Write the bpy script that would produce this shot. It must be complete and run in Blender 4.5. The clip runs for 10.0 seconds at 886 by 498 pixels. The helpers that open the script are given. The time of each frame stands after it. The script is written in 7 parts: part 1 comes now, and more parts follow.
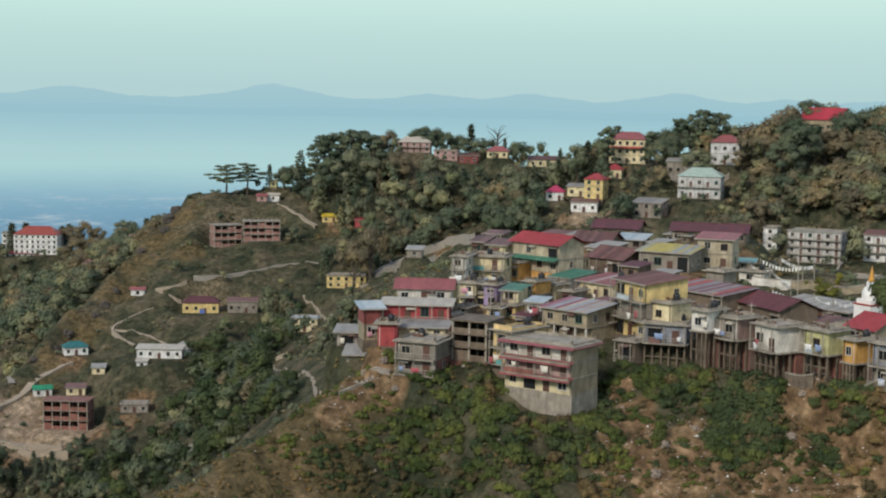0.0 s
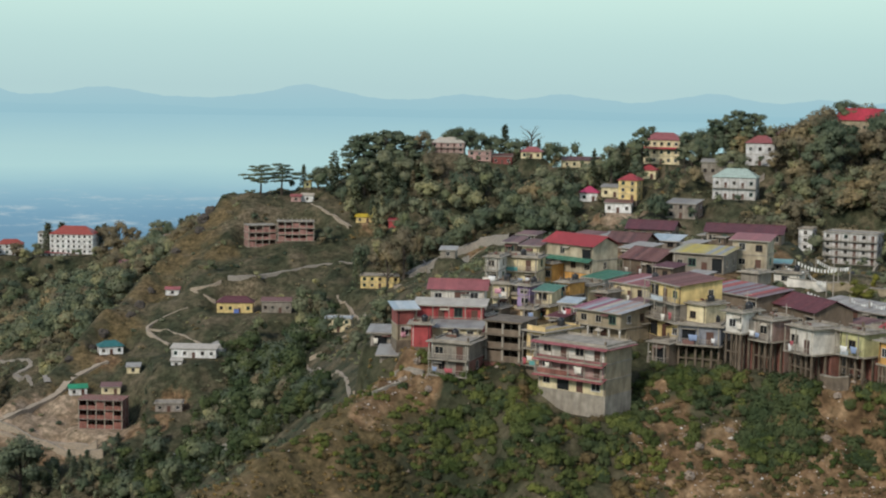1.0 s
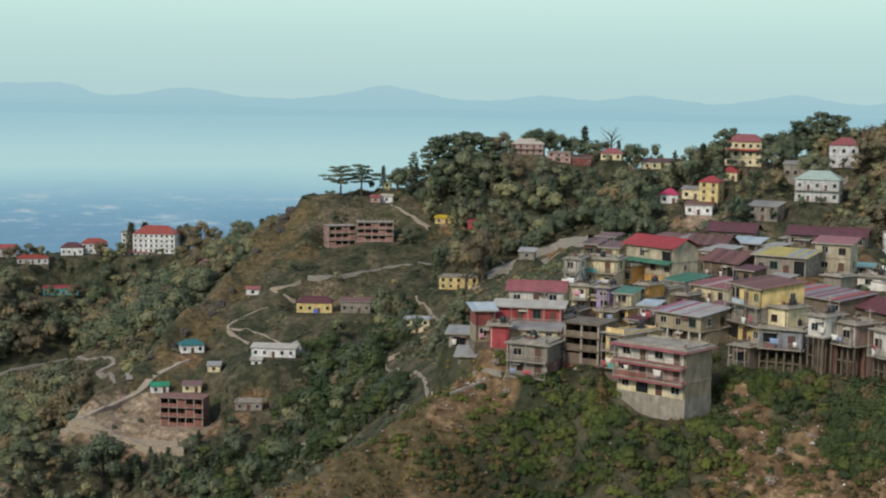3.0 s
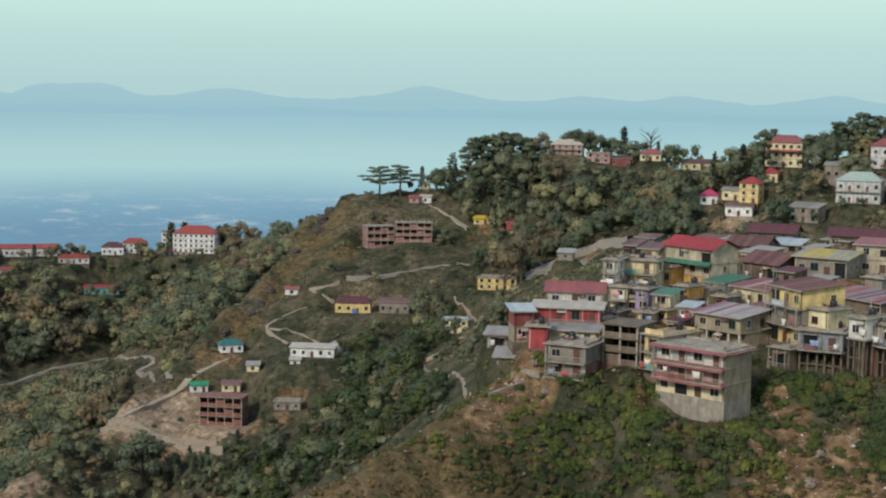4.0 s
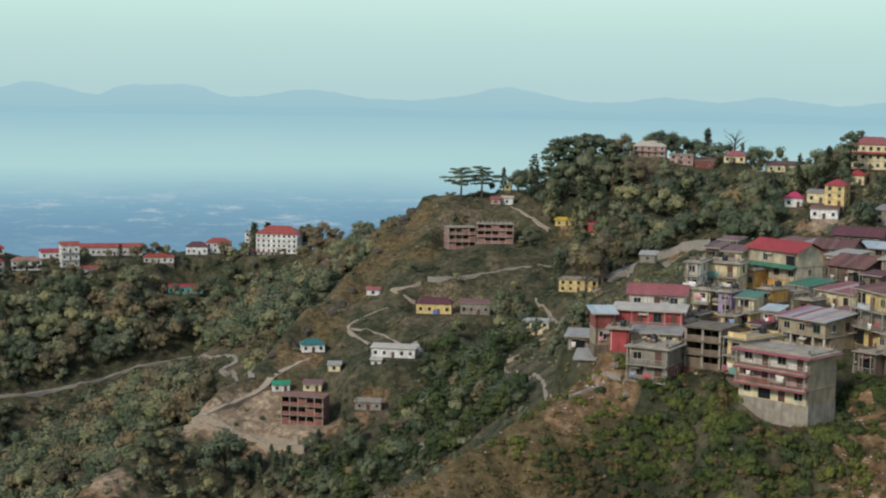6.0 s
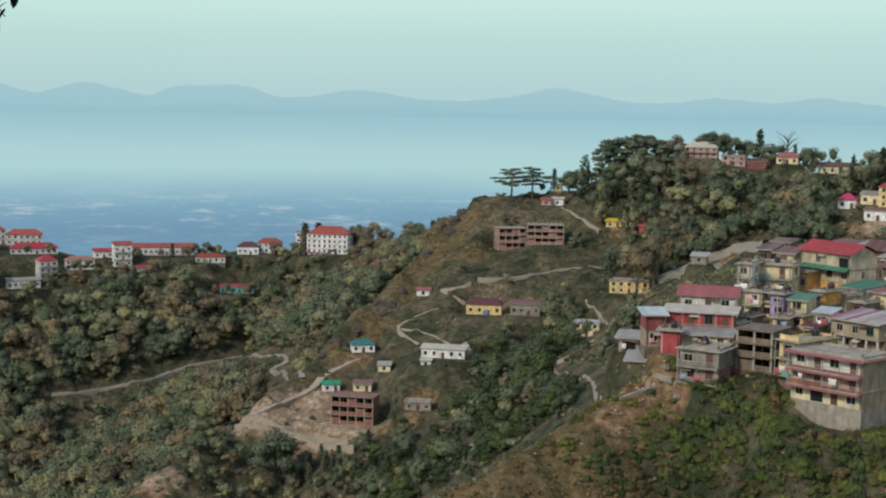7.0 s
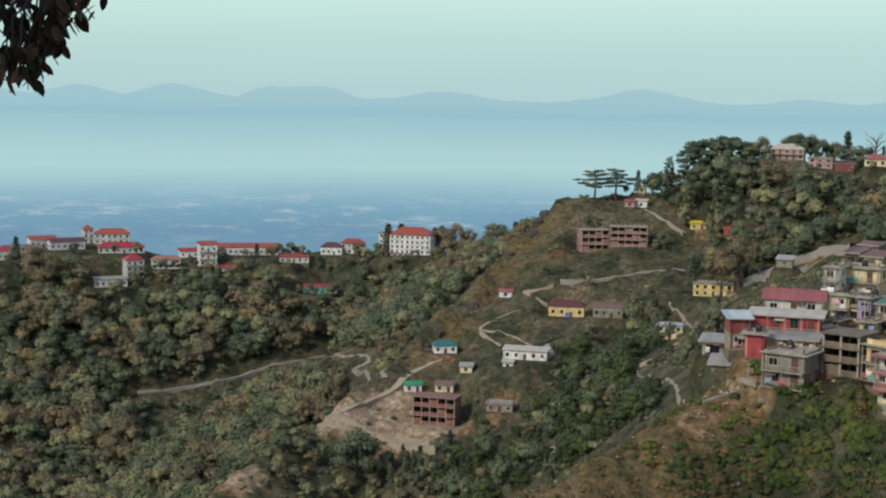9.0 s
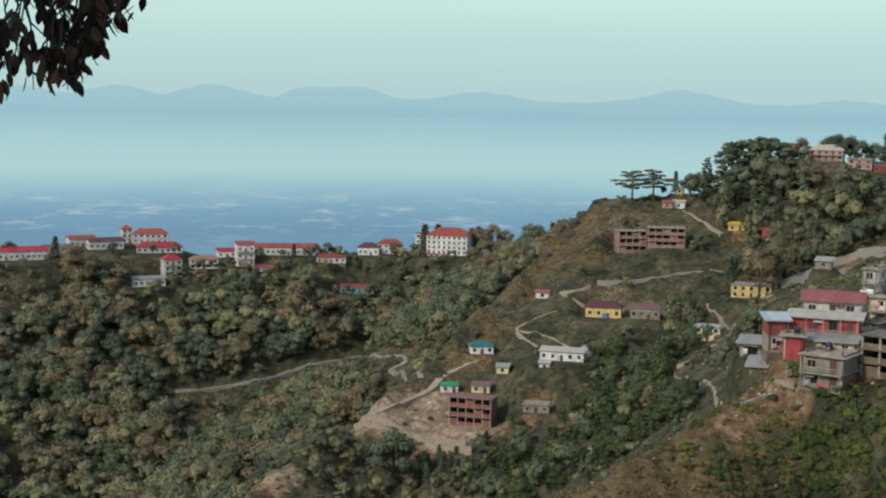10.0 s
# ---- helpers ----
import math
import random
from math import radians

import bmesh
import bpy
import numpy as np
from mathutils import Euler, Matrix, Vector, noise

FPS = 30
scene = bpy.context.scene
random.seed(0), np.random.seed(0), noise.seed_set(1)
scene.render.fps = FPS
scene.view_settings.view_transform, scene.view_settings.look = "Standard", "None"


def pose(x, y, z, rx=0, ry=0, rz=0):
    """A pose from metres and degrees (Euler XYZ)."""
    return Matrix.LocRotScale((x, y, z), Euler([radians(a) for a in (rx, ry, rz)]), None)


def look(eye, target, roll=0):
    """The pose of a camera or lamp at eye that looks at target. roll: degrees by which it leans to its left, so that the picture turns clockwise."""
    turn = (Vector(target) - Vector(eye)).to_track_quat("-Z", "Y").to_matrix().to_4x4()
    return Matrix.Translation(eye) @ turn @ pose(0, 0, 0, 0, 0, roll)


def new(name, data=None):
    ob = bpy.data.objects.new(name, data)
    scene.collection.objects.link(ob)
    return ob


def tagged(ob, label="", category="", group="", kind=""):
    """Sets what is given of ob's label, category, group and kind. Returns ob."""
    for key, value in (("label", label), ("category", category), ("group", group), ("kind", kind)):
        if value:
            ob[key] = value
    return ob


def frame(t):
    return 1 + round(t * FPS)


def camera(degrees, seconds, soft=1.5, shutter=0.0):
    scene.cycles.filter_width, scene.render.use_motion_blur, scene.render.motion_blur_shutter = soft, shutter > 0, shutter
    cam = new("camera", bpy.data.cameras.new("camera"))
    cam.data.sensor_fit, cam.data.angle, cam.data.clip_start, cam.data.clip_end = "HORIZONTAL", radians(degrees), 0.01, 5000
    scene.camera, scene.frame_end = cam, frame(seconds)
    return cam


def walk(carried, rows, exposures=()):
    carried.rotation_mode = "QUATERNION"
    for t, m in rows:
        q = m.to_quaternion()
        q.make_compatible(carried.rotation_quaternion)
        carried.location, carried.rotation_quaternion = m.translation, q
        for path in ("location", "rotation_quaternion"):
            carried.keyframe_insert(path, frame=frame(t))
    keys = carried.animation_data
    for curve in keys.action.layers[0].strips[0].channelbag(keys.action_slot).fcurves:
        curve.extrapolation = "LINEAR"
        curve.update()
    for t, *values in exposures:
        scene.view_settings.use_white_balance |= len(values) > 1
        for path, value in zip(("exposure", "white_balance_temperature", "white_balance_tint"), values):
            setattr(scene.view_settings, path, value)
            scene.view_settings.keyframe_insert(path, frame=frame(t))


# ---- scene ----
# A pan from a fixed tripod on a hillside, looking over a hill town.
EYE = 500.0
TILT, LEAN = -6.01, 0.889
YAW = [(0.0, 0.0), (0.5, 0.66), (1.0, 1.27), (1.5, 1.94), (2.0, 2.71), (2.5, 3.50), (4.0, 5.71), (4.5, 6.45), (5.0, 7.15),
       (5.5, 7.92), (7.0, 10.68), (7.5, 11.63), (8.0, 12.43), (8.5, 13.12), (9.0, 13.80), (9.5, 14.52), (10.0, 15.19)]
cam = camera(32.42, 10.0, soft=2.1)
walk(cam, [(t, pose(0, 0, EYE, 0, 0, yaw) @ pose(0, 0, 0, 90 + TILT, 0, 0) @ pose(0, 0, 0, 0, 0, LEAN)) for t, yaw in YAW])

# ---- light: hazy sun from behind the camera, pale horizon ----
SUN_EL, SUN_AZ = 35.0, 210.0          # degrees; azimuth clockwise from +y
world = bpy.data.worlds.new("hazy_sky")
scene.world = world
world.use_nodes = True
wn, wl = world.node_tree.nodes, world.node_tree.links
wn.clear()
sky = wn.new("ShaderNodeTexSky")
sky.sky_type, sky.sun_disc = "NISHITA", False
sky.sun_elevation, sky.sun_rotation = radians(SUN_EL), radians(SUN_AZ)
sky.dust_density, sky.air_density, sky.altitude = 4.0, 1.2, 1900
coord = wn.new("ShaderNodeTexCoord")
sep = wn.new("ShaderNodeSeparateXYZ")
ramp = wn.new("ShaderNodeValToRGB")       # haze over the horizon
ramp.color_ramp.elements[0].position, ramp.color_ramp.elements[0].color = 0.0, (0.45, 0.64, 0.65, 1)
ramp.color_ramp.elements[1].position, ramp.color_ramp.elements[1].color = 0.40, (0.92, 1.07, 1.24, 1)
e = ramp.color_ramp.elements.new(0.03)
e.color = (0.50, 0.71, 0.69, 1)
e = ramp.color_ramp.elements.new(0.065)
e.color = (0.60, 0.83, 0.76, 1)
fade = wn.new("ShaderNodeMapRange")
fade.inputs["From Min"].default_value, fade.inputs["From Max"].default_value = 0.30, 0.75
mixsky = wn.new("ShaderNodeMix")
mixsky.data_type = "RGBA"
skybg = wn.new("ShaderNodeVectorMath")
skybg.operation = "SCALE"
skybg.inputs["Scale"].default_value = 0.15
bg = wn.new("ShaderNodeBackground")
bg.inputs["Strength"].default_value = 1.0
wout = wn.new("ShaderNodeOutputWorld")
wl.new(coord.outputs["Generated"], sep.inputs[0])
wl.new(sep.outputs["Z"], ramp.inputs["Fac"])
wl.new(sep.outputs["Z"], fade.inputs["Value"])
wl.new(sky.outputs["Color"], skybg.inputs[0])
wl.new(fade.outputs["Result"], mixsky.inputs["Factor"])
wl.new(ramp.outputs["Color"], mixsky.inputs["A"])
wl.new(skybg.outputs["Vector"], mixsky.inputs["B"])
wl.new(mixsky.outputs["Result"], bg.inputs["Color"])
wl.new(bg.outputs["Background"], wout.inputs["Surface"])
sun = new("sun", bpy.data.lights.new("sun", "SUN"))
sun.data.energy, sun.data.angle, sun.data.color = 2.5, radians(9), (1.0, 0.93, 0.82)
sa, se = radians(SUN_AZ), radians(SUN_EL)
sun.matrix_world = look((math.sin(sa) * math.cos(se) * 100, math.cos(sa) * math.cos(se) * 100, EYE + 100 * math.sin(se)), (0, 0, EYE))


# ---- materials ----
def node_material(name):
    m = bpy.data.materials.new(name)
    m.use_nodes = True
    n, l = m.node_tree.nodes, m.node_tree.links
    return m, n, l, n["Principled BSDF"]


def noise_tex(n, l, scale, detail=4.0, vec=None, rough=0.55):
    t = n.new("ShaderNodeTexNoise")
    t.inputs["Scale"].default_value, t.inputs["Detail"].default_value, t.inputs["Roughness"].default_value = scale, detail, rough
    if vec:
        l.new(vec, t.inputs["Vector"])
    return t.outputs["Fac"]


def ramp_of(n, l, fac, stops):
    r = n.new("ShaderNodeValToRGB")
    els = r.color_ramp.elements
    while len(els) < len(stops):
        els.new(0.5)
    for el, (p, c) in zip(els, stops):
        el.position, el.color = p, (*c, 1)
    l.new(fac, r.inputs["Fac"])
    return r.outputs["Color"]


def mix_rgb(n, l, fac, a, b, blend="MIX"):
    m = n.new("ShaderNodeMix")
    m.data_type, m.blend_type = "RGBA", blend
    for sock, v in (("Factor", fac), ("A", a), ("B", b)):
        s = [i for i in m.inputs if i.name == sock and (i.type == ("VALUE" if sock == "Factor" else "RGBA"))][0]
        if isinstance(v, (int, float)):
            s.default_value = v
        elif isinstance(v, tuple):
            s.default_value = (*v, 1)
        else:
            l.new(v, s)
    return [o for o in m.outputs if o.type == "RGBA"][0]


def bump_of(n, l, bsdf, fac, strength, dist):
    b = n.new("ShaderNodeBump")
    b.inputs["Strength"].default_value, b.inputs["Distance"].default_value = strength, dist
    l.new(fac, b.inputs["Height"])
    l.new(b.outputs["Normal"], bsdf.inputs["Normal"])


def world_pos(n):
    return n.new("ShaderNodeNewGeometry").outputs["Position"]


def ground_material():
    m, n, l, b = node_material("hillside_scrub")
    p = world_pos(n)
    big = noise_tex(n, l, 0.02, 5, p)
    mid = noise_tex(n, l, 0.11, 5, p)
    fine = noise_tex(n, l, 0.9, 4, p)
    grass = ramp_of(n, l, mid, [(0.30, (0.032, 0.040, 0.024)), (0.47, (0.060, 0.062, 0.037)), (0.60, (0.098, 0.087, 0.056)), (0.78, (0.16, 0.128, 0.09))])
    soil = ramp_of(n, l, fine, [(0.3, (0.12, 0.085, 0.055)), (0.7, (0.30, 0.235, 0.165))])
    patch = ramp_of(n, l, big, [(0.55, (0, 0, 0)), (0.72, (0.6, 0.6, 0.6))])
    c = mix_rgb(n, l, patch, grass, soil)
    bare = n.new("ShaderNodeAttribute")            # dug and trodden soil
    bare.attribute_name = "bare_soil"
    dirt = ramp_of(n, l, noise_tex(n, l, 0.35, 5, p, 0.65), [(0.3, (0.088, 0.056, 0.033)), (0.5, (0.178, 0.116, 0.066)), (0.72, (0.36, 0.255, 0.155))])
    edge = n.new("ShaderNodeMath")
    edge.operation = "MULTIPLY_ADD"
    l.new(noise_tex(n, l, 0.3, 5, p), edge.inputs[0])
    edge.inputs[1].default_value = 0.9
    l.new(bare.outputs["Fac"], edge.inputs[2])
    pale = n.new("ShaderNodeAttribute")
    pale.attribute_name = "pale_dust"
    dirt = mix_rgb(n, l, pale.outputs["Fac"], dirt, ramp_of(n, l, noise_tex(n, l, 0.3, 5, p, 0.65), [(0.3, (0.21, 0.158, 0.112)), (0.7, (0.42, 0.33, 0.24))]))
    dry = n.new("ShaderNodeAttribute")
    dry.attribute_name = "dry_grass"
    straw = ramp_of(n, l, noise_tex(n, l, 0.8, 6, p, 0.7), [(0.32, (0.085, 0.062, 0.030)), (0.5, (0.155, 0.108, 0.050)), (0.7, (0.25, 0.175, 0.09))])
    c = mix_rgb(n, l, dry.outputs["Fac"], c, straw)
    where = ramp_of(n, l, edge.outputs[0], [(0.72, (0, 0, 0)), (0.98, (1, 1, 1))])
    c = mix_rgb(n, l, where, c, dirt)
    speck = ramp_of(n, l, noise_tex(n, l, 0.45, 6, p, 0.7), [(0.40, (0.55, 0.55, 0.5)), (0.62, (1.25, 1.2, 1.15))])
    l.new(mix_rgb(n, l, 1.0, c, speck, "MULTIPLY"), b.inputs["Base Color"])
    b.inputs["Roughness"].default_value = 0.95
    b.inputs["Specular IOR Level"].default_value = 0.1
    bump_of(n, l, b, fine, 0.8, 0.6)
    return m


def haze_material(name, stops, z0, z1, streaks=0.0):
    """Far distance seen through haze: the air's scattered light is painted in as glow."""
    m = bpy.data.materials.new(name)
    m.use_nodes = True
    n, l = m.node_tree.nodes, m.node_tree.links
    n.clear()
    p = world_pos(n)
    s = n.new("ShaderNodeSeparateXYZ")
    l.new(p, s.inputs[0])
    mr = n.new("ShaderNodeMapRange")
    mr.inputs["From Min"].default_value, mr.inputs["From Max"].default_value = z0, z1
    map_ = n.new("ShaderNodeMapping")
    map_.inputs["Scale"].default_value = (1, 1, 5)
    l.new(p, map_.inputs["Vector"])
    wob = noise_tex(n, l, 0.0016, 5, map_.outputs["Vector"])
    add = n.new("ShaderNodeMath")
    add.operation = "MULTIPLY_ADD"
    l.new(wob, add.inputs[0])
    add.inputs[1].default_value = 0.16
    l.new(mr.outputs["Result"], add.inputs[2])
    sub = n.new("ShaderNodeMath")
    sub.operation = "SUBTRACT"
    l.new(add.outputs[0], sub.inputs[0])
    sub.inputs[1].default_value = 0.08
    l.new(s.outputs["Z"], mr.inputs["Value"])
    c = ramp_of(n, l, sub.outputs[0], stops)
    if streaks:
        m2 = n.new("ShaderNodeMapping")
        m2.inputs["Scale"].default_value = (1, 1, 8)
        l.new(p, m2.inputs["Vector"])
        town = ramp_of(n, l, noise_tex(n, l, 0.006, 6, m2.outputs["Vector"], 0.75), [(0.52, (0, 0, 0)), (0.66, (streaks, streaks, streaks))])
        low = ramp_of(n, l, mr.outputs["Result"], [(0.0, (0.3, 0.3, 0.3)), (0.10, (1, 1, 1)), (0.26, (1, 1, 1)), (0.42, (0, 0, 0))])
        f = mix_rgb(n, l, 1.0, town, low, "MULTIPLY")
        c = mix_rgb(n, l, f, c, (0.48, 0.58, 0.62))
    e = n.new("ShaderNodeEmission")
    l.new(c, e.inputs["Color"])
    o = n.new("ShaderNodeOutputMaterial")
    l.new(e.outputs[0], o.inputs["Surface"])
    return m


# ---- helpers for meshes ----
def mesh_ob(name, verts, faces, mats, parent=None, smooth=False, index=None):
    me = bpy.data.meshes.new(name)
    me.from_pydata(verts, [], faces)
    for m in mats:
        me.materials.append(m)
    if index is not None:
        me.polygons.foreach_set("material_index", index)
    if smooth:
        me.polygons.foreach_set("use_smooth", [True] * len(me.polygons))
    me.update()
    ob = new(name, me)
    ob.parent = parent
    return ob


# ---- the lie of the land ----
# Each ridge: nodes (x, y, height under the eye), shoulder width and its slope, then slopes to the front, back and sides, and how much sharper it ends sideways.
RIDGES = []
RIDGES.append(([(-60, -22, -1.6), (60, -22, -1.6)], 30, 0.005, 0.75, 0.5, 0.5, 1))  # the hillside under the tripod
RIDGES.append(([(190, 280, -38), (95, 318, -38), (50, 318, -36.5), (10, 316, -35.5)], 84, 0.10, 0.85, 0.12, 0.12, 7))  # town shoulder
RIDGES.append(([(-5, 246, -45), (-13, 243, -47.2), (-28, 225, -54.1), (-38, 205, -58.7), (-60, 165, -81)], 2.5, 0.1, 0.9, 1.6, (1.5, 0.75), 1))  # near grassy spur
RIDGES.append(([(-235, 350, -190), (-192, 472, -137), (-175, 525, -124), (-154, 585, -102), (-138, 640, -81), (-127, 682, -64), (-110, 702, -52)], 3, 0.2, 0.6, 0.6, (1.3, 0.34), 1))  # far spur
RIDGES.append(([(-106, 704, -51), (-60, 715, -44), (-10, 700, -40), (60, 690, -39), (80, 615, -30)], 12, 0.1, 0.40, 0.7, (1.7, 0.5), 1))  # wooded crest
RIDGES.append(([(80, 612, -29), (105, 605, -24), (150, 605, -18), (210, 590, -8)], 14, 0.08, 0.50, 0.6, 0.5, 1))  # upper bazaar hill
RIDGES.append(([(-640, 660, -105), (-458, 751, -96), (-358, 804, -98), (-260, 851, -97), (-170, 842, -90), (-112, 722, -66)], 10, 0.1, 0.62, 0.7, 0.6, 1))  # school ridge
PLAIN = -600.0


def fbm(x, y, scale, octaves, seed):
    out, amp = 0.0, 1.0
    for k in range(octaves):
        f = 2.0 ** k / scale
        a = seed * 1.7 + k * 2.3
        u, v = x * math.cos(a) - y * math.sin(a), x * math.sin(a) + y * math.cos(a)
        out = out + amp * np.sin(u * f * 6.28 + 1.9 * np.sin(v * f * 4.1 + seed) + k) * np.sin(v * f * 6.28 + 1.7 * np.sin(u * f * 3.3 + 2 * seed))
        amp *= 0.55
    return out


def bare_land(x, y):
    """Height of the untouched hillside (numpy arrays), relative to the eye."""
    x, y = np.asarray(x, float), np.asarray(y, float)
    best = np.full(x.shape, PLAIN)
    for nodes, w, s1, sf, sb, sx, squeeze in RIDGES:
        h = np.full(x.shape, -1e9)
        for (ax, ay, az), (bx, by, bz) in zip(nodes, nodes[1:]):
            dx, dy = bx - ax, by - ay
            t = np.clip(((x - ax) * dx + (y - ay) * dy) / (dx * dx + dy * dy), 0, 1)
            ox, oy = x - ax - t * dx, y - ay - t * dy
            ox = ox * squeeze
            d = np.hypot(ox, oy) + 1e-6
            s = np.where(oy < 0, sf, sb) * (oy / d) ** 2 + (np.where(ox < 0, sx[0], sx[1]) if isinstance(sx, tuple) else sx) * (ox / d) ** 2
            h = np.maximum(h, az + t * (bz - az) - s1 * np.minimum(d, w) - s * np.maximum(d - w, 0))
        k = 3.0
        m = np.maximum(best, h)
        best = m + k * np.log(np.exp((best - m) / k) + np.exp((h - m) / k)) * 0.8
    r = np.hypot(x, y)
    far = np.clip((r - 300) / 200, 0, 1)
    near = np.clip((r - 60) / 80, 0, 1)
    best = best + near * (fbm(x, y, 16, 3, 2) * 0.5 + far * (fbm(x, y, 95, 4, 1) * 2.2)) * np.clip((best - PLAIN) / 60, 0, 1)
    return best


def ridge_of(x, y):
    """Which ridge a spot of ground belongs to."""
    global RIDGES
    every, hs = RIDGES, []
    for r in every:
        RIDGES = [r]
        hs.append(bare_land(x, y))
    RIDGES = every
    return np.argmax(np.array(hs), 0)


PADS = []       # levelled building sites: x, y, height, reach


def land(x, y):
    z = bare_land(x, y)
    x, y = np.asarray(x, float), np.asarray(y, float)
    wsum, zsum, keep = np.zeros(x.shape), np.zeros(x.shape), np.ones(x.shape)
    for px, py, pz, reach in PADS:
        d = np.hypot(x - px, y - py) / reach
        near = d < 2
        if not near.any():
            continue
        w = np.where(near, np.clip(2 - d, 0, 1) ** 2 * (3 - 2 * np.clip(2 - d, 0, 1)), 0)
        wsum, zsum = wsum + w ** 2, zsum + w ** 2 * pz
        keep = keep * (1 - w)
    return np.where(wsum > 1e-9, z * keep + (1 - keep) * zsum / np.maximum(wsum, 1e-9), z)


def land_at(x, y):
    return float(land(np.array([x]), np.array([y]))[0])


def colour_variation(n, l, base, amount=0.25, scale=0.6, streak=True):
    """Base colour with broad stains, fine grain and rain streaks."""
    p = world_pos(n)
    stain = ramp_of(n, l, noise_tex(n, l, scale, 5, p), [(0.3, (1 - amount,) * 3), (0.7, (1 + amount * 0.3,) * 3)])
    c = mix_rgb(n, l, 1.0, base, stain, "MULTIPLY")
    if streak:
        mp = n.new("ShaderNodeMapping")
        mp.inputs["Scale"].default_value = (1, 1, 0.3)
        l.new(p, mp.inputs["Vector"])
        s = ramp_of(n, l, noise_tex(n, l, 1.1, 6, mp.outputs["Vector"]), [(0.36, (0.50, 0.46, 0.40)), (0.60, (1, 1, 1))])
        c = mix_rgb(n, l, 0.5, c, s, "MULTIPLY")
    return c


def wall_material(name, rgb, amount=0.38):
    m, n, l, b = node_material(name)
    l.new(colour_variation(n, l, rgb, amount), b.inputs["Base Color"])
    b.inputs["Roughness"].default_value = 0.85
    bump_of(n, l, b, noise_tex(n, l, 6, 4, world_pos(n)), 0.3, 0.03)
    return m


def brick_material(name, rgb):
    m, n, l, b = node_material(name)
    t = n.new("ShaderNodeTexBrick")
    t.inputs["Scale"].default_value = 2.0
    t.inputs["Color1"].default_value, t.inputs["Color2"].default_value = (*rgb, 1), (rgb[0] * 0.7, rgb[1] * 0.65, rgb[2] * 0.65, 1)
    t.inputs["Mortar"].default_value = (0.3, 0.26, 0.22, 1)
    co = n.new("ShaderNodeTexCoord")
    l.new(co.outputs["Object"], t.inputs["Vector"])
    l.new(colour_variation(n, l, t.outputs["Color"], 0.35), b.inputs["Base Color"])
    b.inputs["Roughness"].default_value = 0.9
    return m


def roof_material(name, colours, rust=0.35):
    """Corrugated tin: each sheet takes a tone of its own, with rust and faded patches."""
    m, n, l, b = node_material(name)
    oi = n.new("ShaderNodeObjectInfo")
    stops = [(k / max(len(colours), 1), c) for k, c in enumerate(colours)]
    tone = ramp_of(n, l, oi.outputs["Random"], stops if len(stops) > 1 else stops + [(1.0, tuple(v * 0.78 for v in colours[0]))])
    p = world_pos(n)
    r = ramp_of(n, l, noise_tex(n, l, 0.55, 6, p, 0.65), [(0.48, (0, 0, 0)), (0.72, (rust,) * 3)])
    c = mix_rgb(n, l, r, tone, (0.13, 0.062, 0.04))
    f = ramp_of(n, l, noise_tex(n, l, 1.1, 6, p, 0.65), [(0.3, (0.62, 0.60, 0.58)), (0.7, (1.08, 1.08, 1.08))])
    l.new(mix_rgb(n, l, 1.0, c, f, "MULTIPLY"), b.inputs["Base Color"])
    b.inputs["Roughness"].default_value = 0.55
    b.inputs["Metallic"].default_value = 0.0
    w = n.new("ShaderNodeTexWave")
    w.inputs["Scale"].default_value = 2.0
    co = n.new("ShaderNodeTexCoord")
    l.new(co.outputs["Object"], w.inputs["Vector"])
    bump_of(n, l, b, w.outputs["Fac"], 0.4, 0.04)
    return m


def plain_material(name, rgb, rough=0.6, vary=0.2):
    m, n, l, b = node_material(name)
    l.new(colour_variation(n, l, rgb, vary, 1.5, False), b.inputs["Base Color"])
    b.inputs["Roughness"].default_value = rough
    return m


WALLS = {k: wall_material("wall_" + k, c) for k, c in {
    "plaster_grey": (0.27, 0.235, 0.19), "plaster_beige": (0.36, 0.295, 0.195), "plaster_brown": (0.18, 0.135, 0.095), "cream": (0.74, 0.63, 0.39),
    "cream_orange": (0.68, 0.50, 0.24), "whitewash": (0.78, 0.77, 0.74), "white": (0.72, 0.68, 0.60), "white_grey": (0.60, 0.59, 0.57), "red": (0.42, 0.07, 0.07), "red_dark": (0.25, 0.065, 0.055),
    "yellow": (0.72, 0.54, 0.23), "beige": (0.47, 0.40, 0.28), "orange": (0.66, 0.36, 0.10), "purple": (0.36, 0.27, 0.46), "slate_blue": (0.26, 0.27, 0.30),
    "lime": (0.55, 0.52, 0.26), "pinkish": (0.48, 0.30, 0.27), "teal": (0.12, 0.36, 0.34), "concrete": (0.345, 0.305, 0.245)}.items()}
WALLS["brick"] = brick_material("wall_brick", (0.30, 0.115, 0.085))
WALLS["brick_pink"] = brick_material("wall_brick_pink", (0.40, 0.20, 0.165))
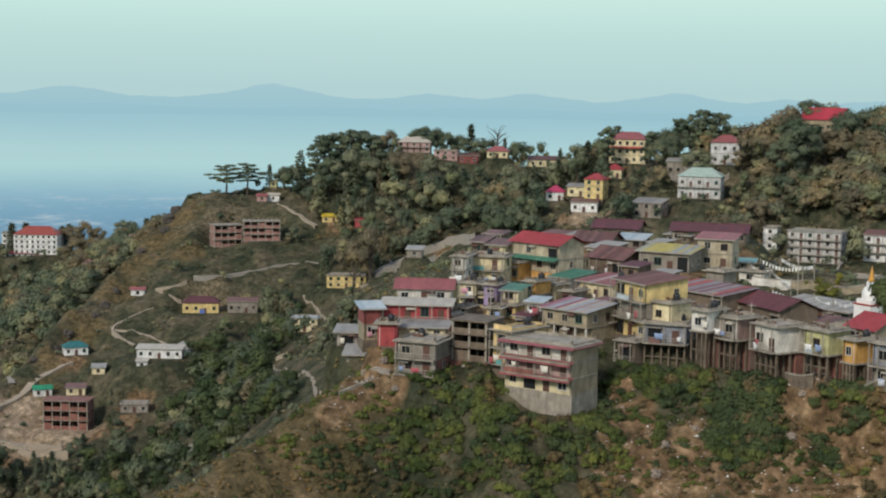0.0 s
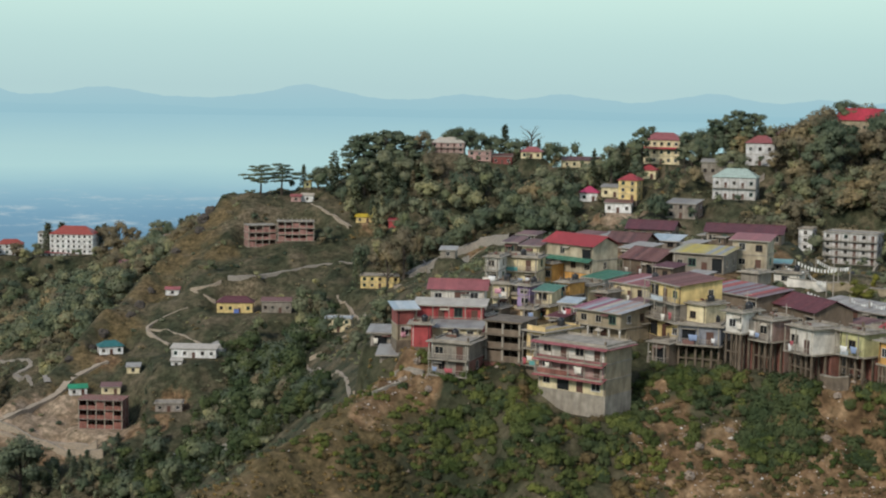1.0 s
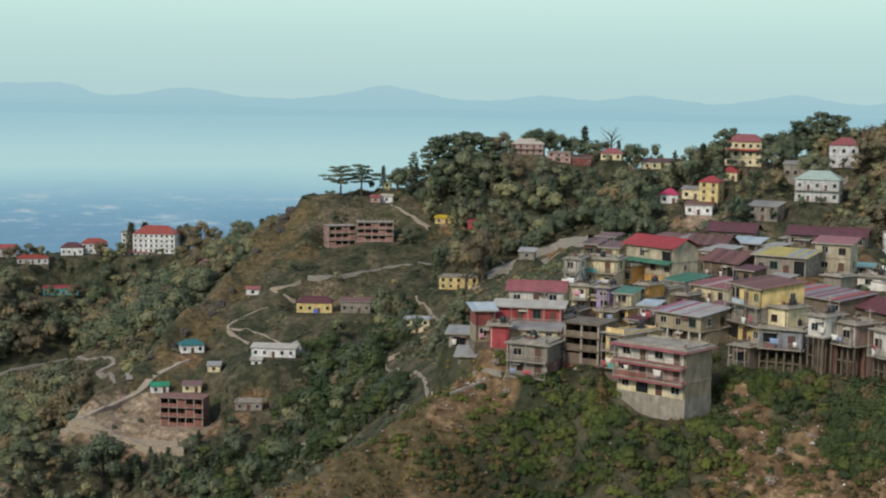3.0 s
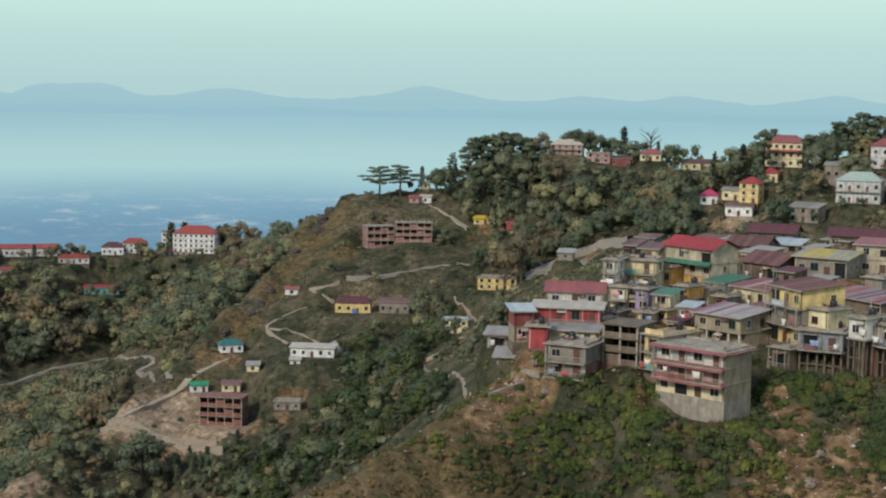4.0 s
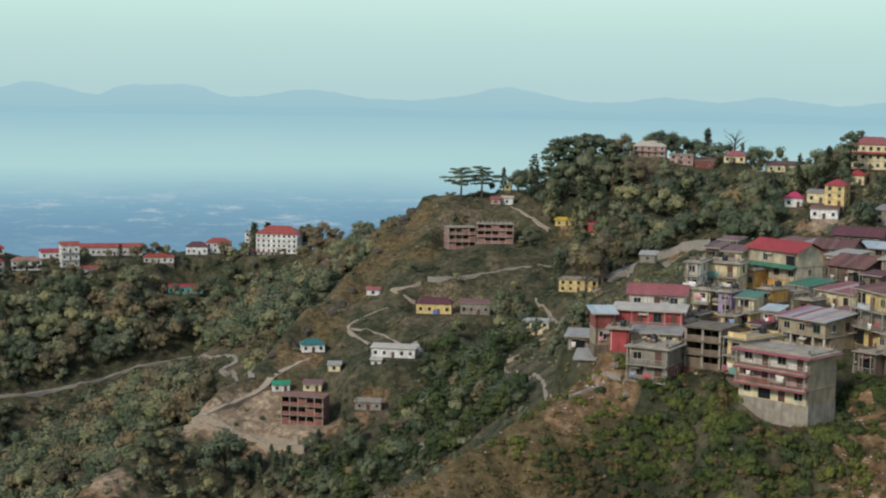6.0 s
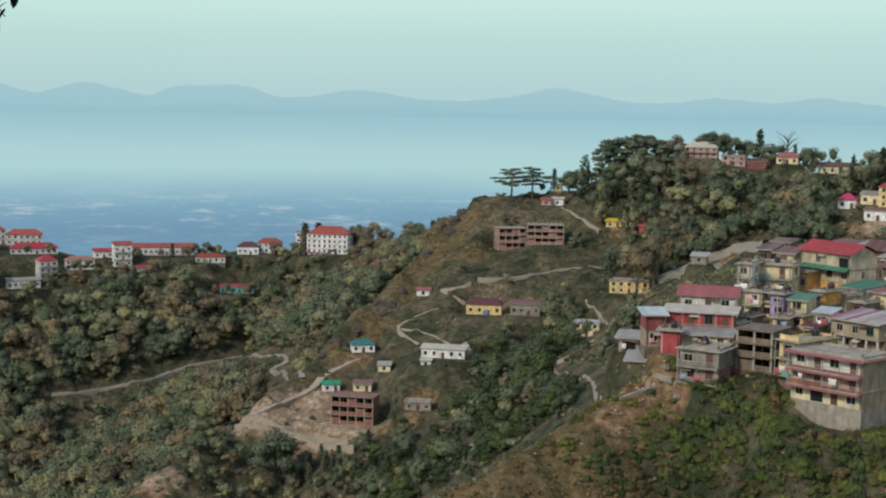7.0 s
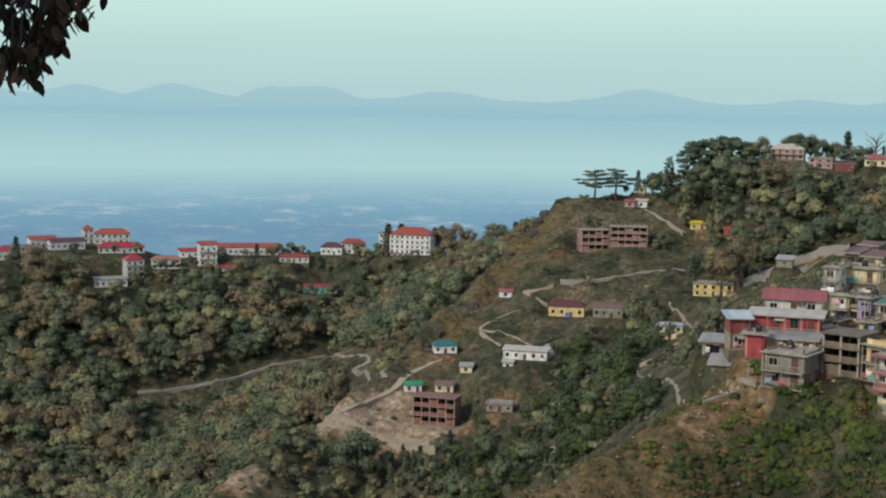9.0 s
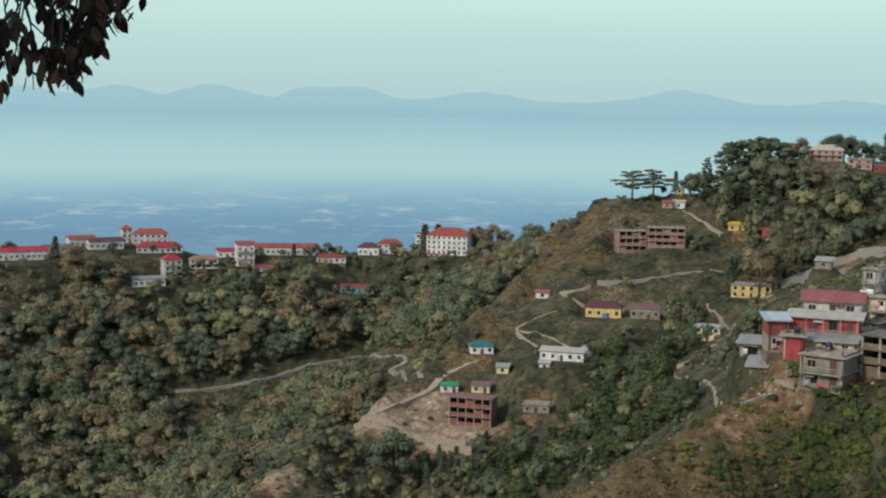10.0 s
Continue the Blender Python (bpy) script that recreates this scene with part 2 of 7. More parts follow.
ROOFS = {k: roof_material("roof_" + k, c, r) for k, (c, r) in {
    "concrete": ([(0.34, 0.32, 0.28)], 0.1), "tin_grey": ([(0.27, 0.265, 0.25), (0.36, 0.35, 0.32)], 0.55), "tin_white": ([(0.60, 0.555, 0.46), (0.53, 0.48, 0.40)], 0.35),
    "tin_blue": ([(0.36, 0.45, 0.50), (0.48, 0.54, 0.56)], 0.2), "tin_rust": ([(0.16, 0.072, 0.064), (0.11, 0.058, 0.052), (0.21, 0.105, 0.092)], 0.5),
    "tin_mix": ([(0.40, 0.44, 0.46), (0.30, 0.10, 0.14), (0.48, 0.44, 0.36), (0.34, 0.38, 0.40)], 0.3), "tin_redmix": ([(0.36, 0.085, 0.08), (0.34, 0.10, 0.085), (0.25, 0.28, 0.30), (0.20, 0.07, 0.07)], 0.35),
    "tin_stripe": ([(0.46, 0.48, 0.48), (0.26, 0.10, 0.10), (0.30, 0.11, 0.10), (0.22, 0.09, 0.09)], 0.3), "tin_yellow": ([(0.32, 0.32, 0.31), (0.52, 0.41, 0.06), (0.30, 0.32, 0.32)], 0.35),
    "tin_teal": ([(0.20, 0.42, 0.40)], 0.2), "roof_red": ([(0.40, 0.055, 0.06), (0.34, 0.05, 0.055)], 0.2), "roof_rose": ([(0.37, 0.115, 0.115), (0.31, 0.10, 0.10)], 0.35),
    "roof_maroon": ([(0.15, 0.048, 0.055), (0.12, 0.042, 0.048)], 0.25), "roof_green": ([(0.07, 0.22, 0.14), (0.06, 0.18, 0.12)], 0.2), "roof_crimson": ([(0.46, 0.04, 0.06)], 0.12),
    "roof_pink": ([(0.55, 0.06, 0.14)], 0.1), "roof_mint": ([(0.50, 0.62, 0.54)], 0.15), "roof_brick": ([(0.40, 0.085, 0.06)], 0.2), "roof_emerald": ([(0.03, 0.30, 0.15)], 0.1),
    "roof_teal": ([(0.04, 0.20, 0.20)], 0.15), "roof_yellow": ([(0.62, 0.45, 0.04)], 0.15), "roof_pinkbrown": ([(0.42, 0.22, 0.16)], 0.3)}.items()}
GLASS_AND_SHADE = plain_material("dark_glass_and_shade", (0.018, 0.02, 0.022), 0.15, 0.1)
FRAME = plain_material("painted_frame", (0.45, 0.40, 0.32), 0.6)
FRAMES = [FRAME, FRAME, plain_material("white_frame", (0.6, 0.58, 0.54), 0.6), plain_material("brown_frame", (0.12, 0.07, 0.045), 0.6), plain_material("green_frame", (0.06, 0.16, 0.11), 0.6)]
DOOR = plain_material("dark_wood_door", (0.10, 0.045, 0.03), 0.6)
RAIL = plain_material("painted_railing", (0.34, 0.30, 0.25), 0.6)
TANK = plain_material("black_plastic", (0.02, 0.02, 0.022), 0.4)
CONCRETE = WALLS["concrete"]
BOARDS = [WALLS["white"], WALLS["cream"], WALLS["plaster_brown"], ROOFS["tin_blue"], WALLS["teal"], WALLS["brick"], ROOFS["tin_rust"]]
RAW = wall_material("raw_masonry", (0.175, 0.135, 0.095), 0.5)


# ---- building blocks ----
def boxes_mesh(name, boxes, mat, parent=None, label=""):
    """One mesh of boxes (x0, y0, z0, x1, y1, z1) in its parent's frame."""
    v, f = [], []
    for x0, y0, z0, x1, y1, z1 in boxes:
        k = len(v)
        v += [(x0, y0, z0), (x1, y0, z0), (x1, y1, z0), (x0, y1, z0), (x0, y0, z1), (x1, y0, z1), (x1, y1, z1), (x0, y1, z1)]
        f += [(k, k + 3, k + 2, k + 1), (k + 4, k + 5, k + 6, k + 7), (k, k + 1, k + 5, k + 4), (k + 1, k + 2, k + 6, k + 5), (k + 2, k + 3, k + 7, k + 6), (k + 3, k, k + 4, k + 7)]
    ob = mesh_ob(name, v, f, [mat], parent)
    if label:
        ob["label"] = label
    return ob


MESHES = {}


def shared(key, build):
    if key not in MESHES:
        ob = build()
        MESHES[key] = ob.data
        bpy.data.objects.remove(ob)
    return MESHES[key]


def placed(name, data, parent, m):
    ob = new(name, data)
    ob.parent = parent
    ob.matrix_basis = m
    return ob


def window_at(parent, m, w, h):
    """A window: proud frame with a sill and a mullion, and the dark pane set in it."""
    w, h = round(w, 1), round(h, 1)
    t = 0.07
    paint = random.choice(FRAMES)
    fr = shared(("frame", w, h, paint.name), lambda: boxes_mesh("frame", [(-w / 2 - t, -0.08, -t, -w / 2, 0.02, h + t), (w / 2, -0.08, -t, w / 2 + t, 0.02, h + t), (-w / 2, -0.08, h, w / 2, 0.02, h + t),
                                                          (-w / 2 - 0.12, -0.16, -t - 0.06, w / 2 + 0.12, 0.02, -t + 0.03), (-0.025, -0.05, 0, 0.025, 0.02, h)], paint))
    pn = shared(("pane", w, h), lambda: boxes_mesh("pane", [(-w / 2, -0.012, -0.04, w / 2, 0.015, h)], GLASS_AND_SHADE))
    ob = placed("window", fr, parent, m)
    placed("pane", pn, ob, Matrix())
    return ob


def door_at(parent, m, w=1.0, h=2.0):
    leaf = shared(("door", w, h), lambda: boxes_mesh("door", [(-w / 2, -0.05, 0, w / 2, 0.02, h), (-w / 2 - 0.08, -0.09, 0, -w / 2, 0.02, h + 0.08), (w / 2, -0.09, 0, w / 2 + 0.08, 0.02, h + 0.08), (-w / 2, -0.09, h, w / 2, 0.02, h + 0.08)], DOOR))
    return placed("door", leaf, parent, m)


def railing(parent, x0, x1, y, z, mat, sides=0.0):
    n = max(3, int((x1 - x0) / 0.45))
    b = [(x0, y, z + 0.9, x1, y + 0.05, z + 0.97), (x0, y, z + 0.45, x1, y + 0.04, z + 0.49)]
    for k in range(n + 1):
        x = x0 + (x1 - x0 - 0.05) * k / n
        b.append((x, y, z, x + 0.05, y + 0.05, z + 0.92))
    if sides:
        for x in (x0, x1 - 0.05):
            b.append((x, y + 0.05, z + 0.9, x + 0.05, y + sides, z + 0.97))
    return boxes_mesh("railing", b, mat, parent)


def sheet_roof(parent, w, y0, z0, y1, z1, mat, near):
    """A pitched plane of overlapping tin sheets from the edge (y0, z0) to (y1, z1)."""
    run = math.hypot(y1 - y0, z1 - z0)
    ang = math.atan2(z1 - z0, y1 - y0)
    n = max(2, round(w / (1.1 if near else 4.0)))
    sw = w / n
    key = ("sheet", round(sw, 2), round(run, 2), mat.name)

    def build():
        if not near:
            return boxes_mesh("roof_sheet", [(-sw / 2 - 0.01, 0, 0, sw / 2 + 0.01, run, 0.06)], mat)
        v, f, k = [], [], 9                     # corrugated profile
        for j in (0, 1):
            for i in range(k):
                u = -sw / 2 - 0.03 + (sw + 0.06) * i / (k - 1)
                z = 0.028 * (1 if i % 2 else -1) + 0.03
                v += [(u, j * run, z), (u, j * run, z - 0.012)]
        for i in range(k - 1):
            a, b2 = 2 * i, 2 * (k + i)
            f += [(a, a + 2, b2 + 2, b2), (a + 1, b2 + 1, b2 + 3, a + 3)]
            f += [(a, a + 1, a + 3, a + 2)]
        return mesh_ob("roof_sheet", v, f, [mat])
    data = shared(key, build)
    for k in range(n):
        lift = 0.008 * (k % 2) + random.uniform(0, 0.02)
        placed("roof_sheet", data, parent, Matrix.Translation((-w / 2 + sw * (k + 0.5), y0, z0 + lift)) @ Matrix.Rotation(ang, 4, "X") @ Matrix.Rotation(random.uniform(-0.006, 0.006), 4, "Z"))


HOUSES = []


def house(*args, **options):
    """Notes a house for building: x, y, height of its floor, width, wall height, depth, floors, turn, wall, roof, roof colour, label."""
    HOUSES.append((args, options))
    x, y, z, w, h, d = args[:6]
    PADS.append((x, y, z - options.get("stilts", 0) - options.get("drop", 0) - 0.05, 0.55 * max(w, d) + 0.6))


def build_house(x, y, z, w, h, d, floors, yaw, wall, roof, roof_colour, label, balcony=(), ground="", mid="", parapet=False, awning=(), awncol="roof_red", endwall="",
                porch=False, stilts=0, tank=False, skeleton=False, rebar=False, steep=False, drop=0, pitch=0.14, eave=""):
    near = math.hypot(x, y) < 420
    root = tagged(new("house"), label, "house")
    root.matrix_basis = pose(x, y, z + EYE, 0, 0, yaw)
    rm, wm = ROOFS[roof_colour], WALLS[wall]
    fh = h / floors
    m = root.matrix_basis
    cs = [m @ Vector((sx * w / 2, sy * d / 2, 0)) for sx in (-1, 1) for sy in (-1, 1)]
    low = min(land_at(c.x, c.y) + EYE for c in cs) - (z + EYE) - 0.6
    hw, hd = w / 2, d / 2
    if stilts:
        slab = boxes_mesh("floor_slab", [(-hw - 0.3, -hd - 0.3, -0.25, hw + 0.3, hd, -0.003)], CONCRETE, root)
        n = max(3, round(w / 1.5))
        back = boxes_mesh("retaining_wall", [(-hw, hd - 2.2, min(low, -stilts - 1), hw, hd - 0.1, -0.25)], WALLS["brick"], root, "rough brick retaining wall")
        for k in range(n + 1):
            px = -hw + 0.15 + (w - 0.3) * k / n
            for py in (-hd + 0.1, -hd + d * 0.45):
                data = shared(("stilt", round(min(low, -stilts - 1), 1)), lambda: boxes_mesh("stilt", [(-0.15, -0.15, min(low, -stilts - 1), 0.15, 0.15, -0.25)], RAW))
                placed("stilt", data, root, Matrix.Translation((px + random.uniform(-0.1, 0.1), py, 0)))
        boxes_mesh("tie_beam", [(-hw, -hd, -stilts * 0.5 - 0.2, hw, -hd + 0.2, -stilts * 0.5)], RAW, root)
    else:
        boxes_mesh("plinth", [(-hw - 0.05, -hd - 0.05, min(low, -0.8), hw + 0.05, hd + 0.05, -0.003)], (CONCRETE if drop else RAW) if not skeleton else WALLS["brick"], root, "rough stone and concrete base")
    if skeleton:
        for k in range(floors + 1):
            boxes_mesh("floor_slab", [(-hw - 0.25, -hd - 0.25, k * fh - 0.12, hw + 0.25, hd + 0.1, k * fh + 0.12)], RAW if near else WALLS[wall] if wall == "brick" else CONCRETE, root)
        n = max(2, round(w / 3.2))
        for k in range(floors):
            col = shared(("column", round(fh, 2)), lambda: boxes_mesh("column", [(-0.17, -0.17, 0.12, 0.17, 0.17, fh - 0.12)], CONCRETE))
            for i in range(n + 1):
                for py in (-hd + 0.2, 0, hd - 0.4):
                    placed("column", col, root, Matrix.Translation((-hw + 0.2 + (w - 0.4) * i / n, py, k * fh)))
            for panel in ([(-hw + 0.1, hd - 0.3, k * fh + 0.12, hw - 0.1, hd - 0.1, (k + 1) * fh - 0.12), (hw - 0.3, -hd + 0.4, k * fh + 0.12, hw - 0.1, hd - 0.3, (k + 1) * fh - 0.12),
                                (-hw + 0.1, -hd + 0.4, k * fh + 0.12, -hw + 0.3, hd - 0.3, (k + 1) * fh - 0.12)]
                       + [(-hw + 0.4 + (w - 0.4) * i / n, -hd + 0.05, k * fh + 0.12, -hw + 0.15 + (w - 0.4) * (i + 1) / n, -hd + 0.2, k * fh + 0.12 + fh * (0.38 if (i + k) % 4 else 0.7)) for i in range(n)]):
                boxes_mesh("wall_panel", [panel], wm, root)
        if rebar:
            for i in range(n + 3):
                boxes_mesh("column_stub", [(-hw + w * i / (n + 3) + 0.3, -hd + 0.5, h, -hw + w * i / (n + 3) + 0.6, -hd + 0.8, h + 1.6)], CONCRETE, root)
        return root
    # walls, storey by storey
    for k in range(floors):
        mat = WALLS[ground] if ground and k == 0 else WALLS[mid] if mid and k == 1 else wm
        y0 = -hd + (1.6 if porch and k == 0 else 0)
        if endwall:
            boxes_mesh("end_wall", [(hw - 0.25, y0, k * fh + (0.003 if k else 0), hw + 0.02, hd, (k + 1) * fh)], WALLS[endwall], root, "bare concrete end wall")
        boxes_mesh("wall", [(-hw, y0, k * fh + (0.003 if k else 0), hw - (0.25 if endwall else 0), hd, (k + 1) * fh)], mat, root)
        if k:
            boxes_mesh("floor_slab", [(-hw - 0.12, -hd - 0.12, k * fh - 0.1, hw + 0.12, hd + 0.05, k * fh + 0.06)], CONCRETE, root)
        # openings
        n = max(1, int(w / (2.6 if near else 2.9)))
        wh = min(1.25, fh * 0.45)
        for i in range(n):
            px = -hw + w * (i + 0.5) / n
            if k == 0 and i == n // 2 and n > 1 and fh > 2.2:
                door_at(root, Matrix.Translation((px, y0, 0.05)), 1.0, min(2.0, fh * 0.78))
            else:
                ww = min(1.3, w / n * 0.5) if near else 1.1
                if k in balcony and i % 2:
                    door_at(root, Matrix.Translation((px, y0, k * fh + 0.06)), 0.9, min(2.0, fh * 0.78))
                else:
                    if near and random.random() < 0.14:
                        continue
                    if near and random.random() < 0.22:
                        sheet_width = min(w / n * 0.8, 2.2)
                        # no opening here: a flat black sheet stands in for the shade inside
                        boxes_mesh("open_doorway", [(px - sheet_width / 2, y0 - 0.02, k * fh + 0.08, px + sheet_width / 2, y0 + 0.02, k * fh + fh * 0.8)], GLASS_AND_SHADE, root, "dark sheet painted as the shade of an open shopfront")
                        boxes_mesh("lintel", [(px - sheet_width / 2 - 0.15, y0 - 0.55, k * fh + fh * 0.8, px + sheet_width / 2 + 0.15, y0 + 0.02, k * fh + fh * 0.8 + 0.1)], CONCRETE, root)
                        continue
                    window_at(root, Matrix.Translation((px + (random.uniform(-0.3, 0.3) if near else 0), y0, k * fh + fh * (0.33 if not near else random.uniform(0.28, 0.38)))), ww * (random.uniform(0.7, 1.2) if near else 1), wh * (random.uniform(0.8, 1.15) if near else 1))
        for side in (-1, 1):
            if endwall and side > 0:
                continue
            if d > 5:
                for py in ((-d * 0.22, d * 0.22) if d > 7.5 else (0,)):
                    if random.random() < (0.45 if near else 0.9):
                        window_at(root, Matrix.Translation((side * hw, py, k * fh + fh * 0.33)) @ Matrix.Rotation(radians(90 * side), 4, "Z"), 0.9, wh)
        if k in balcony:
            boxes_mesh("balcony_slab", [(-hw - 0.1, -hd - 1.25, k * fh - 0.12, hw + 0.1, -hd - 0.13, k * fh + 0.05)], CONCRETE, root)
            railing(root, -hw - 0.05, hw + 0.05, -hd - 1.2, k * fh + 0.05, RAIL, 1.0)
            for i in range(max(2, round(w / 3)) + 1):
                px = -hw + 0.05 + (w - 0.25) * i / max(2, round(w / 3))
                boxes_mesh("post", [(px, -hd - 1.18, k * fh + 0.05, px + 0.14, -hd - 1.04, (k + 1) * fh - 0.1)], CONCRETE, root)
        if k in awning:
            aw = ROOFS[awncol]
            sheet_roof(root, w + 0.5, -hd - 1.7, k * fh + 0.05 - 0.45, -hd, k * fh + 0.25, aw, near)
    if porch:
        for i in range(5):
            px = -hw + 0.15 + (w - 0.5) * i / 4
            boxes_mesh("column", [(px, -hd + 0.05, 0, px + 0.25, -hd + 0.3, fh - 0.1)], WALLS["white"], root, "white porch column")
    if near:
        for px in (-hw + 0.25, hw - 0.3):
            if random.random() < 0.75:
                boxes_mesh("drain_pipe", [(px, -hd - 0.14, 0.1, px + 0.09, -hd - 0.03, h - 0.05)], random.choice((RAIL, TANK, WALLS["white"])), root, "thin rain pipe")
        for k in range(floors):
            if k in balcony and random.random() < 0.55:      # part of the railing closed with boards
                a = random.uniform(-hw, 0)
                boxes_mesh("balcony_board", [(a, -hd - 1.27, k * fh + 0.12, a + w * random.uniform(0.25, 0.5), -hd - 1.215, k * fh + 0.85)], random.choice(BOARDS), root, "boarded balcony front")
            if fh > 2.2 and random.random() < 0.5:           # small lean-to shade over an opening
                a = random.uniform(-hw, hw - 1.4)
                mesh_ob("window_hood", [(a, -hd - 0.02, k * fh + fh * 0.86), (a + 1.5, -hd - 0.02, k * fh + fh * 0.86), (a + 1.5, -hd - 0.75, k * fh + fh * 0.76), (a, -hd - 0.75, k * fh + fh * 0.76),
                                        (a, -hd - 0.02, k * fh + fh * 0.83), (a + 1.5, -hd - 0.02, k * fh + fh * 0.83), (a + 1.5, -hd - 0.75, k * fh + fh * 0.74), (a, -hd - 0.75, k * fh + fh * 0.74)],
                        [(0, 3, 2, 1), (4, 5, 6, 7), (3, 7, 6, 2), (0, 4, 7, 3), (1, 2, 6, 5)], [random.choice((ROOFS["tin_grey"], ROOFS["tin_rust"], ROOFS["tin_white"]))], root)
    # roof
    o = 0.7 if near else 0.5
    if eave:
        sheet_roof(root, w + 1.6, -hd - 1.5, h - 0.25, -hd - 0.71, h + 0.06, ROOFS[eave], near)
        boxes_mesh("side_eave", [(hw + 0.71, -hd - 0.7, h - 0.12, hw + 1.2, hd, h - 0.02)], ROOFS[eave], root)
    if roof == "flat":
        boxes_mesh("roof_slab", [(-hw - o, -hd - o, h, hw + o, hd + o * 0.5, h + 0.18)], rm if roof_colour != "concrete" else CONCRETE, root)
        b = [(-hw, -hd, h + 0.18, hw, -hd + 0.15, h + (0.95 if parapet else 0.45)), (-hw, hd - 0.15, h + 0.18, hw, hd, h + 0.5), (-hw, -hd + 0.15, h + 0.18, -hw + 0.15, hd - 0.15, h + 0.5), (hw - 0.15, -hd + 0.15, h + 0.18, hw, hd - 0.15, h + 0.5)]
        boxes_mesh("parapet", b, wm if parapet else CONCRETE, root)
        if near:                                     # stubs left for a storey that may come
            stub = shared("stub", lambda: boxes_mesh("column_stub", [(-0.14, -0.14, 0, 0.14, 0.14, 0.8), (-0.02, -0.08, 0.8, 0.0, -0.06, 1.4), (0.06, 0.05, 0.8, 0.08, 0.07, 1.3)], RAW))
            for sx, sy in ((-1, -1), (1, -1), (-1, 1), (1, 1)):
                if random.random() < 0.7:
                    placed("column_stub", stub, root, Matrix.Translation((sx * (hw - 0.35), sy * (hd - 0.35), h + 0.18)))
    elif roof == "shed":
        rise = pitch * (d + o)
        sheet_roof(root, w + 2 * o, -hd - o, h + 0.02, hd + o * 0.4, h + rise, rm, near)
        mesh_ob("gable_wall", [(-hw, -hd, h), (-hw, hd, h), (-hw, hd, h + rise * 0.9), (hw, -hd, h), (hw, hd, h), (hw, hd, h + rise * 0.9)], [(0, 2, 1), (3, 4, 5), (1, 2, 5, 4), (0, 1, 4, 3)], [wm], root)
        boxes_mesh("eave_board", [(-hw - o, -hd - o - 0.04, h - 0.14, hw + o, -hd - o, h + 0.06)], RAIL, root)
    elif roof == "gable":
        rise = (0.85 if steep else 0.42) * (hd + o)
        sheet_roof(root, w + 2 * o, -hd - o, h + 0.0, 0, h + rise, rm, near)
        sheet_roof(root, w + 2 * o, hd + o, h + 0.0, 0, h + rise, rm, False)
        r2 = rise * hd / (hd + o)
        mesh_ob("gable_wall", [(-hw, -hd, h), (-hw, hd, h), (-hw, 0, h + r2), (hw, -hd, h), (hw, hd, h), (hw, 0, h + r2)], [(0, 2, 1), (3, 4, 5), (0, 1, 4, 3)], [wm], root)
        boxes_mesh("ridge_cap", [(-hw - o, -0.14, h + rise + 0.01, hw + o, 0.14, h + rise + 0.09)], rm, root)
    elif roof == "hip":
        rise = 0.55 * (hd + o)
        a, b2, r = hw + o, hd + o, max(0.4, hw - hd * 0.8)
        v = [(-a, -b2, h), (a, -b2, h), (a, b2, h), (-a, b2, h), (-r, 0, h + rise), (r, 0, h + rise), (-a, -b2, h - 0.12), (a, -b2, h - 0.12), (a, b2, h - 0.12), (-a, b2, h - 0.12)]
        mesh_ob("roof", v, [(0, 1, 5, 4), (1, 2, 5), (2, 3, 4, 5), (3, 0, 4), (6, 7, 1, 0), (7, 8, 2, 1), (8, 9, 3, 2), (9, 6, 0, 3), (9, 8, 7, 6)], [rm], root)
        boxes_mesh("ridge_cap", [(-r, -0.12, h + rise - 0.02, r, 0.12, h + rise + 0.08)], rm, root)
    if tank:
        base = h + (0.18 if roof == "flat" else 0.1)
        tk = tagged(new("water_tank"), "black plastic water tank on a roof", "water tank", "roof water tanks")
        tk.matrix_basis = root.matrix_basis @ Matrix.Translation((hw * 0.4, hd * 0.2, base if roof == "flat" else h + pitch * (hd * 1.2 + 0.5) + 0.05))
        lathe("tank_body", [(0, 0), (0.6, 0), (0.62, 0.1), (0.6, 0.3), (0.62, 0.5), (0.6, 0.7), (0.62, 0.9), (0.55, 1.1), (0.22, 1.25), (0, 1.25)], TANK, tk)
        lathe("lid", [(0, 1.25), (0.24, 1.25), (0.24, 1.36), (0, 1.38)], TANK, tk)
    return root


def lathe(name, profile, mat, parent, seg=14):
    v, f = [], []
    for r, z in profile:
        v += [(r * math.cos(k * 2 * math.pi / seg), r * math.sin(k * 2 * math.pi / seg), z) for k in range(seg)]
    for i in range(len(profile) - 1):
        for k in range(seg):
            a, b = i * seg + k, i * seg + (k + 1) % seg
            f.append((a, b, b + seg, a + seg))
    return mesh_ob(name, v, f, [mat], parent, smooth=True)


# ---- building sites ----
house(-2.7, 243.8, -45.6, 6.6, 5.2, 7, 2, -21, "plaster_grey", "flat", "concrete", "two-storey plaster and brick house with long balconies", balcony=(0, 1), ground='brick')
house(-3.7, 253.2, -44.0, 9.2, 4.6, 6, 2, -5, "cream", "shed", "tin_grey", "cream house under a pale tin roof beside the red house", pitch=0.06, balcony=(0, 1))
house(-4.2, 260.2, -42.5, 11.3, 5.8, 6, 2, -4, "red", "shed", "tin_white", "bright red house with a pale tin roof", pitch=0.06, balcony=(0, 1))
house(-3.0, 269.2, -40.0, 9.5, 4.8, 6, 2, -4, "white", "gable", "roof_rose", "white upper house with a faded red gable roof", balcony=(0, 1))
house(-12.1, 254.3, -42.0, 3.2, 5.3, 5, 2, 13, "red_dark", "shed", "tin_blue", "narrow dark red house with a pale blue tin roof", ground='plaster_beige', pitch=0.11)
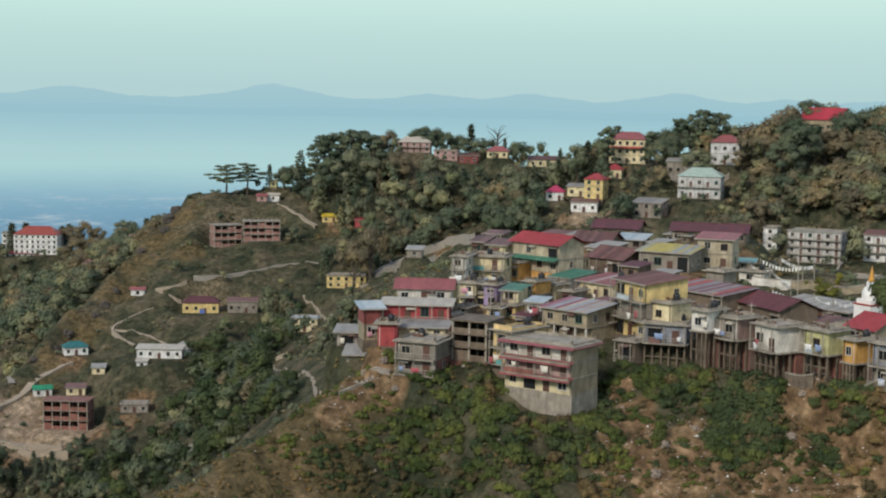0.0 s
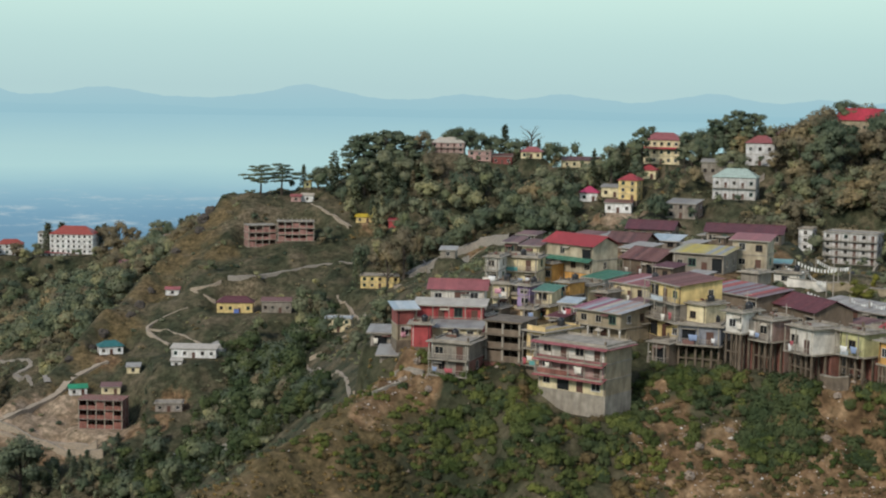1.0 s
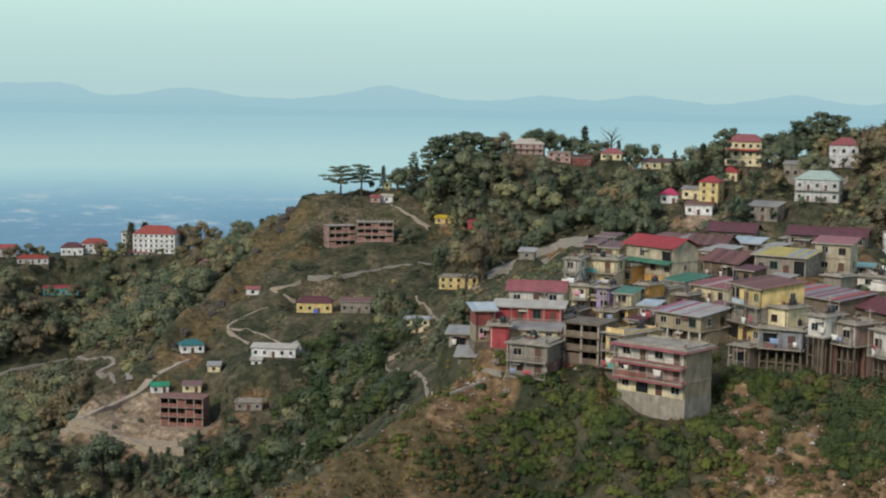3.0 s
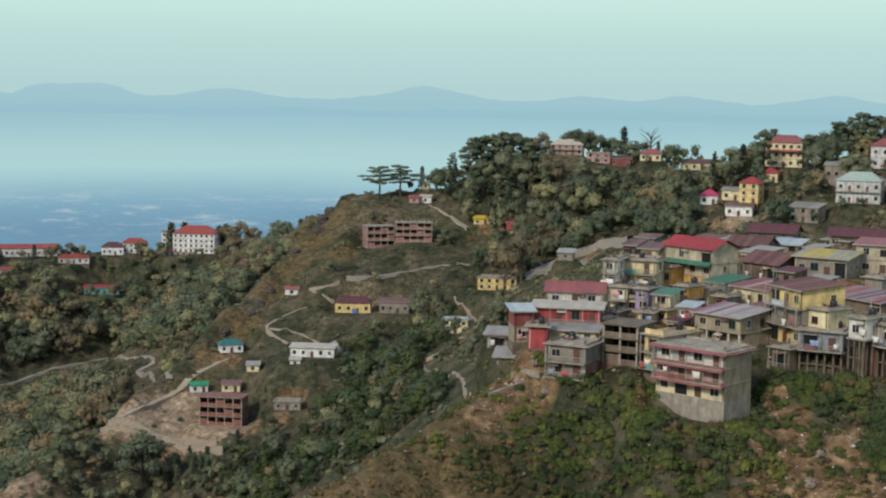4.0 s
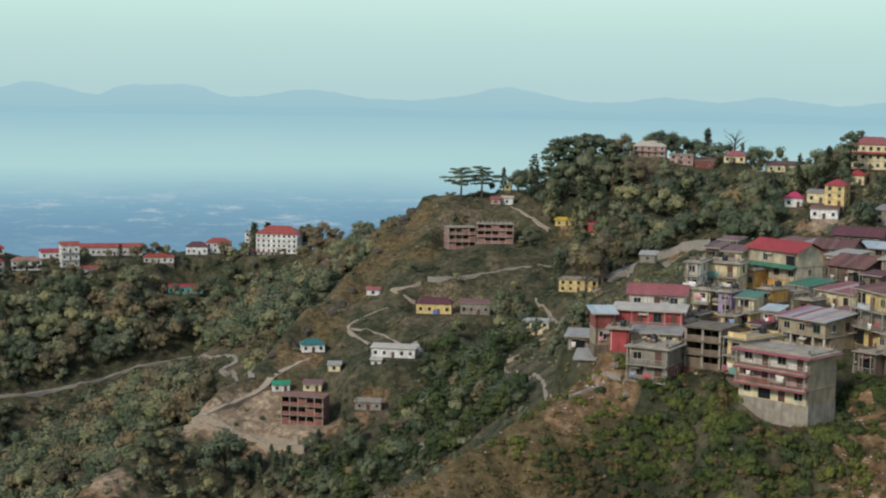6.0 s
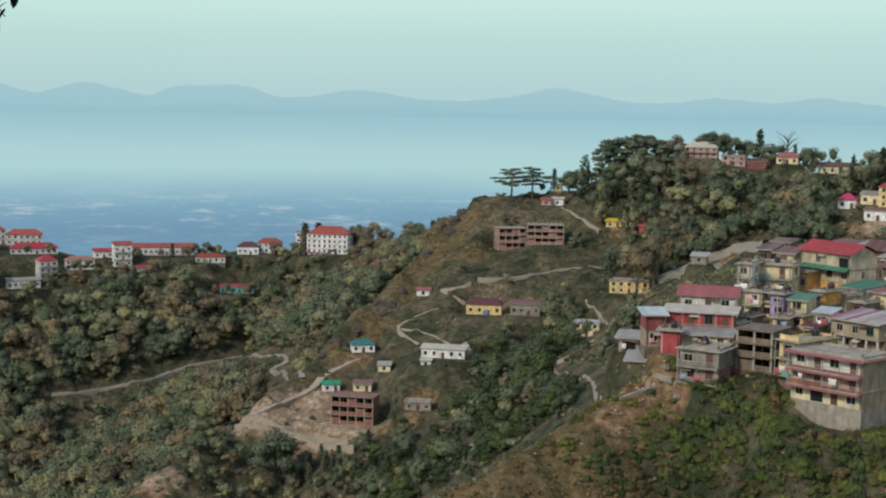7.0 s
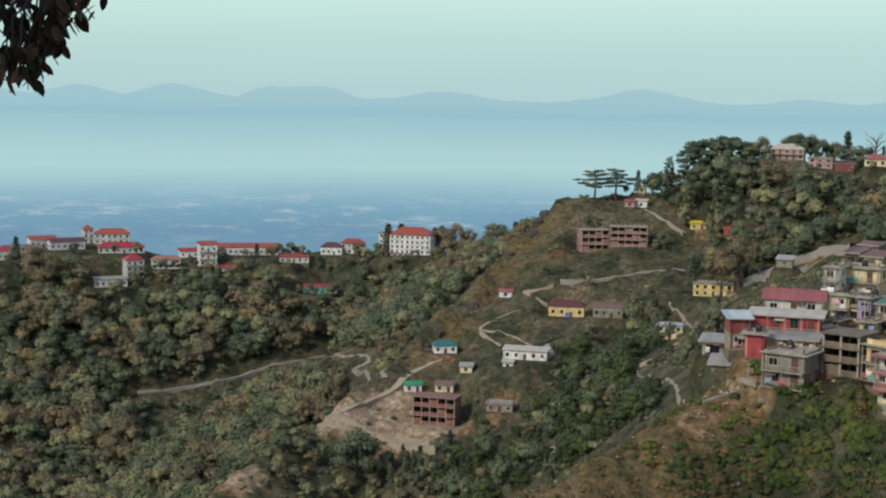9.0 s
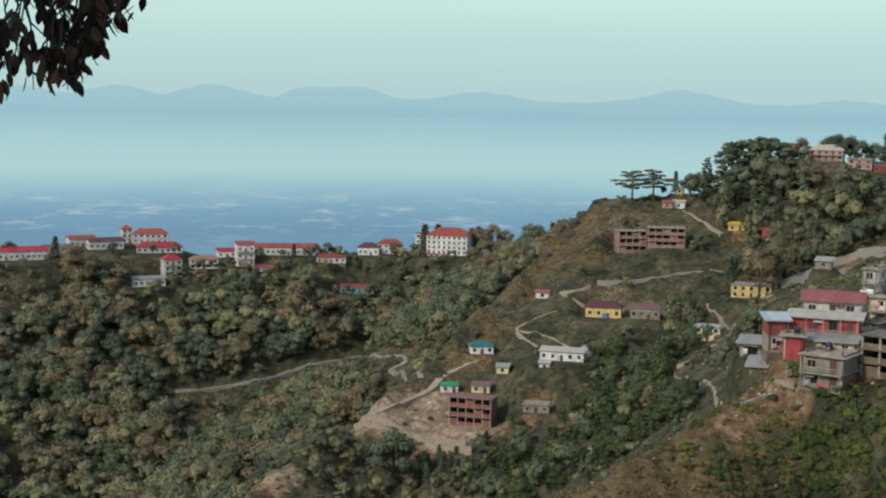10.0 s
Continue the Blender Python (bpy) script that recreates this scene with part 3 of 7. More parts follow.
house(-8.8, 248.9, -42.2, 3.1, 3.7, 4, 1, -3, "red", "flat", "concrete", "small red house with a concrete slab roof")
house(-13.6, 253.7, -46.4, 4.3, 2.1, 6, 1, -2, "plaster_grey", "shed", "tin_grey", "low grey shed with a tin roof on the slope", pitch=0.11)
house(-16.2, 264.1, -44.7, 3.6, 2.4, 5, 1, -4, "brick", "shed", "tin_grey", "low brick hut with a rusty tin roof", pitch=0.11)
house(5.9, 246.8, -43.8, 6.3, 6.5, 7, 3, -25, "plaster_brown", "flat", "concrete", "unfinished concrete frame building with open floors", skeleton=True, ground='cream')
house(12.7, 243.7, -43.6, 3.7, 5.3, 9, 2, -42, "cream_orange", "flat", "concrete", "cream and orange house with a concrete roof terrace", parapet=True, balcony=(0, 1))
house(17.3, 236.2, -46.4, 12.4, 7.4, 7.5, 3, -37, "white", "flat", "concrete", "white and pink three-storey house with red eaves, stone base", awning=(1, 2), balcony=(1, 2), endwall='plaster_beige', drop=3.5, eave='roof_rose', awncol='roof_rose', mid='pinkish', ground='cream')
house(23.3, 256.5, -41.9, 9.5, 5.3, 8, 2, -43, "plaster_beige", "shed", "tin_mix", "plaster house with a patchwork tin roof and a columned porch", porch=True, pitch=0.11)
house(35.1, 253.8, -40.7, 9.5, 9.2, 8, 3, -64, "yellow", "shed", "tin_rust", "yellow and grey three-storey house with a rusty tin roof", mid='plaster_grey', balcony=(1, 2), pitch=0.11)
house(37.5, 248.9, -37.8, 5.0, 3.5, 5, 1, -48, "cream", "flat", "concrete", "small cream house with a flat slab roof", tank=True)
house(37.2, 246.5, -40.4, 6.9, 3.0, 6, 1, -21, "slate_blue", "flat", "concrete", "grey-blue lower house on a stone undercroft", stilts=4.5, balcony=(0,))
house(47.8, 269.1, -38.9, 14.2, 4.0, 8, 1, -56, "plaster_brown", "shed", "tin_redmix", "brown house under a red and grey tin roof", pitch=0.11)
house(42.8, 241.7, -37.7, 3.1, 3.2, 5, 1, -46, "white", "flat", "concrete", "white house standing on tall concrete stilts", stilts=6)
house(47.5, 240.9, -38.8, 4.0, 3.3, 5, 1, -53, "brick", "flat", "concrete", "brick house standing on tall concrete stilts", stilts=5, balcony=(0,))
house(56.3, 262.1, -40.5, 19.1, 4.4, 7.5, 1, -68, "plaster_brown", "gable", "roof_maroon", "long hall with a maroon corrugated roof")
house(53.4, 237.1, -40.0, 5.3, 3.9, 6, 1, -61, "white", "flat", "concrete", "white house with dark square windows above the cliff", stilts=4.5, balcony=(0,))
house(59.7, 233.1, -39.6, 4.8, 3.5, 5, 1, -56, "lime", "flat", "concrete", "yellow and green house with a painted verandah", balcony=(0,), stilts=4)
house(63.7, 228.6, -40.2, 2.5, 3.4, 5, 1, -58, "orange", "flat", "concrete", "orange and white house with a slab roof", stilts=3.5, tank=True)
house(68.2, 225.3, -43.3, 3.5, 6.6, 7, 2, -52, "slate_blue", "flat", "concrete", "pale grey-blue two-storey house", balcony=(0, 1), ground='plaster_grey')
house(71.5, 246.1, -40.3, 5.7, 2.7, 9, 1, -58, "plaster_beige", "gable", "roof_red", "low house with a bright red gable roof", balcony=(0,))
house(71.0, 278.5, -41.0, 16.9, 2.3, 7, 1, -56, "plaster_grey", "shed", "tin_grey", "long low shed with a grey tin roof", pitch=0.11)
house(21.0, 304.2, -38.4, 12.6, 8.0, 7.5, 3, -46, "beige", "gable", "roof_red", "large beige house with a red roof and a green verandah awning", awning=(2,), awncol='roof_green', ground='orange')
house(9.2, 298.2, -37.7, 7.5, 5.2, 6, 2, -17, "cream", "flat", "concrete", "cream terrace house with small balconies on the hillside", balcony=(0, 1))
house(12.0, 308.9, -35.3, 3.6, 4.1, 6, 1, -22, "cream", "shed", "tin_rust", "cream house with a low rusty roof", pitch=0.11)
house(8.1, 314.9, -34.5, 2.5, 3.3, 6, 1, -21, "plaster_brown", "shed", "tin_rust", "brown house under a rusty roof", pitch=0.11)
house(4.0, 293.0, -36.9, 2.5, 4.9, 6, 2, -16, "white", "flat", "concrete", "narrow white plaster house with a slab roof", balcony=(0, 1))
house(5.5, 282.0, -40.5, 3.1, 4.8, 6, 2, -16, "cream", "flat", "concrete", "cream and brown house in the crowded terrace", balcony=(1,))
house(9.9, 279.4, -39.5, 2.5, 3.8, 5, 2, -27, "purple", "flat", "concrete", "small purple and white house")
house(9.9, 269.9, -40.7, 2.5, 2.0, 4, 1, -22, "cream", "flat", "concrete", "tiny cream house by the terrace")
house(13.3, 274.3, -40.6, 2.9, 4.7, 5, 2, -23, "cream", "shed", "roof_green", "cream house with a green tin roof", balcony=(0, 1), pitch=0.11)
house(17.7, 280.8, -39.9, 2.5, 4.7, 5, 2, -39, "orange", "flat", "concrete", "orange house with small windows", tank=True, balcony=(0, 1), ground='plaster_grey')
house(17.0, 267.6, -39.8, 2.5, 2.7, 4, 1, -24, "white", "shed", "tin_blue", "small white hut with a blue-grey tin roof", balcony=(0,), pitch=0.11)
house(25.2, 292.3, -38.2, 4.8, 2.6, 7, 1, -47, "white", "shed", "roof_green", "white house with a long green roof", pitch=0.11)
house(31.9, 285.6, -39.1, 8.9, 3.4, 8, 1, -51, "cream", "shed", "tin_stripe", "cream house under a striped red and white tin roof", tank=True, balcony=(0,), pitch=0.11)
house(36.7, 314.8, -37.8, 9.1, 3.5, 9, 1, -46, "plaster_brown", "gable", "tin_rust", "house under a broad rust-red roof", balcony=(0,))
house(46.5, 309.2, -36.0, 10.7, 3.9, 8, 1, -29, "plaster_grey", "shed", "tin_yellow", "shop building with a grey and yellow roof and hanging cloths", pitch=0.11)
house(57.0, 313.7, -35.8, 7.1, 6.0, 7, 2, -22, "beige", "shed", "roof_rose", "beige two-storey house with large dark windows", pitch=0.11)
house(60.6, 343.7, -33.4, 16.5, 2.3, 7, 1, -18, "plaster_brown", "gable", "roof_maroon", "long low house with a dark red roof")
house(34.4, 337.7, -35.1, 8.3, 2.1, 8, 1, -26, "plaster_brown", "gable", "tin_rust", "house with a rust-brown roof in the bazaar")
house(43.0, 343.1, -34.9, 6.0, 1.9, 7, 1, -22, "plaster_grey", "shed", "tin_blue", "low house with a turquoise tin roof", pitch=0.11)
house(42.5, 367.0, -34.7, 10.8, 2.0, 8, 1, -19, "plaster_brown", "gable", "roof_maroon", "low house with a dark maroon roof")
house(35.5, 326.7, -36.0, 5.4, 2.7, 7, 1, -41, "plaster_beige", "shed", "tin_grey", "beige house with a grey tin roof", pitch=0.11)
house(64.8, 325.7, -37.8, 4.2, 1.9, 4, 1, -16, "plaster_grey", "shed", "tin_teal", "small shed with a turquoise roof", pitch=0.11)
house(63.6, 308.3, -38.2, 5.1, 2.3, 5, 1, -27, "white", "flat", "concrete", "small white house with arched porch")
house(89.5, 320.6, -41.0, 6.0, 2.6, 5, 1, -36, "plaster_beige", "flat", "concrete", "pale beige shed by the shrine")
house(84.2, 337.8, -42.0, 11.9, 1.6, 5, 1, -28, "plaster_beige", "flat", "concrete", "long pale beige shed by the garden wall")
house(130.5, 528.1, -57.9, 18.5, 10.6, 10, 4, -28, "white_grey", "flat", "tin_grey", "four-storey white apartment block with balconies", balcony=(0, 1, 2, 3))
house(116.9, 539.6, -54.8, 4.8, 7.6, 8, 3, -22, "whitewash", "flat", "concrete", "white end wing of the apartment block")
house(150.1, 515.1, -56.0, 12.6, 9.0, 8, 3, -26, "whitewash", "shed", "tin_rust", "white three-storey house with a rusty roof", balcony=(1, 2))
house(74.4, 612.7, -28.6, 14.6, 9.7, 9, 3, -21, "cream", "hip", "roof_rose", "cream hotel with a pink roof and red balconies", awning=(2,), awncol='roof_red')
house(66.9, 597.5, -33.8, 6.1, 3.5, 6, 1, -16, "cream", "hip", "roof_red", "small cream house with a red roof")
house(58.4, 583.0, -41.2, 7.3, 7.7, 7, 3, -24, "yellow", "hip", "roof_red", "yellow three-storey house with a red roof")
house(43.6, 594.0, -42.7, 6.9, 3.5, 7, 1, -9, "whitewash", "hip", "roof_pink", "low white house with a bright pink roof")
house(51.9, 591.0, -40.7, 6.9, 3.9, 6, 1, -15, "cream", "shed", "tin_grey", "cream house with a grey tin roof")
house(53.6, 576.8, -45.6, 9.9, 3.8, 6, 1, -13, "whitewash", "shed", "tin_rust", "white house with a rusty lean-to")
house(76.1, 560.0, -45.8, 11.0, 5.4, 9, 2, -26, "brick_pink", "shed", "tin_grey", "brick-pink house with a pale tin roof")
house(96.2, 569.4, -39.1, 15.7, 8.2, 10, 2, -18, "white_grey", "hip", "roof_mint", "white house with a broad pale green hipped roof", balcony=(0, 1))
house(109.5, 592.8, -27.6, 10.8, 8.7, 9, 2, -18, "white_grey", "hip", "roof_rose", "whitish house with a faded red roof")
house(119.5, 601.4, -19.1, 4.6, 3.5, 6, 1, -19, "cream", "hip", "tin_rust", "small cream house with a brown roof")
house(91.5, 584.6, -31.8, 11.6, 5.6, 7, 1, -14, "plaster_grey", "shed", "tin_grey", "grey house with a tin roof")
house(149.2, 599.8, -14.5, 16.5, 4.6, 10, 1, -36, "plaster_beige", "gable", "roof_crimson", "house with a tall crimson gable roof among trees", steep=True)
house(-13.8, 709.2, -29.5, 14.9, 4.7, 8, 2, -5, "pinkish", "hip", "tin_white", "pinkish house with a pale faded roof on the wooded crest", balcony=(0, 1))
house(0.9, 706.8, -32.9, 10.8, 4.4, 7, 2, -6, "pinkish", "flat", "concrete", "pale pink flat-roofed house on the crest")
house(11.4, 703.6, -34.1, 8.7, 3.6, 7, 1, -7, "red_dark", "shed", "tin_rust", "dark red house on the crest")
house(24.7, 699.4, -31.1, 9.4, 3.1, 7, 1, -10, "cream", "hip", "roof_rose", "cream house with a red-brown roof on the crest")
house(46.4, 692.6, -34.5, 17.0, 3.1, 7, 1, 6, "cream", "gable", "tin_rust", "long cream building with a brown roof on the crest")
house(-94.6, 660.4, -69.6, 12.4, 9.4, 9, 3, 22, "brick_pink", "flat", "concrete", "unfinished red-brick building of open concrete floors", skeleton=True)
house(-79.3, 661.9, -66.9, 15.9, 8.4, 9, 3, 9, "brick_pink", "flat", "concrete", "unfinished red-brick block with columns rising from its roof", skeleton=True, rebar=True)
house(-97.0, 608.2, -91.0, 14.3, 4.2, 7, 1, 3, "yellow", "hip", "roof_maroon", "yellow cottage with a dark red hipped roof")
house(-79.7, 604.0, -90.1, 11.7, 4.6, 6, 1, 4, "plaster_grey", "shed", "tin_rust", "grey and white hillside house")
house(-38.5, 613.3, -80.7, 15.8, 5.0, 8, 2, -4, "yellow", "flat", "concrete", "pale yellow flat-roofed house on the hillside")
house(-51.1, 565.4, -91.1, 9.4, 5.1, 7, 2, -1, "cream", "flat", "tin_blue", "two-storey cream house on a stone terrace")
house(-39.3, 561.8, -94.5, 8.6, 4.7, 6, 2, -2, "plaster_grey", "flat", "concrete", "grey two-storey house behind the cream one")
house(-105.6, 566.0, -102.1, 16.9, 3.5, 6, 1, -1, "whitewash", "shed", "tin_white", "long white single-storey house")
house(-110.8, 557.2, -104.7, 3.8, 2.8, 4, 1, 5, "whitewash", "shed", "tin_white", "small white hut below the long house")
house(-98.3, 574.3, -101.9, 5.2, 2.9, 5, 1, 0, "whitewash", "hip", "tin_grey", "small white cottage with a grey roof")
house(-148.0, 557.3, -115.6, 6.4, 2.6, 5, 1, 20, "whitewash", "gable", "roof_emerald", "small white hut with an emerald green roof")
house(-135.2, 556.4, -114.7, 6.8, 2.8, 5, 1, 9, "cream", "shed", "tin_rust", "small cream hut with a rusty roof")
house(-143.2, 588.1, -105.4, 9.1, 3.2, 6, 1, 22, "whitewash", "hip", "roof_teal", "white cottage with a teal roof")
house(-129.0, 566.1, -108.7, 4.7, 2.6, 5, 1, 8, "cream", "shed", "tin_grey", "small cream hut in the grass")
house(-133.3, 537.1, -123.0, 16.0, 10.4, 9, 3, -2, "brick", "flat", "concrete", "unfinished three-storey red-brick building", skeleton=True)
house(-109.3, 536.2, -116.4, 9.5, 2.9, 6, 1, 6, "brick", "flat", "concrete", "ruined low brick house")
house(-49.7, 668.9, -59.2, 6.8, 2.5, 5, 1, -4, "yellow", "gable", "roof_yellow", "small hut under a yellow roof")
house(-35.2, 657.7, -60.4, 5.7, 3.4, 5, 1, -5, "red", "shed", "roof_red", "small red hut among trees")
house(-82.7, 693.2, -52.3, 4.4, 2.3, 4, 1, -1, "pinkish", "gable", "roof_rose", "small pink hut below the crest")
house(-77.8, 695.8, -52.5, 5.4, 2.8, 4, 1, -2, "whitewash", "gable", "tin_white", "small white hut below the crest")
house(-78.6, 703.7, -46.5, 3.1, 2.6, 4, 1, -2, "lime", "shed", "roof_yellow", "tiny lime-yellow hut on the crest")
house(-8.6, 472.6, -52.3, 4.6, 2.5, 5, 1, -7, "plaster_grey", "shed", "tin_grey", "small grey house beside the road")
house(-126.3, 627.6, -87.3, 5.6, 2.4, 4, 1, 3, "whitewash", "gable", "roof_rose", "tiny white hut on the spur")
house(-225.3, 844.9, -94.7, 24.0, 11.0, 14, 4, -1, "whitewash", "hip", "roof_brick", "four-storey white school with a brick-red hipped roof")
house(-245.1, 854.7, -93.7, 5.9, 9.3, 8, 3, 6, "whitewash", "flat", "concrete", "white stair tower beside the school")
house(-232.8, 839.3, -96.3, 19.5, 2.0, 5, 1, 10, "white_grey", "shed", "roof_red", "low school hall with a red roof")
house(-273.8, 842.9, -97.1, 12.2, 4.6, 8, 1, 14, "whitewash", "hip", "roof_maroon", "white house with a steep dark red roof")
house(-263.2, 850.4, -96.7, 13.9, 6.0, 8, 2, 13, "whitewash", "hip", "roof_brick", "white house with a brick-red roof")
house(-321.4, 832.6, -98.1, 35.6, 4.6, 9, 1, 21, "white_grey", "gable", "roof_brick", "long school building with a red roof")
house(-336.6, 806.9, -102.6, 10.0, 12.3, 8, 3, 31, "whitewash", "gable", "roof_brick", "tall white school block with a red roof", balcony=(1, 2))
house(-350.8, 813.4, -98.8, 10.6, 3.6, 7, 1, 31, "whitewash", "gable", "roof_crimson", "white building with a bright red roof")
house(-368.7, 778.0, -107.2, 9.9, 10.1, 9, 3, 39, "white_grey", "hip", "roof_crimson", "grey three-storey block with a red hipped roof", balcony=(1, 2))
house(-356.1, 793.6, -103.4, 15.9, 5.1, 7, 2, 28, "whitewash", "hip", "roof_pinkbrown", "white two-storey house with a pinkish roof", balcony=(1,))
house(-400.4, 816.6, -93.2, 20.1, 6.0, 9, 2, 26, "white_grey", "hip", "roof_brick", "white school building with a red roof")
house(-412.5, 809.7, -92.5, 5.9, 8.0, 7, 3, 37, "white_grey", "hip", "roof_brick", "narrow tower-like house with a red roof")
house(-386.5, 800.0, -96.3, 25.9, 3.3, 9, 1, 26, "white_grey", "hip", "roof_crimson", "low hall with a bright red curved roof")
house(-416.9, 791.9, -94.8, 19.9, 4.6, 8, 1, 40, "white_grey", "gable", "roof_maroon", "pale grey building with a dark red roof")
house(-432.6, 792.4, -94.2, 15.2, 4.6, 8, 1, 43, "white_grey", "gable", "roof_brick", "pale grey house with a dark red gable roof")
house(-453.9, 746.6, -98.1, 44.5, 5.0, 10, 1, 35, "white_grey", "gable", "roof_crimson", "long low building with a pinkish red roof")
house(-440.3, 778.2, -96.5, 14.9, 3.2, 7, 1, 40, "white_grey", "shed", "tin_rust", "small building with a pinkish roof")
house(-270.2, 811.4, -115.6, 18.8, 3.8, 6, 1, 16, "teal", "shed", "roof_red", "low teal building with a red roof in the woods")
house(-375.9, 764.3, -111.1, 17.5, 4.4, 6, 1, 36, "whitewash", "shed", "tin_grey", "white and grey building among the trees")
house(-324.1, 804.3, -105.8, 9.9, 3.2, 6, 1, 26, "whitewash", "shed", "roof_red", "small white house with a red roof")
house(-290.1, 823.4, -100.5, 16.8, 3.3, 6, 1, 19, "white_grey", "hip", "roof_brick", "small house with a red roof among trees")
house(-161.8, 808.1, -86.3, 14.1, 4.8, 7, 1, 23, "cream", "hip", "roof_pinkbrown", "cream house with a brown hipped roof")
house(-178.8, 776.7, -95.6, 10.0, 4.1, 6, 1, 13, "whitewash", "shed", "roof_rose", "small house with a faded red roof")
house(8.1, 281.2, -40.2, 2.5, 2.6, 4.5, 1, -26, "cream", "flat", "concrete", "small cream annex squeezed between town houses", pitch=0.1)
house(13.4, 272.5, -41.0, 2.5, 2.5, 4.5, 1, -37, "yellow", "flat", "concrete", "small yellow annex with a flat roof", pitch=0.1)
house(15.3, 264.8, -41.8, 2.5, 2.6, 4.5, 1, -37, "plaster_beige", "shed", "roof_maroon", "small beige outbuilding between town houses", pitch=0.1)
house(21.6, 285.6, -39.2, 2.5, 2.8, 4.5, 1, -38, "cream", "flat", "concrete", "small cream annex squeezed between town houses", pitch=0.1)
house(24.6, 281.3, -39.6, 2.5, 2.6, 4.5, 1, -39, "plaster_grey", "flat", "concrete", "small grey outbuilding between town houses", pitch=0.1)
house(29.5, 272.8, -40.4, 2.5, 2.7, 4.5, 1, -40, "plaster_beige", "shed", "tin_rust", "small beige outbuilding between town houses", pitch=0.1)
house(43.6, 265.3, -40.4, 2.5, 3.0, 4.5, 1, -43, "cream", "flat", "concrete", "small cream annex squeezed between town houses", pitch=0.1, balcony=(0,))
house(53.5, 265.1, -39.8, 2.5, 2.6, 4.5, 1, -45, "plaster_brown", "shed", "tin_grey", "small brown outbuilding under a low roof", pitch=0.1)
house(55.3, 261.4, -40.0, 2.5, 2.4, 4.5, 1, -46, "brick", "flat", "concrete", "small bare brick annex below the houses", pitch=0.1)
house(65.9, 255.1, -40.0, 4.2, 1.9, 4.5, 1, -48, "plaster_brown", "shed", "tin_rust", "small brown outbuilding under a low roof", pitch=0.1)
house(67.9, 251.6, -40.2, 2.5, 2.2, 4.5, 1, -49, "plaster_beige", "flat", "concrete", "small beige outbuilding between town houses", pitch=0.1)
house(38.5, 301.0, -37.0, 4.0, 2.7, 4.5, 1, -41, "plaster_brown", "shed", "roof_maroon", "small brown outbuilding under a low roof", pitch=0.1)
house(43.4, 295.2, -37.3, 3.8, 2.2, 4.5, 1, -42, "plaster_grey", "shed", "tin_grey", "small grey outbuilding between town houses", pitch=0.1)
house(54.4, 295.4, -36.7, 3.9, 2.2, 4.5, 1, -44, "plaster_grey", "flat", "concrete", "small grey outbuilding between town houses", pitch=0.1)
house(48.2, 333.9, -34.8, 3.3, 2.0, 4.5, 1, -42, "plaster_brown", "shed", "tin_grey", "small brown outbuilding under a low roof", pitch=0.1)
house(54.8, 344.7, -34.3, 6.6, 2.2, 4.5, 1, -43, "plaster_brown", "shed", "tin_grey", "small brown outbuilding under a low roof", pitch=0.1)
house(26.3, 349.7, -35.0, 5.1, 2.3, 4.5, 1, -38, "plaster_brown", "shed", "tin_rust", "small brown outbuilding under a low roof", pitch=0.1)
house(31.3, 347.4, -34.9, 5.0, 2.2, 4.5, 1, -39, "plaster_brown", "shed", "tin_grey", "small brown outbuilding under a low roof", pitch=0.1)
house(12.5, 350.4, -35.3, 4.2, 2.3, 4.5, 1, -26, "plaster_brown", "shed", "tin_rust", "small brown outbuilding under a low roof", pitch=0.1)
house(28.9, 257.6, -42.1, 2.5, 3.1, 4.5, 1, -40, "plaster_beige", "flat", "concrete", "small beige outbuilding between town houses", pitch=0.1, balcony=(0,))
house(31.5, 246.3, -43.6, 3.3, 3.2, 4.5, 1, -41, "plaster_brown", "flat", "concrete", "small brown outbuilding under a low roof", pitch=0.1, balcony=(0,))
house(15.4, 301.8, -37.7, 2.5, 3.6, 4.5, 1, -37, "orange", "flat", "concrete", "small orange annex with a flat roof", pitch=0.1)
house(1.4, 264.0, -42.2, 2.5, 3.0, 4.5, 1, -24, "red_dark", "flat", "concrete", "dark red annex beside the red house", pitch=0.1, balcony=(0,))
house(4.2, 272.9, -41.2, 2.5, 2.1, 4.5, 1, -25, "plaster_grey", "flat", "concrete", "small grey outbuilding between town houses", pitch=0.1)
house(20.8, 311.6, -36.8, 3.2, 2.9, 4.5, 1, -38, "plaster_beige", "flat", "concrete", "small beige outbuilding between town houses", pitch=0.1, balcony=(0,))
house(53.7, 242.5, -42.5, 3.6, 2.9, 4.5, 1, -46, "plaster_brown", "flat", "concrete", "small brown outbuilding under a low roof", pitch=0.1, balcony=(0,))
house(61.1, 236.6, -43.1, 3.9, 2.5, 4.5, 1, -48, "brick", "flat", "concrete", "small bare brick annex below the houses", pitch=0.1, balcony=(0,))
house(65.3, 233.0, -43.5, 2.5, 2.4, 4.5, 1, -50, "plaster_brown", "flat", "concrete", "small brown outbuilding under a low roof", pitch=0.1)
house(40.8, 247.3, -42.9, 2.5, 3.0, 4.5, 1, -43, "plaster_brown", "flat", "concrete", "small brown outbuilding under a low roof", pitch=0.1)
SHRINE = (75.3, 265.5, -37.5)
FENCE = [(64.1, 293.1), (66.7, 284.3), (70.8, 277.1)]
FLAGS = [(63.0, 311.7, 66.0, 304.9), (66.6, 307.9, 68.5, 297.2), (66.7, 318.1, 73.6, 309.4), (69.3, 281.6, 71.3, 274.9), (71.7, 276.9, 74.0, 270.0), (71.8, 322.1, 76.3, 310.8)]
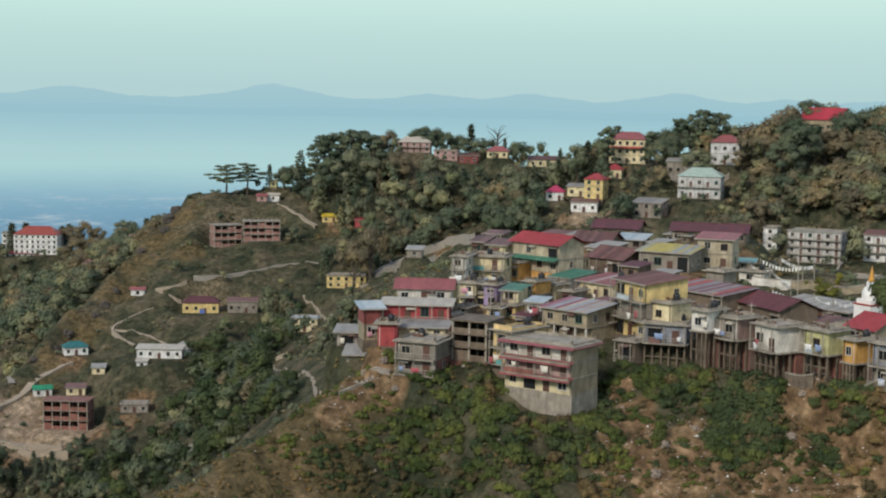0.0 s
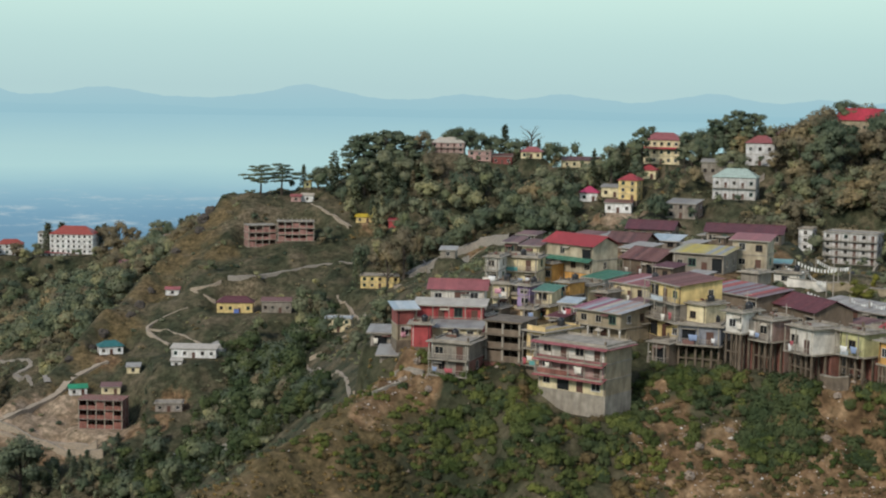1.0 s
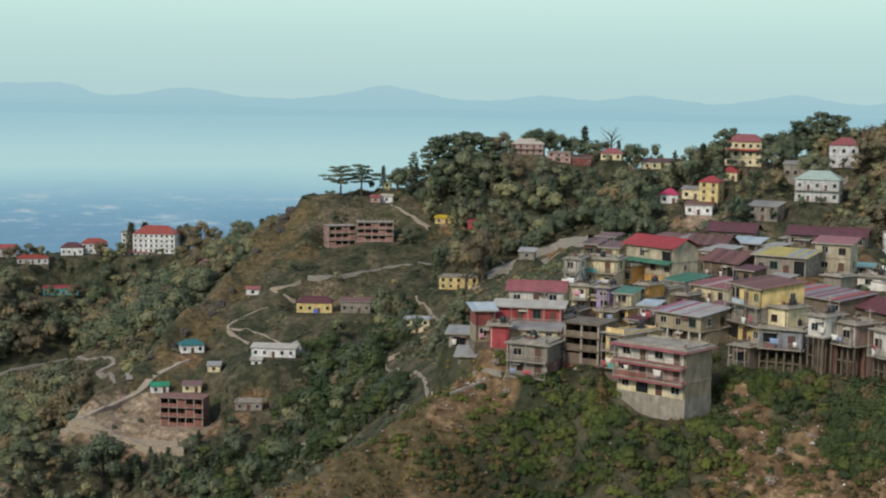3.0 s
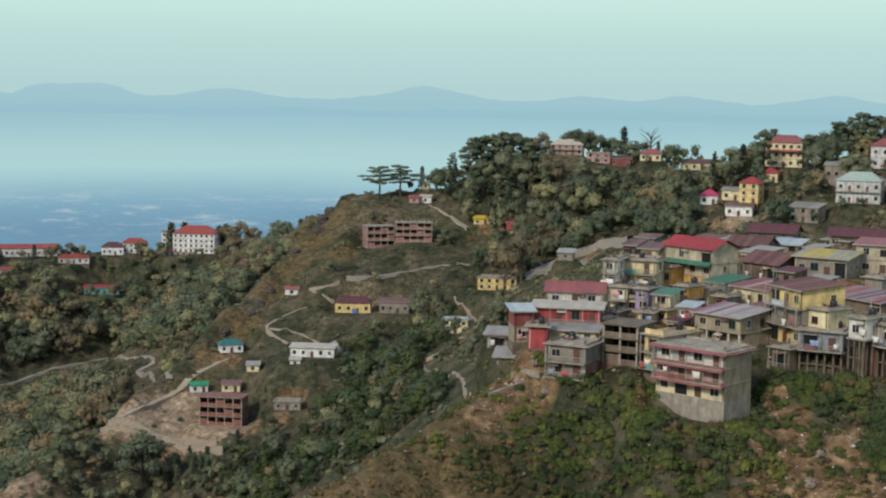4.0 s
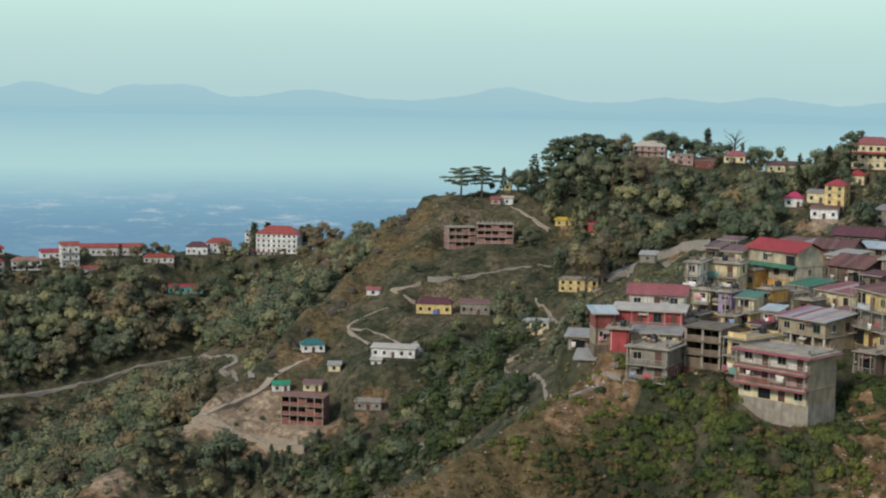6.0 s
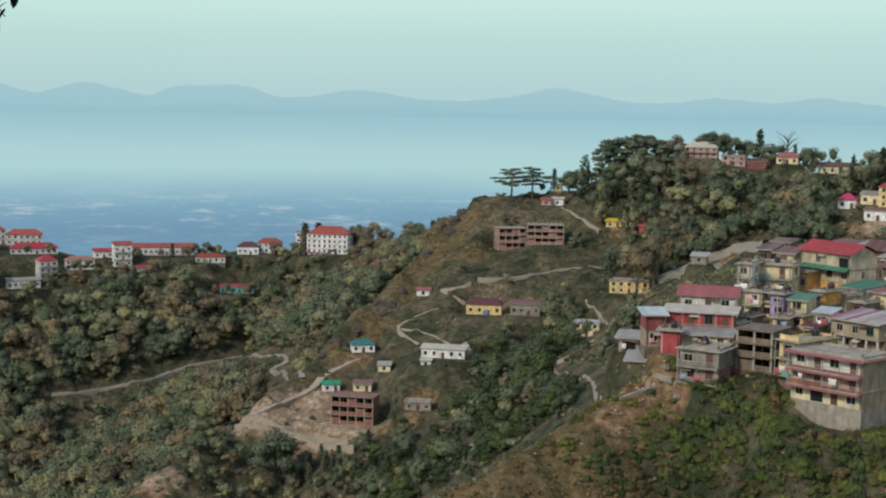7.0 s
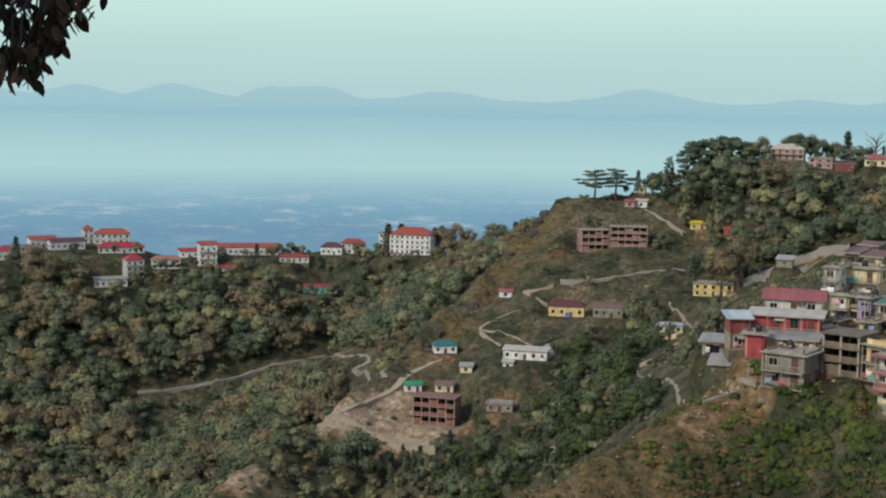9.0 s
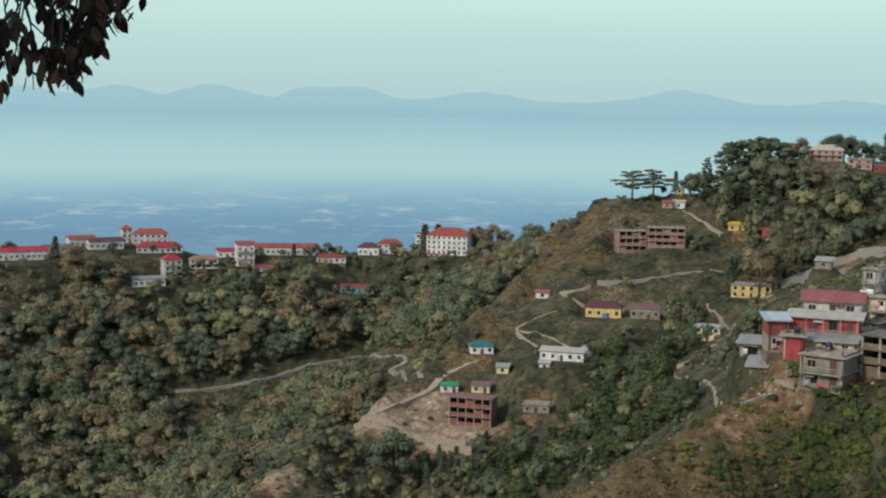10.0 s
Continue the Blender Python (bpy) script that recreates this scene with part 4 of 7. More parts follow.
POLES = [(68.6, 292.0, 11), (8.6, 267.9, 6), (46.7, 260.9, 6), (-9.1, 261.8, 6), (52.6, 256.7, 5)]
PADS.append((75.3, 265.5, -37.5, 4.0))
PADS.append((64.1, 293.1, -39.4, 3.5))
PADS.append((66.7, 284.3, -39.3, 3.5))
PADS.append((70.8, 277.1, -39.4, 3.5))

SOIL = [(-169, 532, 13), (-162, 536, 14), (-154, 538, 14), (-143, 531, 14), (-133, 526, 13), (-124, 523, 10), (-154, 547, 12), (-149, 521, 6), (-109, 539, 8), (-111, 526, 5), (-187, 483, 8), (-189, 476, 8), (-142, 579, 6), (54, 569, 8), (48, 570, 7), (58, 569, 6), (1, 602, 6), (-46, 664, 6)]
SOIL += [(-13, 242, 4), (-10, 244, 4), (-15, 239, 4), (-8, 240, 3.5), (-12, 246, 3), (-17, 234, 3), (30, 231, 4), (32, 227, 4), (34, 222, 4), (28, 224, 4), (39, 228, 4), (36, 222, 5), (56, 231, 4), (55, 230, 5), (56, 225, 5), (50, 220, 6), (43, 223, 4), (64, 222, 4), (63, 220, 5), (58, 219, 5), (29, 238, 3), (47, 223, 3), (8, 274, 9), (13, 288, 9)]
SOIL += [(19, 289, 9), (22, 272, 9), (29, 306, 10), (35, 293, 10), (31, 264, 8), (40, 268, 10), (47, 299, 10), (50, 283, 9), (54, 271, 9), (61, 263, 9), (65, 257, 8), (9, 306, 8), (17, 317, 9), (27, 337, 10), (39, 334, 12), (52, 332, 12), (61, 329, 10), (-6, 251, 6), (-4, 263, 6), (5, 259, 7)]
SOIL += [(38, 227, 3.5), (34, 224, 3.5), (31, 221, 3.5), (28, 232, 3), (26, 227, 3), (25, 222, 3), (52, 225, 4), (54, 221, 4), (59, 226, 3.5), (61, 222, 4), (49, 220, 4)]
PALE = [(-169, 532, 12), (-162, 536, 13), (-154, 538, 13), (-143, 531, 13), (-133, 526, 12), (-154, 547, 11), (-187, 483, 9), (54, 569, 9), (64, 304, 9), (72, 303, 9), (79, 303, 8), (68, 295, 8)]
STRAW = [(-32, 212, 8.0), (-28, 219, 8.0), (-24, 226, 8.0), (-19, 232, 6.9), (-14, 239, 5.8), (-26, 216, 9.2), (-20, 223, 8.0), (-35, 209, 8.0), (-123, 667, 10.4), (-130, 651, 9.6), (-137, 629, 10.4), (-142, 601, 8.8), (-148, 579, 9.6), (-151, 558, 8.0), (-115, 682, 8.0), (-46, 664, 7.2), (-110, 649, 7.2)]


# ---- ground, one sheet from the tripod's foot to the far plain ----
def build_ground():
    az = np.radians(np.concatenate([np.arange(-180, -38, 6.0), np.arange(-38, 21, 0.13), np.arange(21, 180, 6.0)]))
    r = np.concatenate([[0.02, 1.0, 6], np.linspace(15, 150, 20), np.linspace(153, 360, 150), np.linspace(363, 960, 220), np.geomspace(980, 4950, 24)])
    A, R = np.meshgrid(az, r)
    x, y = R * np.sin(A) + 0.3, R * np.cos(A) + 0.2
    z = land(x, y) + EYE
    nr, na = x.shape
    v = np.stack([x, y, z], -1).reshape(-1, 3)
    i = np.arange(nr * na).reshape(nr, na)
    j = np.roll(i, -1, 1)
    f = np.stack([i[:-1], j[:-1], j[1:], i[1:]], -1).reshape(-1, 4)[:, ::-1]
    me = bpy.data.meshes.new("ground")
    me.vertices.add(len(v))
    me.vertices.foreach_set("co", v.ravel())
    me.loops.add(f.size)
    me.loops.foreach_set("vertex_index", f.ravel())
    me.polygons.add(len(f))
    me.polygons.foreach_set("loop_start", np.arange(0, f.size, 4))
    me.polygons.foreach_set("use_smooth", np.ones(len(f), bool))
    me.materials.append(GROUND)
    me.update(calc_edges=True)
    a = me.attributes.new("bare_soil", "FLOAT", "POINT")
    s = np.zeros(len(v))
    for sx, sy, sr in SOIL:
        s = np.maximum(s, np.clip(1.25 - np.hypot(v[:, 0] - sx, v[:, 1] - sy) / sr, 0, 1))
    a.data.foreach_set("value", s)
    for name, spots, most in (("pale_dust", PALE, 1.0), ("dry_grass", STRAW, 0.6)):
        a = me.attributes.new(name, "FLOAT", "POINT")
        s = np.zeros(len(v))
        wob = 0.35 * fbm(v[:, 0], v[:, 1], 14, 3, 5)
        for sx, sy, sr in spots:
            s = np.maximum(s, np.clip(1.3 - np.hypot(v[:, 0] - sx, v[:, 1] - sy) / sr + wob, 0, most) * (np.hypot(v[:, 0] - sx, v[:, 1] - sy) < 1.6 * sr))
        a.data.foreach_set("value", s)
    return tagged(new("ground", me), "steep scrubby Himalayan hillside with dry grass and bare soil", "hillside", kind="structure")


GROUND = ground_material()
build_ground()


# ---- far distance ----
def far_band(name, radius, top, bottom, mat, label, rough=0.0, seed=0):
    az = np.radians(np.arange(-60, 45, 0.1))
    v, f = [], []
    for k, a in enumerate(az):
        u = np.degrees(a)
        h = top(u) if callable(top) else top
        v += [(radius * math.sin(a), radius * math.cos(a), EYE + bottom), (radius * math.sin(a), radius * math.cos(a), EYE + h)]
        if k:
            f.append((2 * k - 2, 2 * k, 2 * k + 1, 2 * k - 1))
    ob = mesh_ob(name, v, f, [mat])
    return tagged(ob, label, "distance", kind="structure")


PEAKS = [(-31, 30, 1.8), (-27.3, 35, 1.3), (-23.9, 43, 1.4), (-19.3, 38, 2.0), (-13.9, 29, 1.7), (-6.45, 46, 1.7), (-0.5, 20, 1.6), (3.1, 26, 1.6), (8.6, 33, 1.8), (12.5, 20, 1.5), (16, 22, 2), (22, 30, 3), (-38, 36, 3)]


def mountain_line(u):
    h = max(a * math.exp(-abs((u - c) / w) ** (5 if a == 38 else 1.7)) for c, a, w in PEAKS)
    return -38 + h + 2.2 * math.sin(u * 2.3) * math.sin(u * 0.9) + 0.9 * math.sin(u * 7.7) + 0.5 * math.sin(u * 17.3)


def foothill_line(u):
    return -62 + 4 * math.sin(u * 0.35 + 1) + 3 * math.sin(u * 0.9) + 1.0 * math.sin(u * 3.9)


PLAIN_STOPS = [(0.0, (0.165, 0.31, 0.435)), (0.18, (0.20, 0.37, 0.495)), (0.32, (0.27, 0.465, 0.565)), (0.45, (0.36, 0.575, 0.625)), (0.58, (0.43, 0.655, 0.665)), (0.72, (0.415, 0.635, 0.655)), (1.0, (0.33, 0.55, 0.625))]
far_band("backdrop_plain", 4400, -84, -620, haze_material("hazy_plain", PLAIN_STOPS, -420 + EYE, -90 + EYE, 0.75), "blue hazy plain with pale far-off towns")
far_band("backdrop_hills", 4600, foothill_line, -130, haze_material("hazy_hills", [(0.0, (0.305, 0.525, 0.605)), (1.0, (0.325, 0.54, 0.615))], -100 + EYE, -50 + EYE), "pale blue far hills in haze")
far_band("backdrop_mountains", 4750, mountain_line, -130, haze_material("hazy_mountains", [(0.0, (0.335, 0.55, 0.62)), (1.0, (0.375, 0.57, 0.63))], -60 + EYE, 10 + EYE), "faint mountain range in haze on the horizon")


# ---- vegetation ----
def foliage_material(name, dark, mid, light):
    m, n, l, b = node_material(name)
    g = n.new("ShaderNodeNewGeometry")
    near = lambda c: tuple(0.82 * m + 0.18 * v for m, v in zip(mid, c))
    c = ramp_of(n, l, g.outputs["Random Per Island"], [(0.0, near(dark)), (0.55, mid), (1.0, near(light))])
    big = ramp_of(n, l, noise_tex(n, l, 0.11, 3, g.outputs["Position"]), [(0.32, (0.58, 0.68, 0.62)), (0.5, (1, 1, 1)), (0.68, (1.34, 1.26, 1.04))])
    fine = ramp_of(n, l, noise_tex(n, l, 0.9, 4, g.outputs["Position"], 0.65), [(0.34, (0.74, 0.75, 0.75)), (0.66, (1.28, 1.26, 1.20))])
    tone = n.new("ShaderNodeAttribute")               # each plant has a tone of its own
    tone.attribute_name = "tone"
    own = ramp_of(n, l, tone.outputs["Fac"], [(0.0, (0.78, 0.82, 0.84)), (0.5, (1, 1, 1)), (1.0, (1.30, 1.22, 1.06))])
    c = mix_rgb(n, l, 1.0, mix_rgb(n, l, 1.0, c, big, "MULTIPLY"), fine, "MULTIPLY")
    l.new(mix_rgb(n, l, 1.0, c, own, "MULTIPLY"), b.inputs["Base Color"])
    b.inputs["Roughness"].default_value = 0.9
    b.inputs["Specular IOR Level"].default_value = 0.05
    tr = n.new("ShaderNodeBsdfTranslucent")          # leaves let part of the light through
    l.new(b.inputs["Base Color"].links[0].from_socket, tr.inputs["Color"])
    mx = n.new("ShaderNodeMixShader")
    mx.inputs[0].default_value = 0.32
    l.new(b.outputs[0], mx.inputs[1])
    l.new(tr.outputs[0], mx.inputs[2])
    l.new(mx.outputs[0], n["Material Output"].inputs["Surface"])
    return m


LEAF = {
    "green": foliage_material("leaves_green", (0.068, 0.088, 0.030), (0.125, 0.150, 0.054), (0.20, 0.21, 0.085)),
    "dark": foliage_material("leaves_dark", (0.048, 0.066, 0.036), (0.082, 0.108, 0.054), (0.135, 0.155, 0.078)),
    "brown": foliage_material("leaves_brown", (0.10, 0.08, 0.046), (0.175, 0.135, 0.076), (0.25, 0.19, 0.11)),
    "lime": foliage_material("leaves_lime", (0.09, 0.10, 0.03), (0.155, 0.16, 0.045), (0.22, 0.215, 0.07)),
    # next three: distance haze painted in, paler and bluer green, dark and brown
    "oak": foliage_material("leaves_green_hazed", (0.135, 0.145, 0.095), (0.235, 0.242, 0.158), (0.31, 0.30, 0.19)),
    "shade": foliage_material("leaves_dark_hazed", (0.085, 0.105, 0.072), (0.132, 0.158, 0.108), (0.195, 0.215, 0.145)),
    "russet": foliage_material("leaves_brown_hazed", (0.12, 0.105, 0.075), (0.215, 0.182, 0.124), (0.29, 0.24, 0.16)),
    "dry": foliage_material("dry_grass", (0.115, 0.092, 0.042), (0.215, 0.160, 0.080), (0.31, 0.235, 0.13)),
}
BARK = plain_material("bark", (0.085, 0.065, 0.05), 0.9, 0.4)


def merged(parts):
    """Joins (vertices with normal and tone, triangles) into one."""
    v, f, k = [], [], 0
    for pv, pf in parts:
        v.append(pv)
        f.append(pf + k)
        k += len(pv)
    return np.concatenate(v), np.concatenate(f)


def moved(form, m, at, tone=0.5):
    """A form turned and scaled by the 3 x 3 matrix m, at a spot, with a tone."""
    v, f = form
    w = np.empty_like(v)
    w[:, :3] = v[:, :3] @ m.T + at
    w[:, 3:6] = v[:, 3:6] @ np.linalg.inv(m)
    w[:, 3:6] /= np.linalg.norm(w[:, 3:6], axis=1)[:, None] + 1e-9
    w[:, 6] = tone
    return w, f


def turn_scale(a, sx, sz):
    ca, sa2 = math.cos(a), math.sin(a)
    return np.array([[sx * ca, -sx * sa2, 0], [sx * sa2, sx * ca, 0], [0, 0, sz]])


def cards(points, normals, size, rng, jitter=0.45):
    """Small leaf sprigs at points, facing roughly along normals."""
    n = len(points)
    nn = normals + rng.normal(0, jitter, (n, 3))
    nn /= np.linalg.norm(nn, axis=1)[:, None]
    a = np.cross(nn, rng.normal(0, 1, (n, 3)))
    a /= np.linalg.norm(a, axis=1)[:, None] + 1e-9
    b = np.cross(nn, a)
    s = (size * rng.uniform(0.6, 1.35, n))[:, None]
    soft = normals / (np.linalg.norm(normals, axis=1)[:, None] + 1e-9) + 0.25 * nn
    soft /= np.linalg.norm(soft, axis=1)[:, None] + 1e-9
    corners = np.stack([points - a * s * 0.5 - b * s * 0.3, points + a * s * 0.5 - b * s * 0.3, points + b * s * 0.6], 1)
    v = np.concatenate([corners.reshape(-1, 3), np.repeat(soft, 3, 0), np.full((3 * n, 1), 0.5)], 1)
    return v, np.arange(3 * n).reshape(-1, 3)


_bm = bmesh.new()
bmesh.ops.create_icosphere(_bm, subdivisions=1, radius=1)
ICO_V, ICO_F = np.array([tuple(q.co) for q in _bm.verts]), np.array([[q.index for q in g.verts] for g in _bm.faces])
_bm.free()


def lobes_cloud(lobes, count, size, rng, flat=1.0, heart=0.74, whole=0.6):
    """Leaf sprigs round the dense hearts of overlapping lobes (x, y, z, radius)."""
    vol = np.array([r * r for *_, r in lobes])
    mid = np.average(np.array([q[:3] for q in lobes]), axis=0, weights=vol)
    reach = max(np.linalg.norm(np.array(q[:3]) - mid) + q[3] for q in lobes)
    out = []
    for (x, y, z, r), k in zip(lobes, np.maximum(4, count * vol / vol.sum()).astype(int)):
        rough = ICO_V * (heart * r * rng.uniform(0.72, 1.08, len(ICO_V)))[:, None] * np.array([1, 1, flat])
        up = ICO_V + np.array([0, 0, 0.25]) + whole * 2 * (rough + np.array([x, y, z]) - mid) / reach
        out.append((np.concatenate([rough + np.array([x, y, z]), up / np.linalg.norm(up, axis=1)[:, None], np.full((len(ICO_V), 1), 0.5)], 1), ICO_F))
        d = rng.normal(0, 1, (k, 3))
        d /= np.linalg.norm(d, axis=1)[:, None]
        d[:, 2] = np.where(rng.random(k) < 0.7, np.abs(d[:, 2]), d[:, 2])
        rad = r * rng.uniform(0.66, 1.18, k)[:, None]
        p = d * rad * np.array([1, 1, flat]) + np.array([x, y, z])
        out.append(cards(p, d * np.array([1, 1, 1.3]) + whole * 2 * (p - mid) / reach, size, rng))
    return merged(out)


def tube(pts, radii, seg=6):
    v, f = [], []
    for k, (p, r) in enumerate(zip(pts, radii)):
        d = Vector(pts[min(k + 1, len(pts) - 1)]) - Vector(pts[max(k - 1, 0)])
        q = d.to_track_quat("Z", "Y")
        for i in range(seg):
            a = i * 2 * math.pi / seg
            v.append(tuple(Vector(p) + q @ Vector((r * math.cos(a), r * math.sin(a), 0))))
    for k in range(len(pts) - 1):
        for i in range(seg):
            j = (i + 1) % seg
            f.append((k * seg + i, k * seg + j, (k + 1) * seg + j, (k + 1) * seg + i))
    return v, f


def join_tubes(tubes):
    v, f = [], []
    for tv, tf in tubes:
        k = len(v)
        v += tv
        f += [tuple(i + k for i in q) for q in tf]
    return v, f


def broadleaf(seed, count=1500, size=0.045, limbs=11, round_top=0.19):
    """A unit-high broadleaf tree: trunk with limbs, and a lobed, gappy crown."""
    rng = np.random.default_rng(seed)
    tubes = [tube([(0, 0, -0.08), (0.01, 0, 0.2), (0.0, 0.02, 0.45), (0.02, 0.0, 0.7)], [0.035, 0.027, 0.02, 0.008])]
    lobes = [(0, 0, 0.80 - 0.9 * (round_top - 0.19), round_top)]
    for k in range(limbs):
        a, rr, z = k * 2.4 + rng.uniform(-0.4, 0.4), rng.uniform(0.12, 0.32), rng.uniform(0.30, 0.84)
        rr *= 1.15 - 0.6 * abs(z - 0.5)
        x, y = rr * math.cos(a), rr * math.sin(a)
        lobes.append((x, y, z, rng.uniform(0.10, 0.19) + 0.25 * (round_top - 0.19)))
        if k < 6:
            tubes.append(tube([(0.005, 0.01, z * 0.55), (x * 0.5, y * 0.5, z * 0.8), (x, y, z)], [0.016, 0.011, 0.004], 5))
    return join_tubes(tubes), lobes_cloud(lobes, count, size, rng, 0.85)


def deodar(seed, count=1300, size=0.045, spread=0.24, bare=0.34):
    """A unit-high old cedar: tall bare stem under flat shelves of foliage."""
    rng = np.random.default_rng(seed)
    tubes = [tube([(0, 0, -0.06), (0.01, 0, 0.5), (0.0, 0.01, 0.97)], [0.024, 0.017, 0.004])]
    lobes = [(0.02, 0, 0.95, 0.085), (-0.06, 0.03, 0.90, 0.10)]
    for k in range(16):
        z = bare + (0.93 - bare) * k / 15 + rng.uniform(-0.02, 0.02)
        a, rr = k * 2.4 + rng.uniform(-0.5, 0.5), spread * rng.uniform(0.45, 1.05) * (1.05 - 0.4 * (z - bare))
        x, y = rr * math.cos(a), rr * math.sin(a)
        lobes.append((x, y, z, rng.uniform(0.075, 0.13)))
        tubes.append(tube([(0, 0, z - 0.05), (x * 0.6, y * 0.6, z - 0.02), (x, y, z)], [0.009, 0.006, 0.002], 4))
    return join_tubes(tubes), lobes_cloud(lobes, count, size, rng, 0.5)


def cedar(seed, count=1300, size=0.05, spread=0.26, bare=0.25):
    """A unit-high deodar: straight trunk with flat tiers of branches, wide and ragged."""
    rng = np.random.default_rng(seed)
    tubes = [tube([(0, 0, -0.06), (0, 0, 0.5), (0.01, 0, 1.0)], [0.025, 0.017, 0.003])]
    pts, nrm = [], []
    tiers = 14
    for k in range(tiers):
        z = bare + (0.98 - bare) * k / (tiers - 1)
        r = spread * (1.0 - ((z - bare) / (1.02 - bare)) ** 1.6) * rng.uniform(0.7, 1.15) + 0.025
        for j in range(6):
            a = j * 1.05 + k * 0.7 + rng.uniform(-0.35, 0.35)
            rr = r * rng.uniform(0.55, 1.15)
            tubes.append(tube([(0, 0, z - 0.02), (rr * 0.9 * math.cos(a), rr * 0.9 * math.sin(a), z + 0.0)], [0.007, 0.002], 4))
            m = max(3, int(count / tiers / 6))
            t = rng.uniform(0.25, 1.05, m) * rr
            w = rng.normal(0, 0.045, m)
            pts.append(np.stack([t * math.cos(a) - w * math.sin(a), t * math.sin(a) + w * math.cos(a), z + rng.normal(0, 0.024, m) - 0.16 * t], 1))
            nrm.append(np.tile([0.2 * math.cos(a), 0.2 * math.sin(a), 1.0], (m, 1)))
    return join_tubes(tubes), cards(np.concatenate(pts), np.concatenate(nrm), size, rng)


def umbrella_pine(seed):
    """A unit-high wind-shaped pine with flat, wide shelves on a bare stem."""
    rng = np.random.default_rng(seed)
    tubes = [tube([(0, 0, -0.06), (0.03, 0, 0.3), (0.0, 0.02, 0.6), (0.05, 0, 0.92)], [0.03, 0.024, 0.018, 0.006])]
    lobes = []
    for z, reach, m in ((0.95, 0.20, 4), (0.83, 0.36, 6), (0.70, 0.44, 7), (0.57, 0.36, 5), (0.46, 0.24, 3)):
        for k in range(m):
            a, rr = k * 6.28 / m + z * 9 + rng.uniform(-0.3, 0.3), reach * rng.uniform(0.45, 1.0)
            x, y = rr * math.cos(a), rr * math.sin(a)
            lobes.append((x, y, z + rng.uniform(-0.025, 0.025) - 0.08 * rr, rng.uniform(0.09, 0.14)))
            tubes.append(tube([(0.02, 0, z * 0.92), (x * 0.6, y * 0.6, z * 0.97), (x, y, z - 0.08 * rr)], [0.012, 0.008, 0.003], 4))
    return join_tubes(tubes), lobes_cloud(lobes, 1500, 0.05, rng, 0.27)


def bare_tree(seed):
    """A unit-high leafless tree of forking limbs."""
    rng = np.random.default_rng(seed)
    tubes = [tube([(0, 0, -0.05), (0.01, 0, 0.4), (0, 0.02, 0.75)], [0.03, 0.02, 0.008])]
    tips = []
    for k in range(12):
        a, z = k * 2.4, 0.4 + 0.4 * k / 12
        r = rng.uniform(0.16, 0.3)
        m, e = (r * 0.5 * math.cos(a), r * 0.5 * math.sin(a), z + 0.12), (r * math.cos(a), r * math.sin(a), z + rng.uniform(0.16, 0.26))
        tubes.append(tube([(0, 0, z - 0.05), m, e], [0.012, 0.009, 0.004], 4))
        tips.append(e)
    return join_tubes(tubes), lobes_cloud([(*e, 0.07) for e in tips], 90, 0.022, rng, 1.0, 0.15)


def bush(seed, count=260, size=0.13, lumps=7):
    rng = np.random.default_rng(seed)
    lobes = [(0, 0, 0.35, 0.5)]
    for k in range(lumps):
        a, rr = k * 2.4 + rng.uniform(-0.5, 0.5), rng.uniform(0.35, 0.8)
        lobes.append((rr * math.cos(a), rr * math.sin(a), rng.uniform(0.1, 0.5), rng.uniform(0.25, 0.45)))
    return lobes_cloud(lobes, count, size, rng, 0.9)


def card_mesh(name, form, mat):
    v, f = form
    n = len(f)
    me = bpy.data.meshes.new(name)
    me.vertices.add(len(v))
    me.vertices.foreach_set("co", np.ascontiguousarray(v[:, :3], dtype=np.float32).ravel())
    me.loops.add(3 * n)
    me.loops.foreach_set("vertex_index", np.ascontiguousarray(f, dtype=np.int32).ravel())
    me.polygons.add(n)
    me.polygons.foreach_set("loop_start", np.arange(0, 3 * n, 3))
    me.polygons.foreach_set("use_smooth", np.ones(n, bool))
    me.materials.append(mat)
    me.update(calc_edges=True)
    tone = me.attributes.new("tone", "FLOAT", "POINT")
    tone.data.foreach_set("value", np.ascontiguousarray(v[:, 6], dtype=np.float32))
    me.normals_split_custom_set_from_vertices(np.ascontiguousarray(v[:, 3:6], dtype=np.float32))
    return me


FORMS = {"broad": [broadleaf(s) for s in (1, 2, 3, 4)], "cedar": [cedar(s) for s in (11, 12)] + [cedar(13, 1300, 0.05, 0.36, 0.35), cedar(14, 1300, 0.05, 0.2, 0.12)],
         "deodar": [deodar(s) for s in (61, 62, 63)], "pine": [umbrella_pine(s) for s in (21, 22)], "bare": [bare_tree(31)]}
COARSE = {"broad": [broadleaf(s, 265, 0.074, 5, 0.30) for s in (1, 2, 3, 4, 5, 6)], "cedar": [cedar(s, 260, 0.085) for s in (11, 12)] + [cedar(13, 260, 0.085, 0.34, 0.3)]}
TREE_MESH = {}


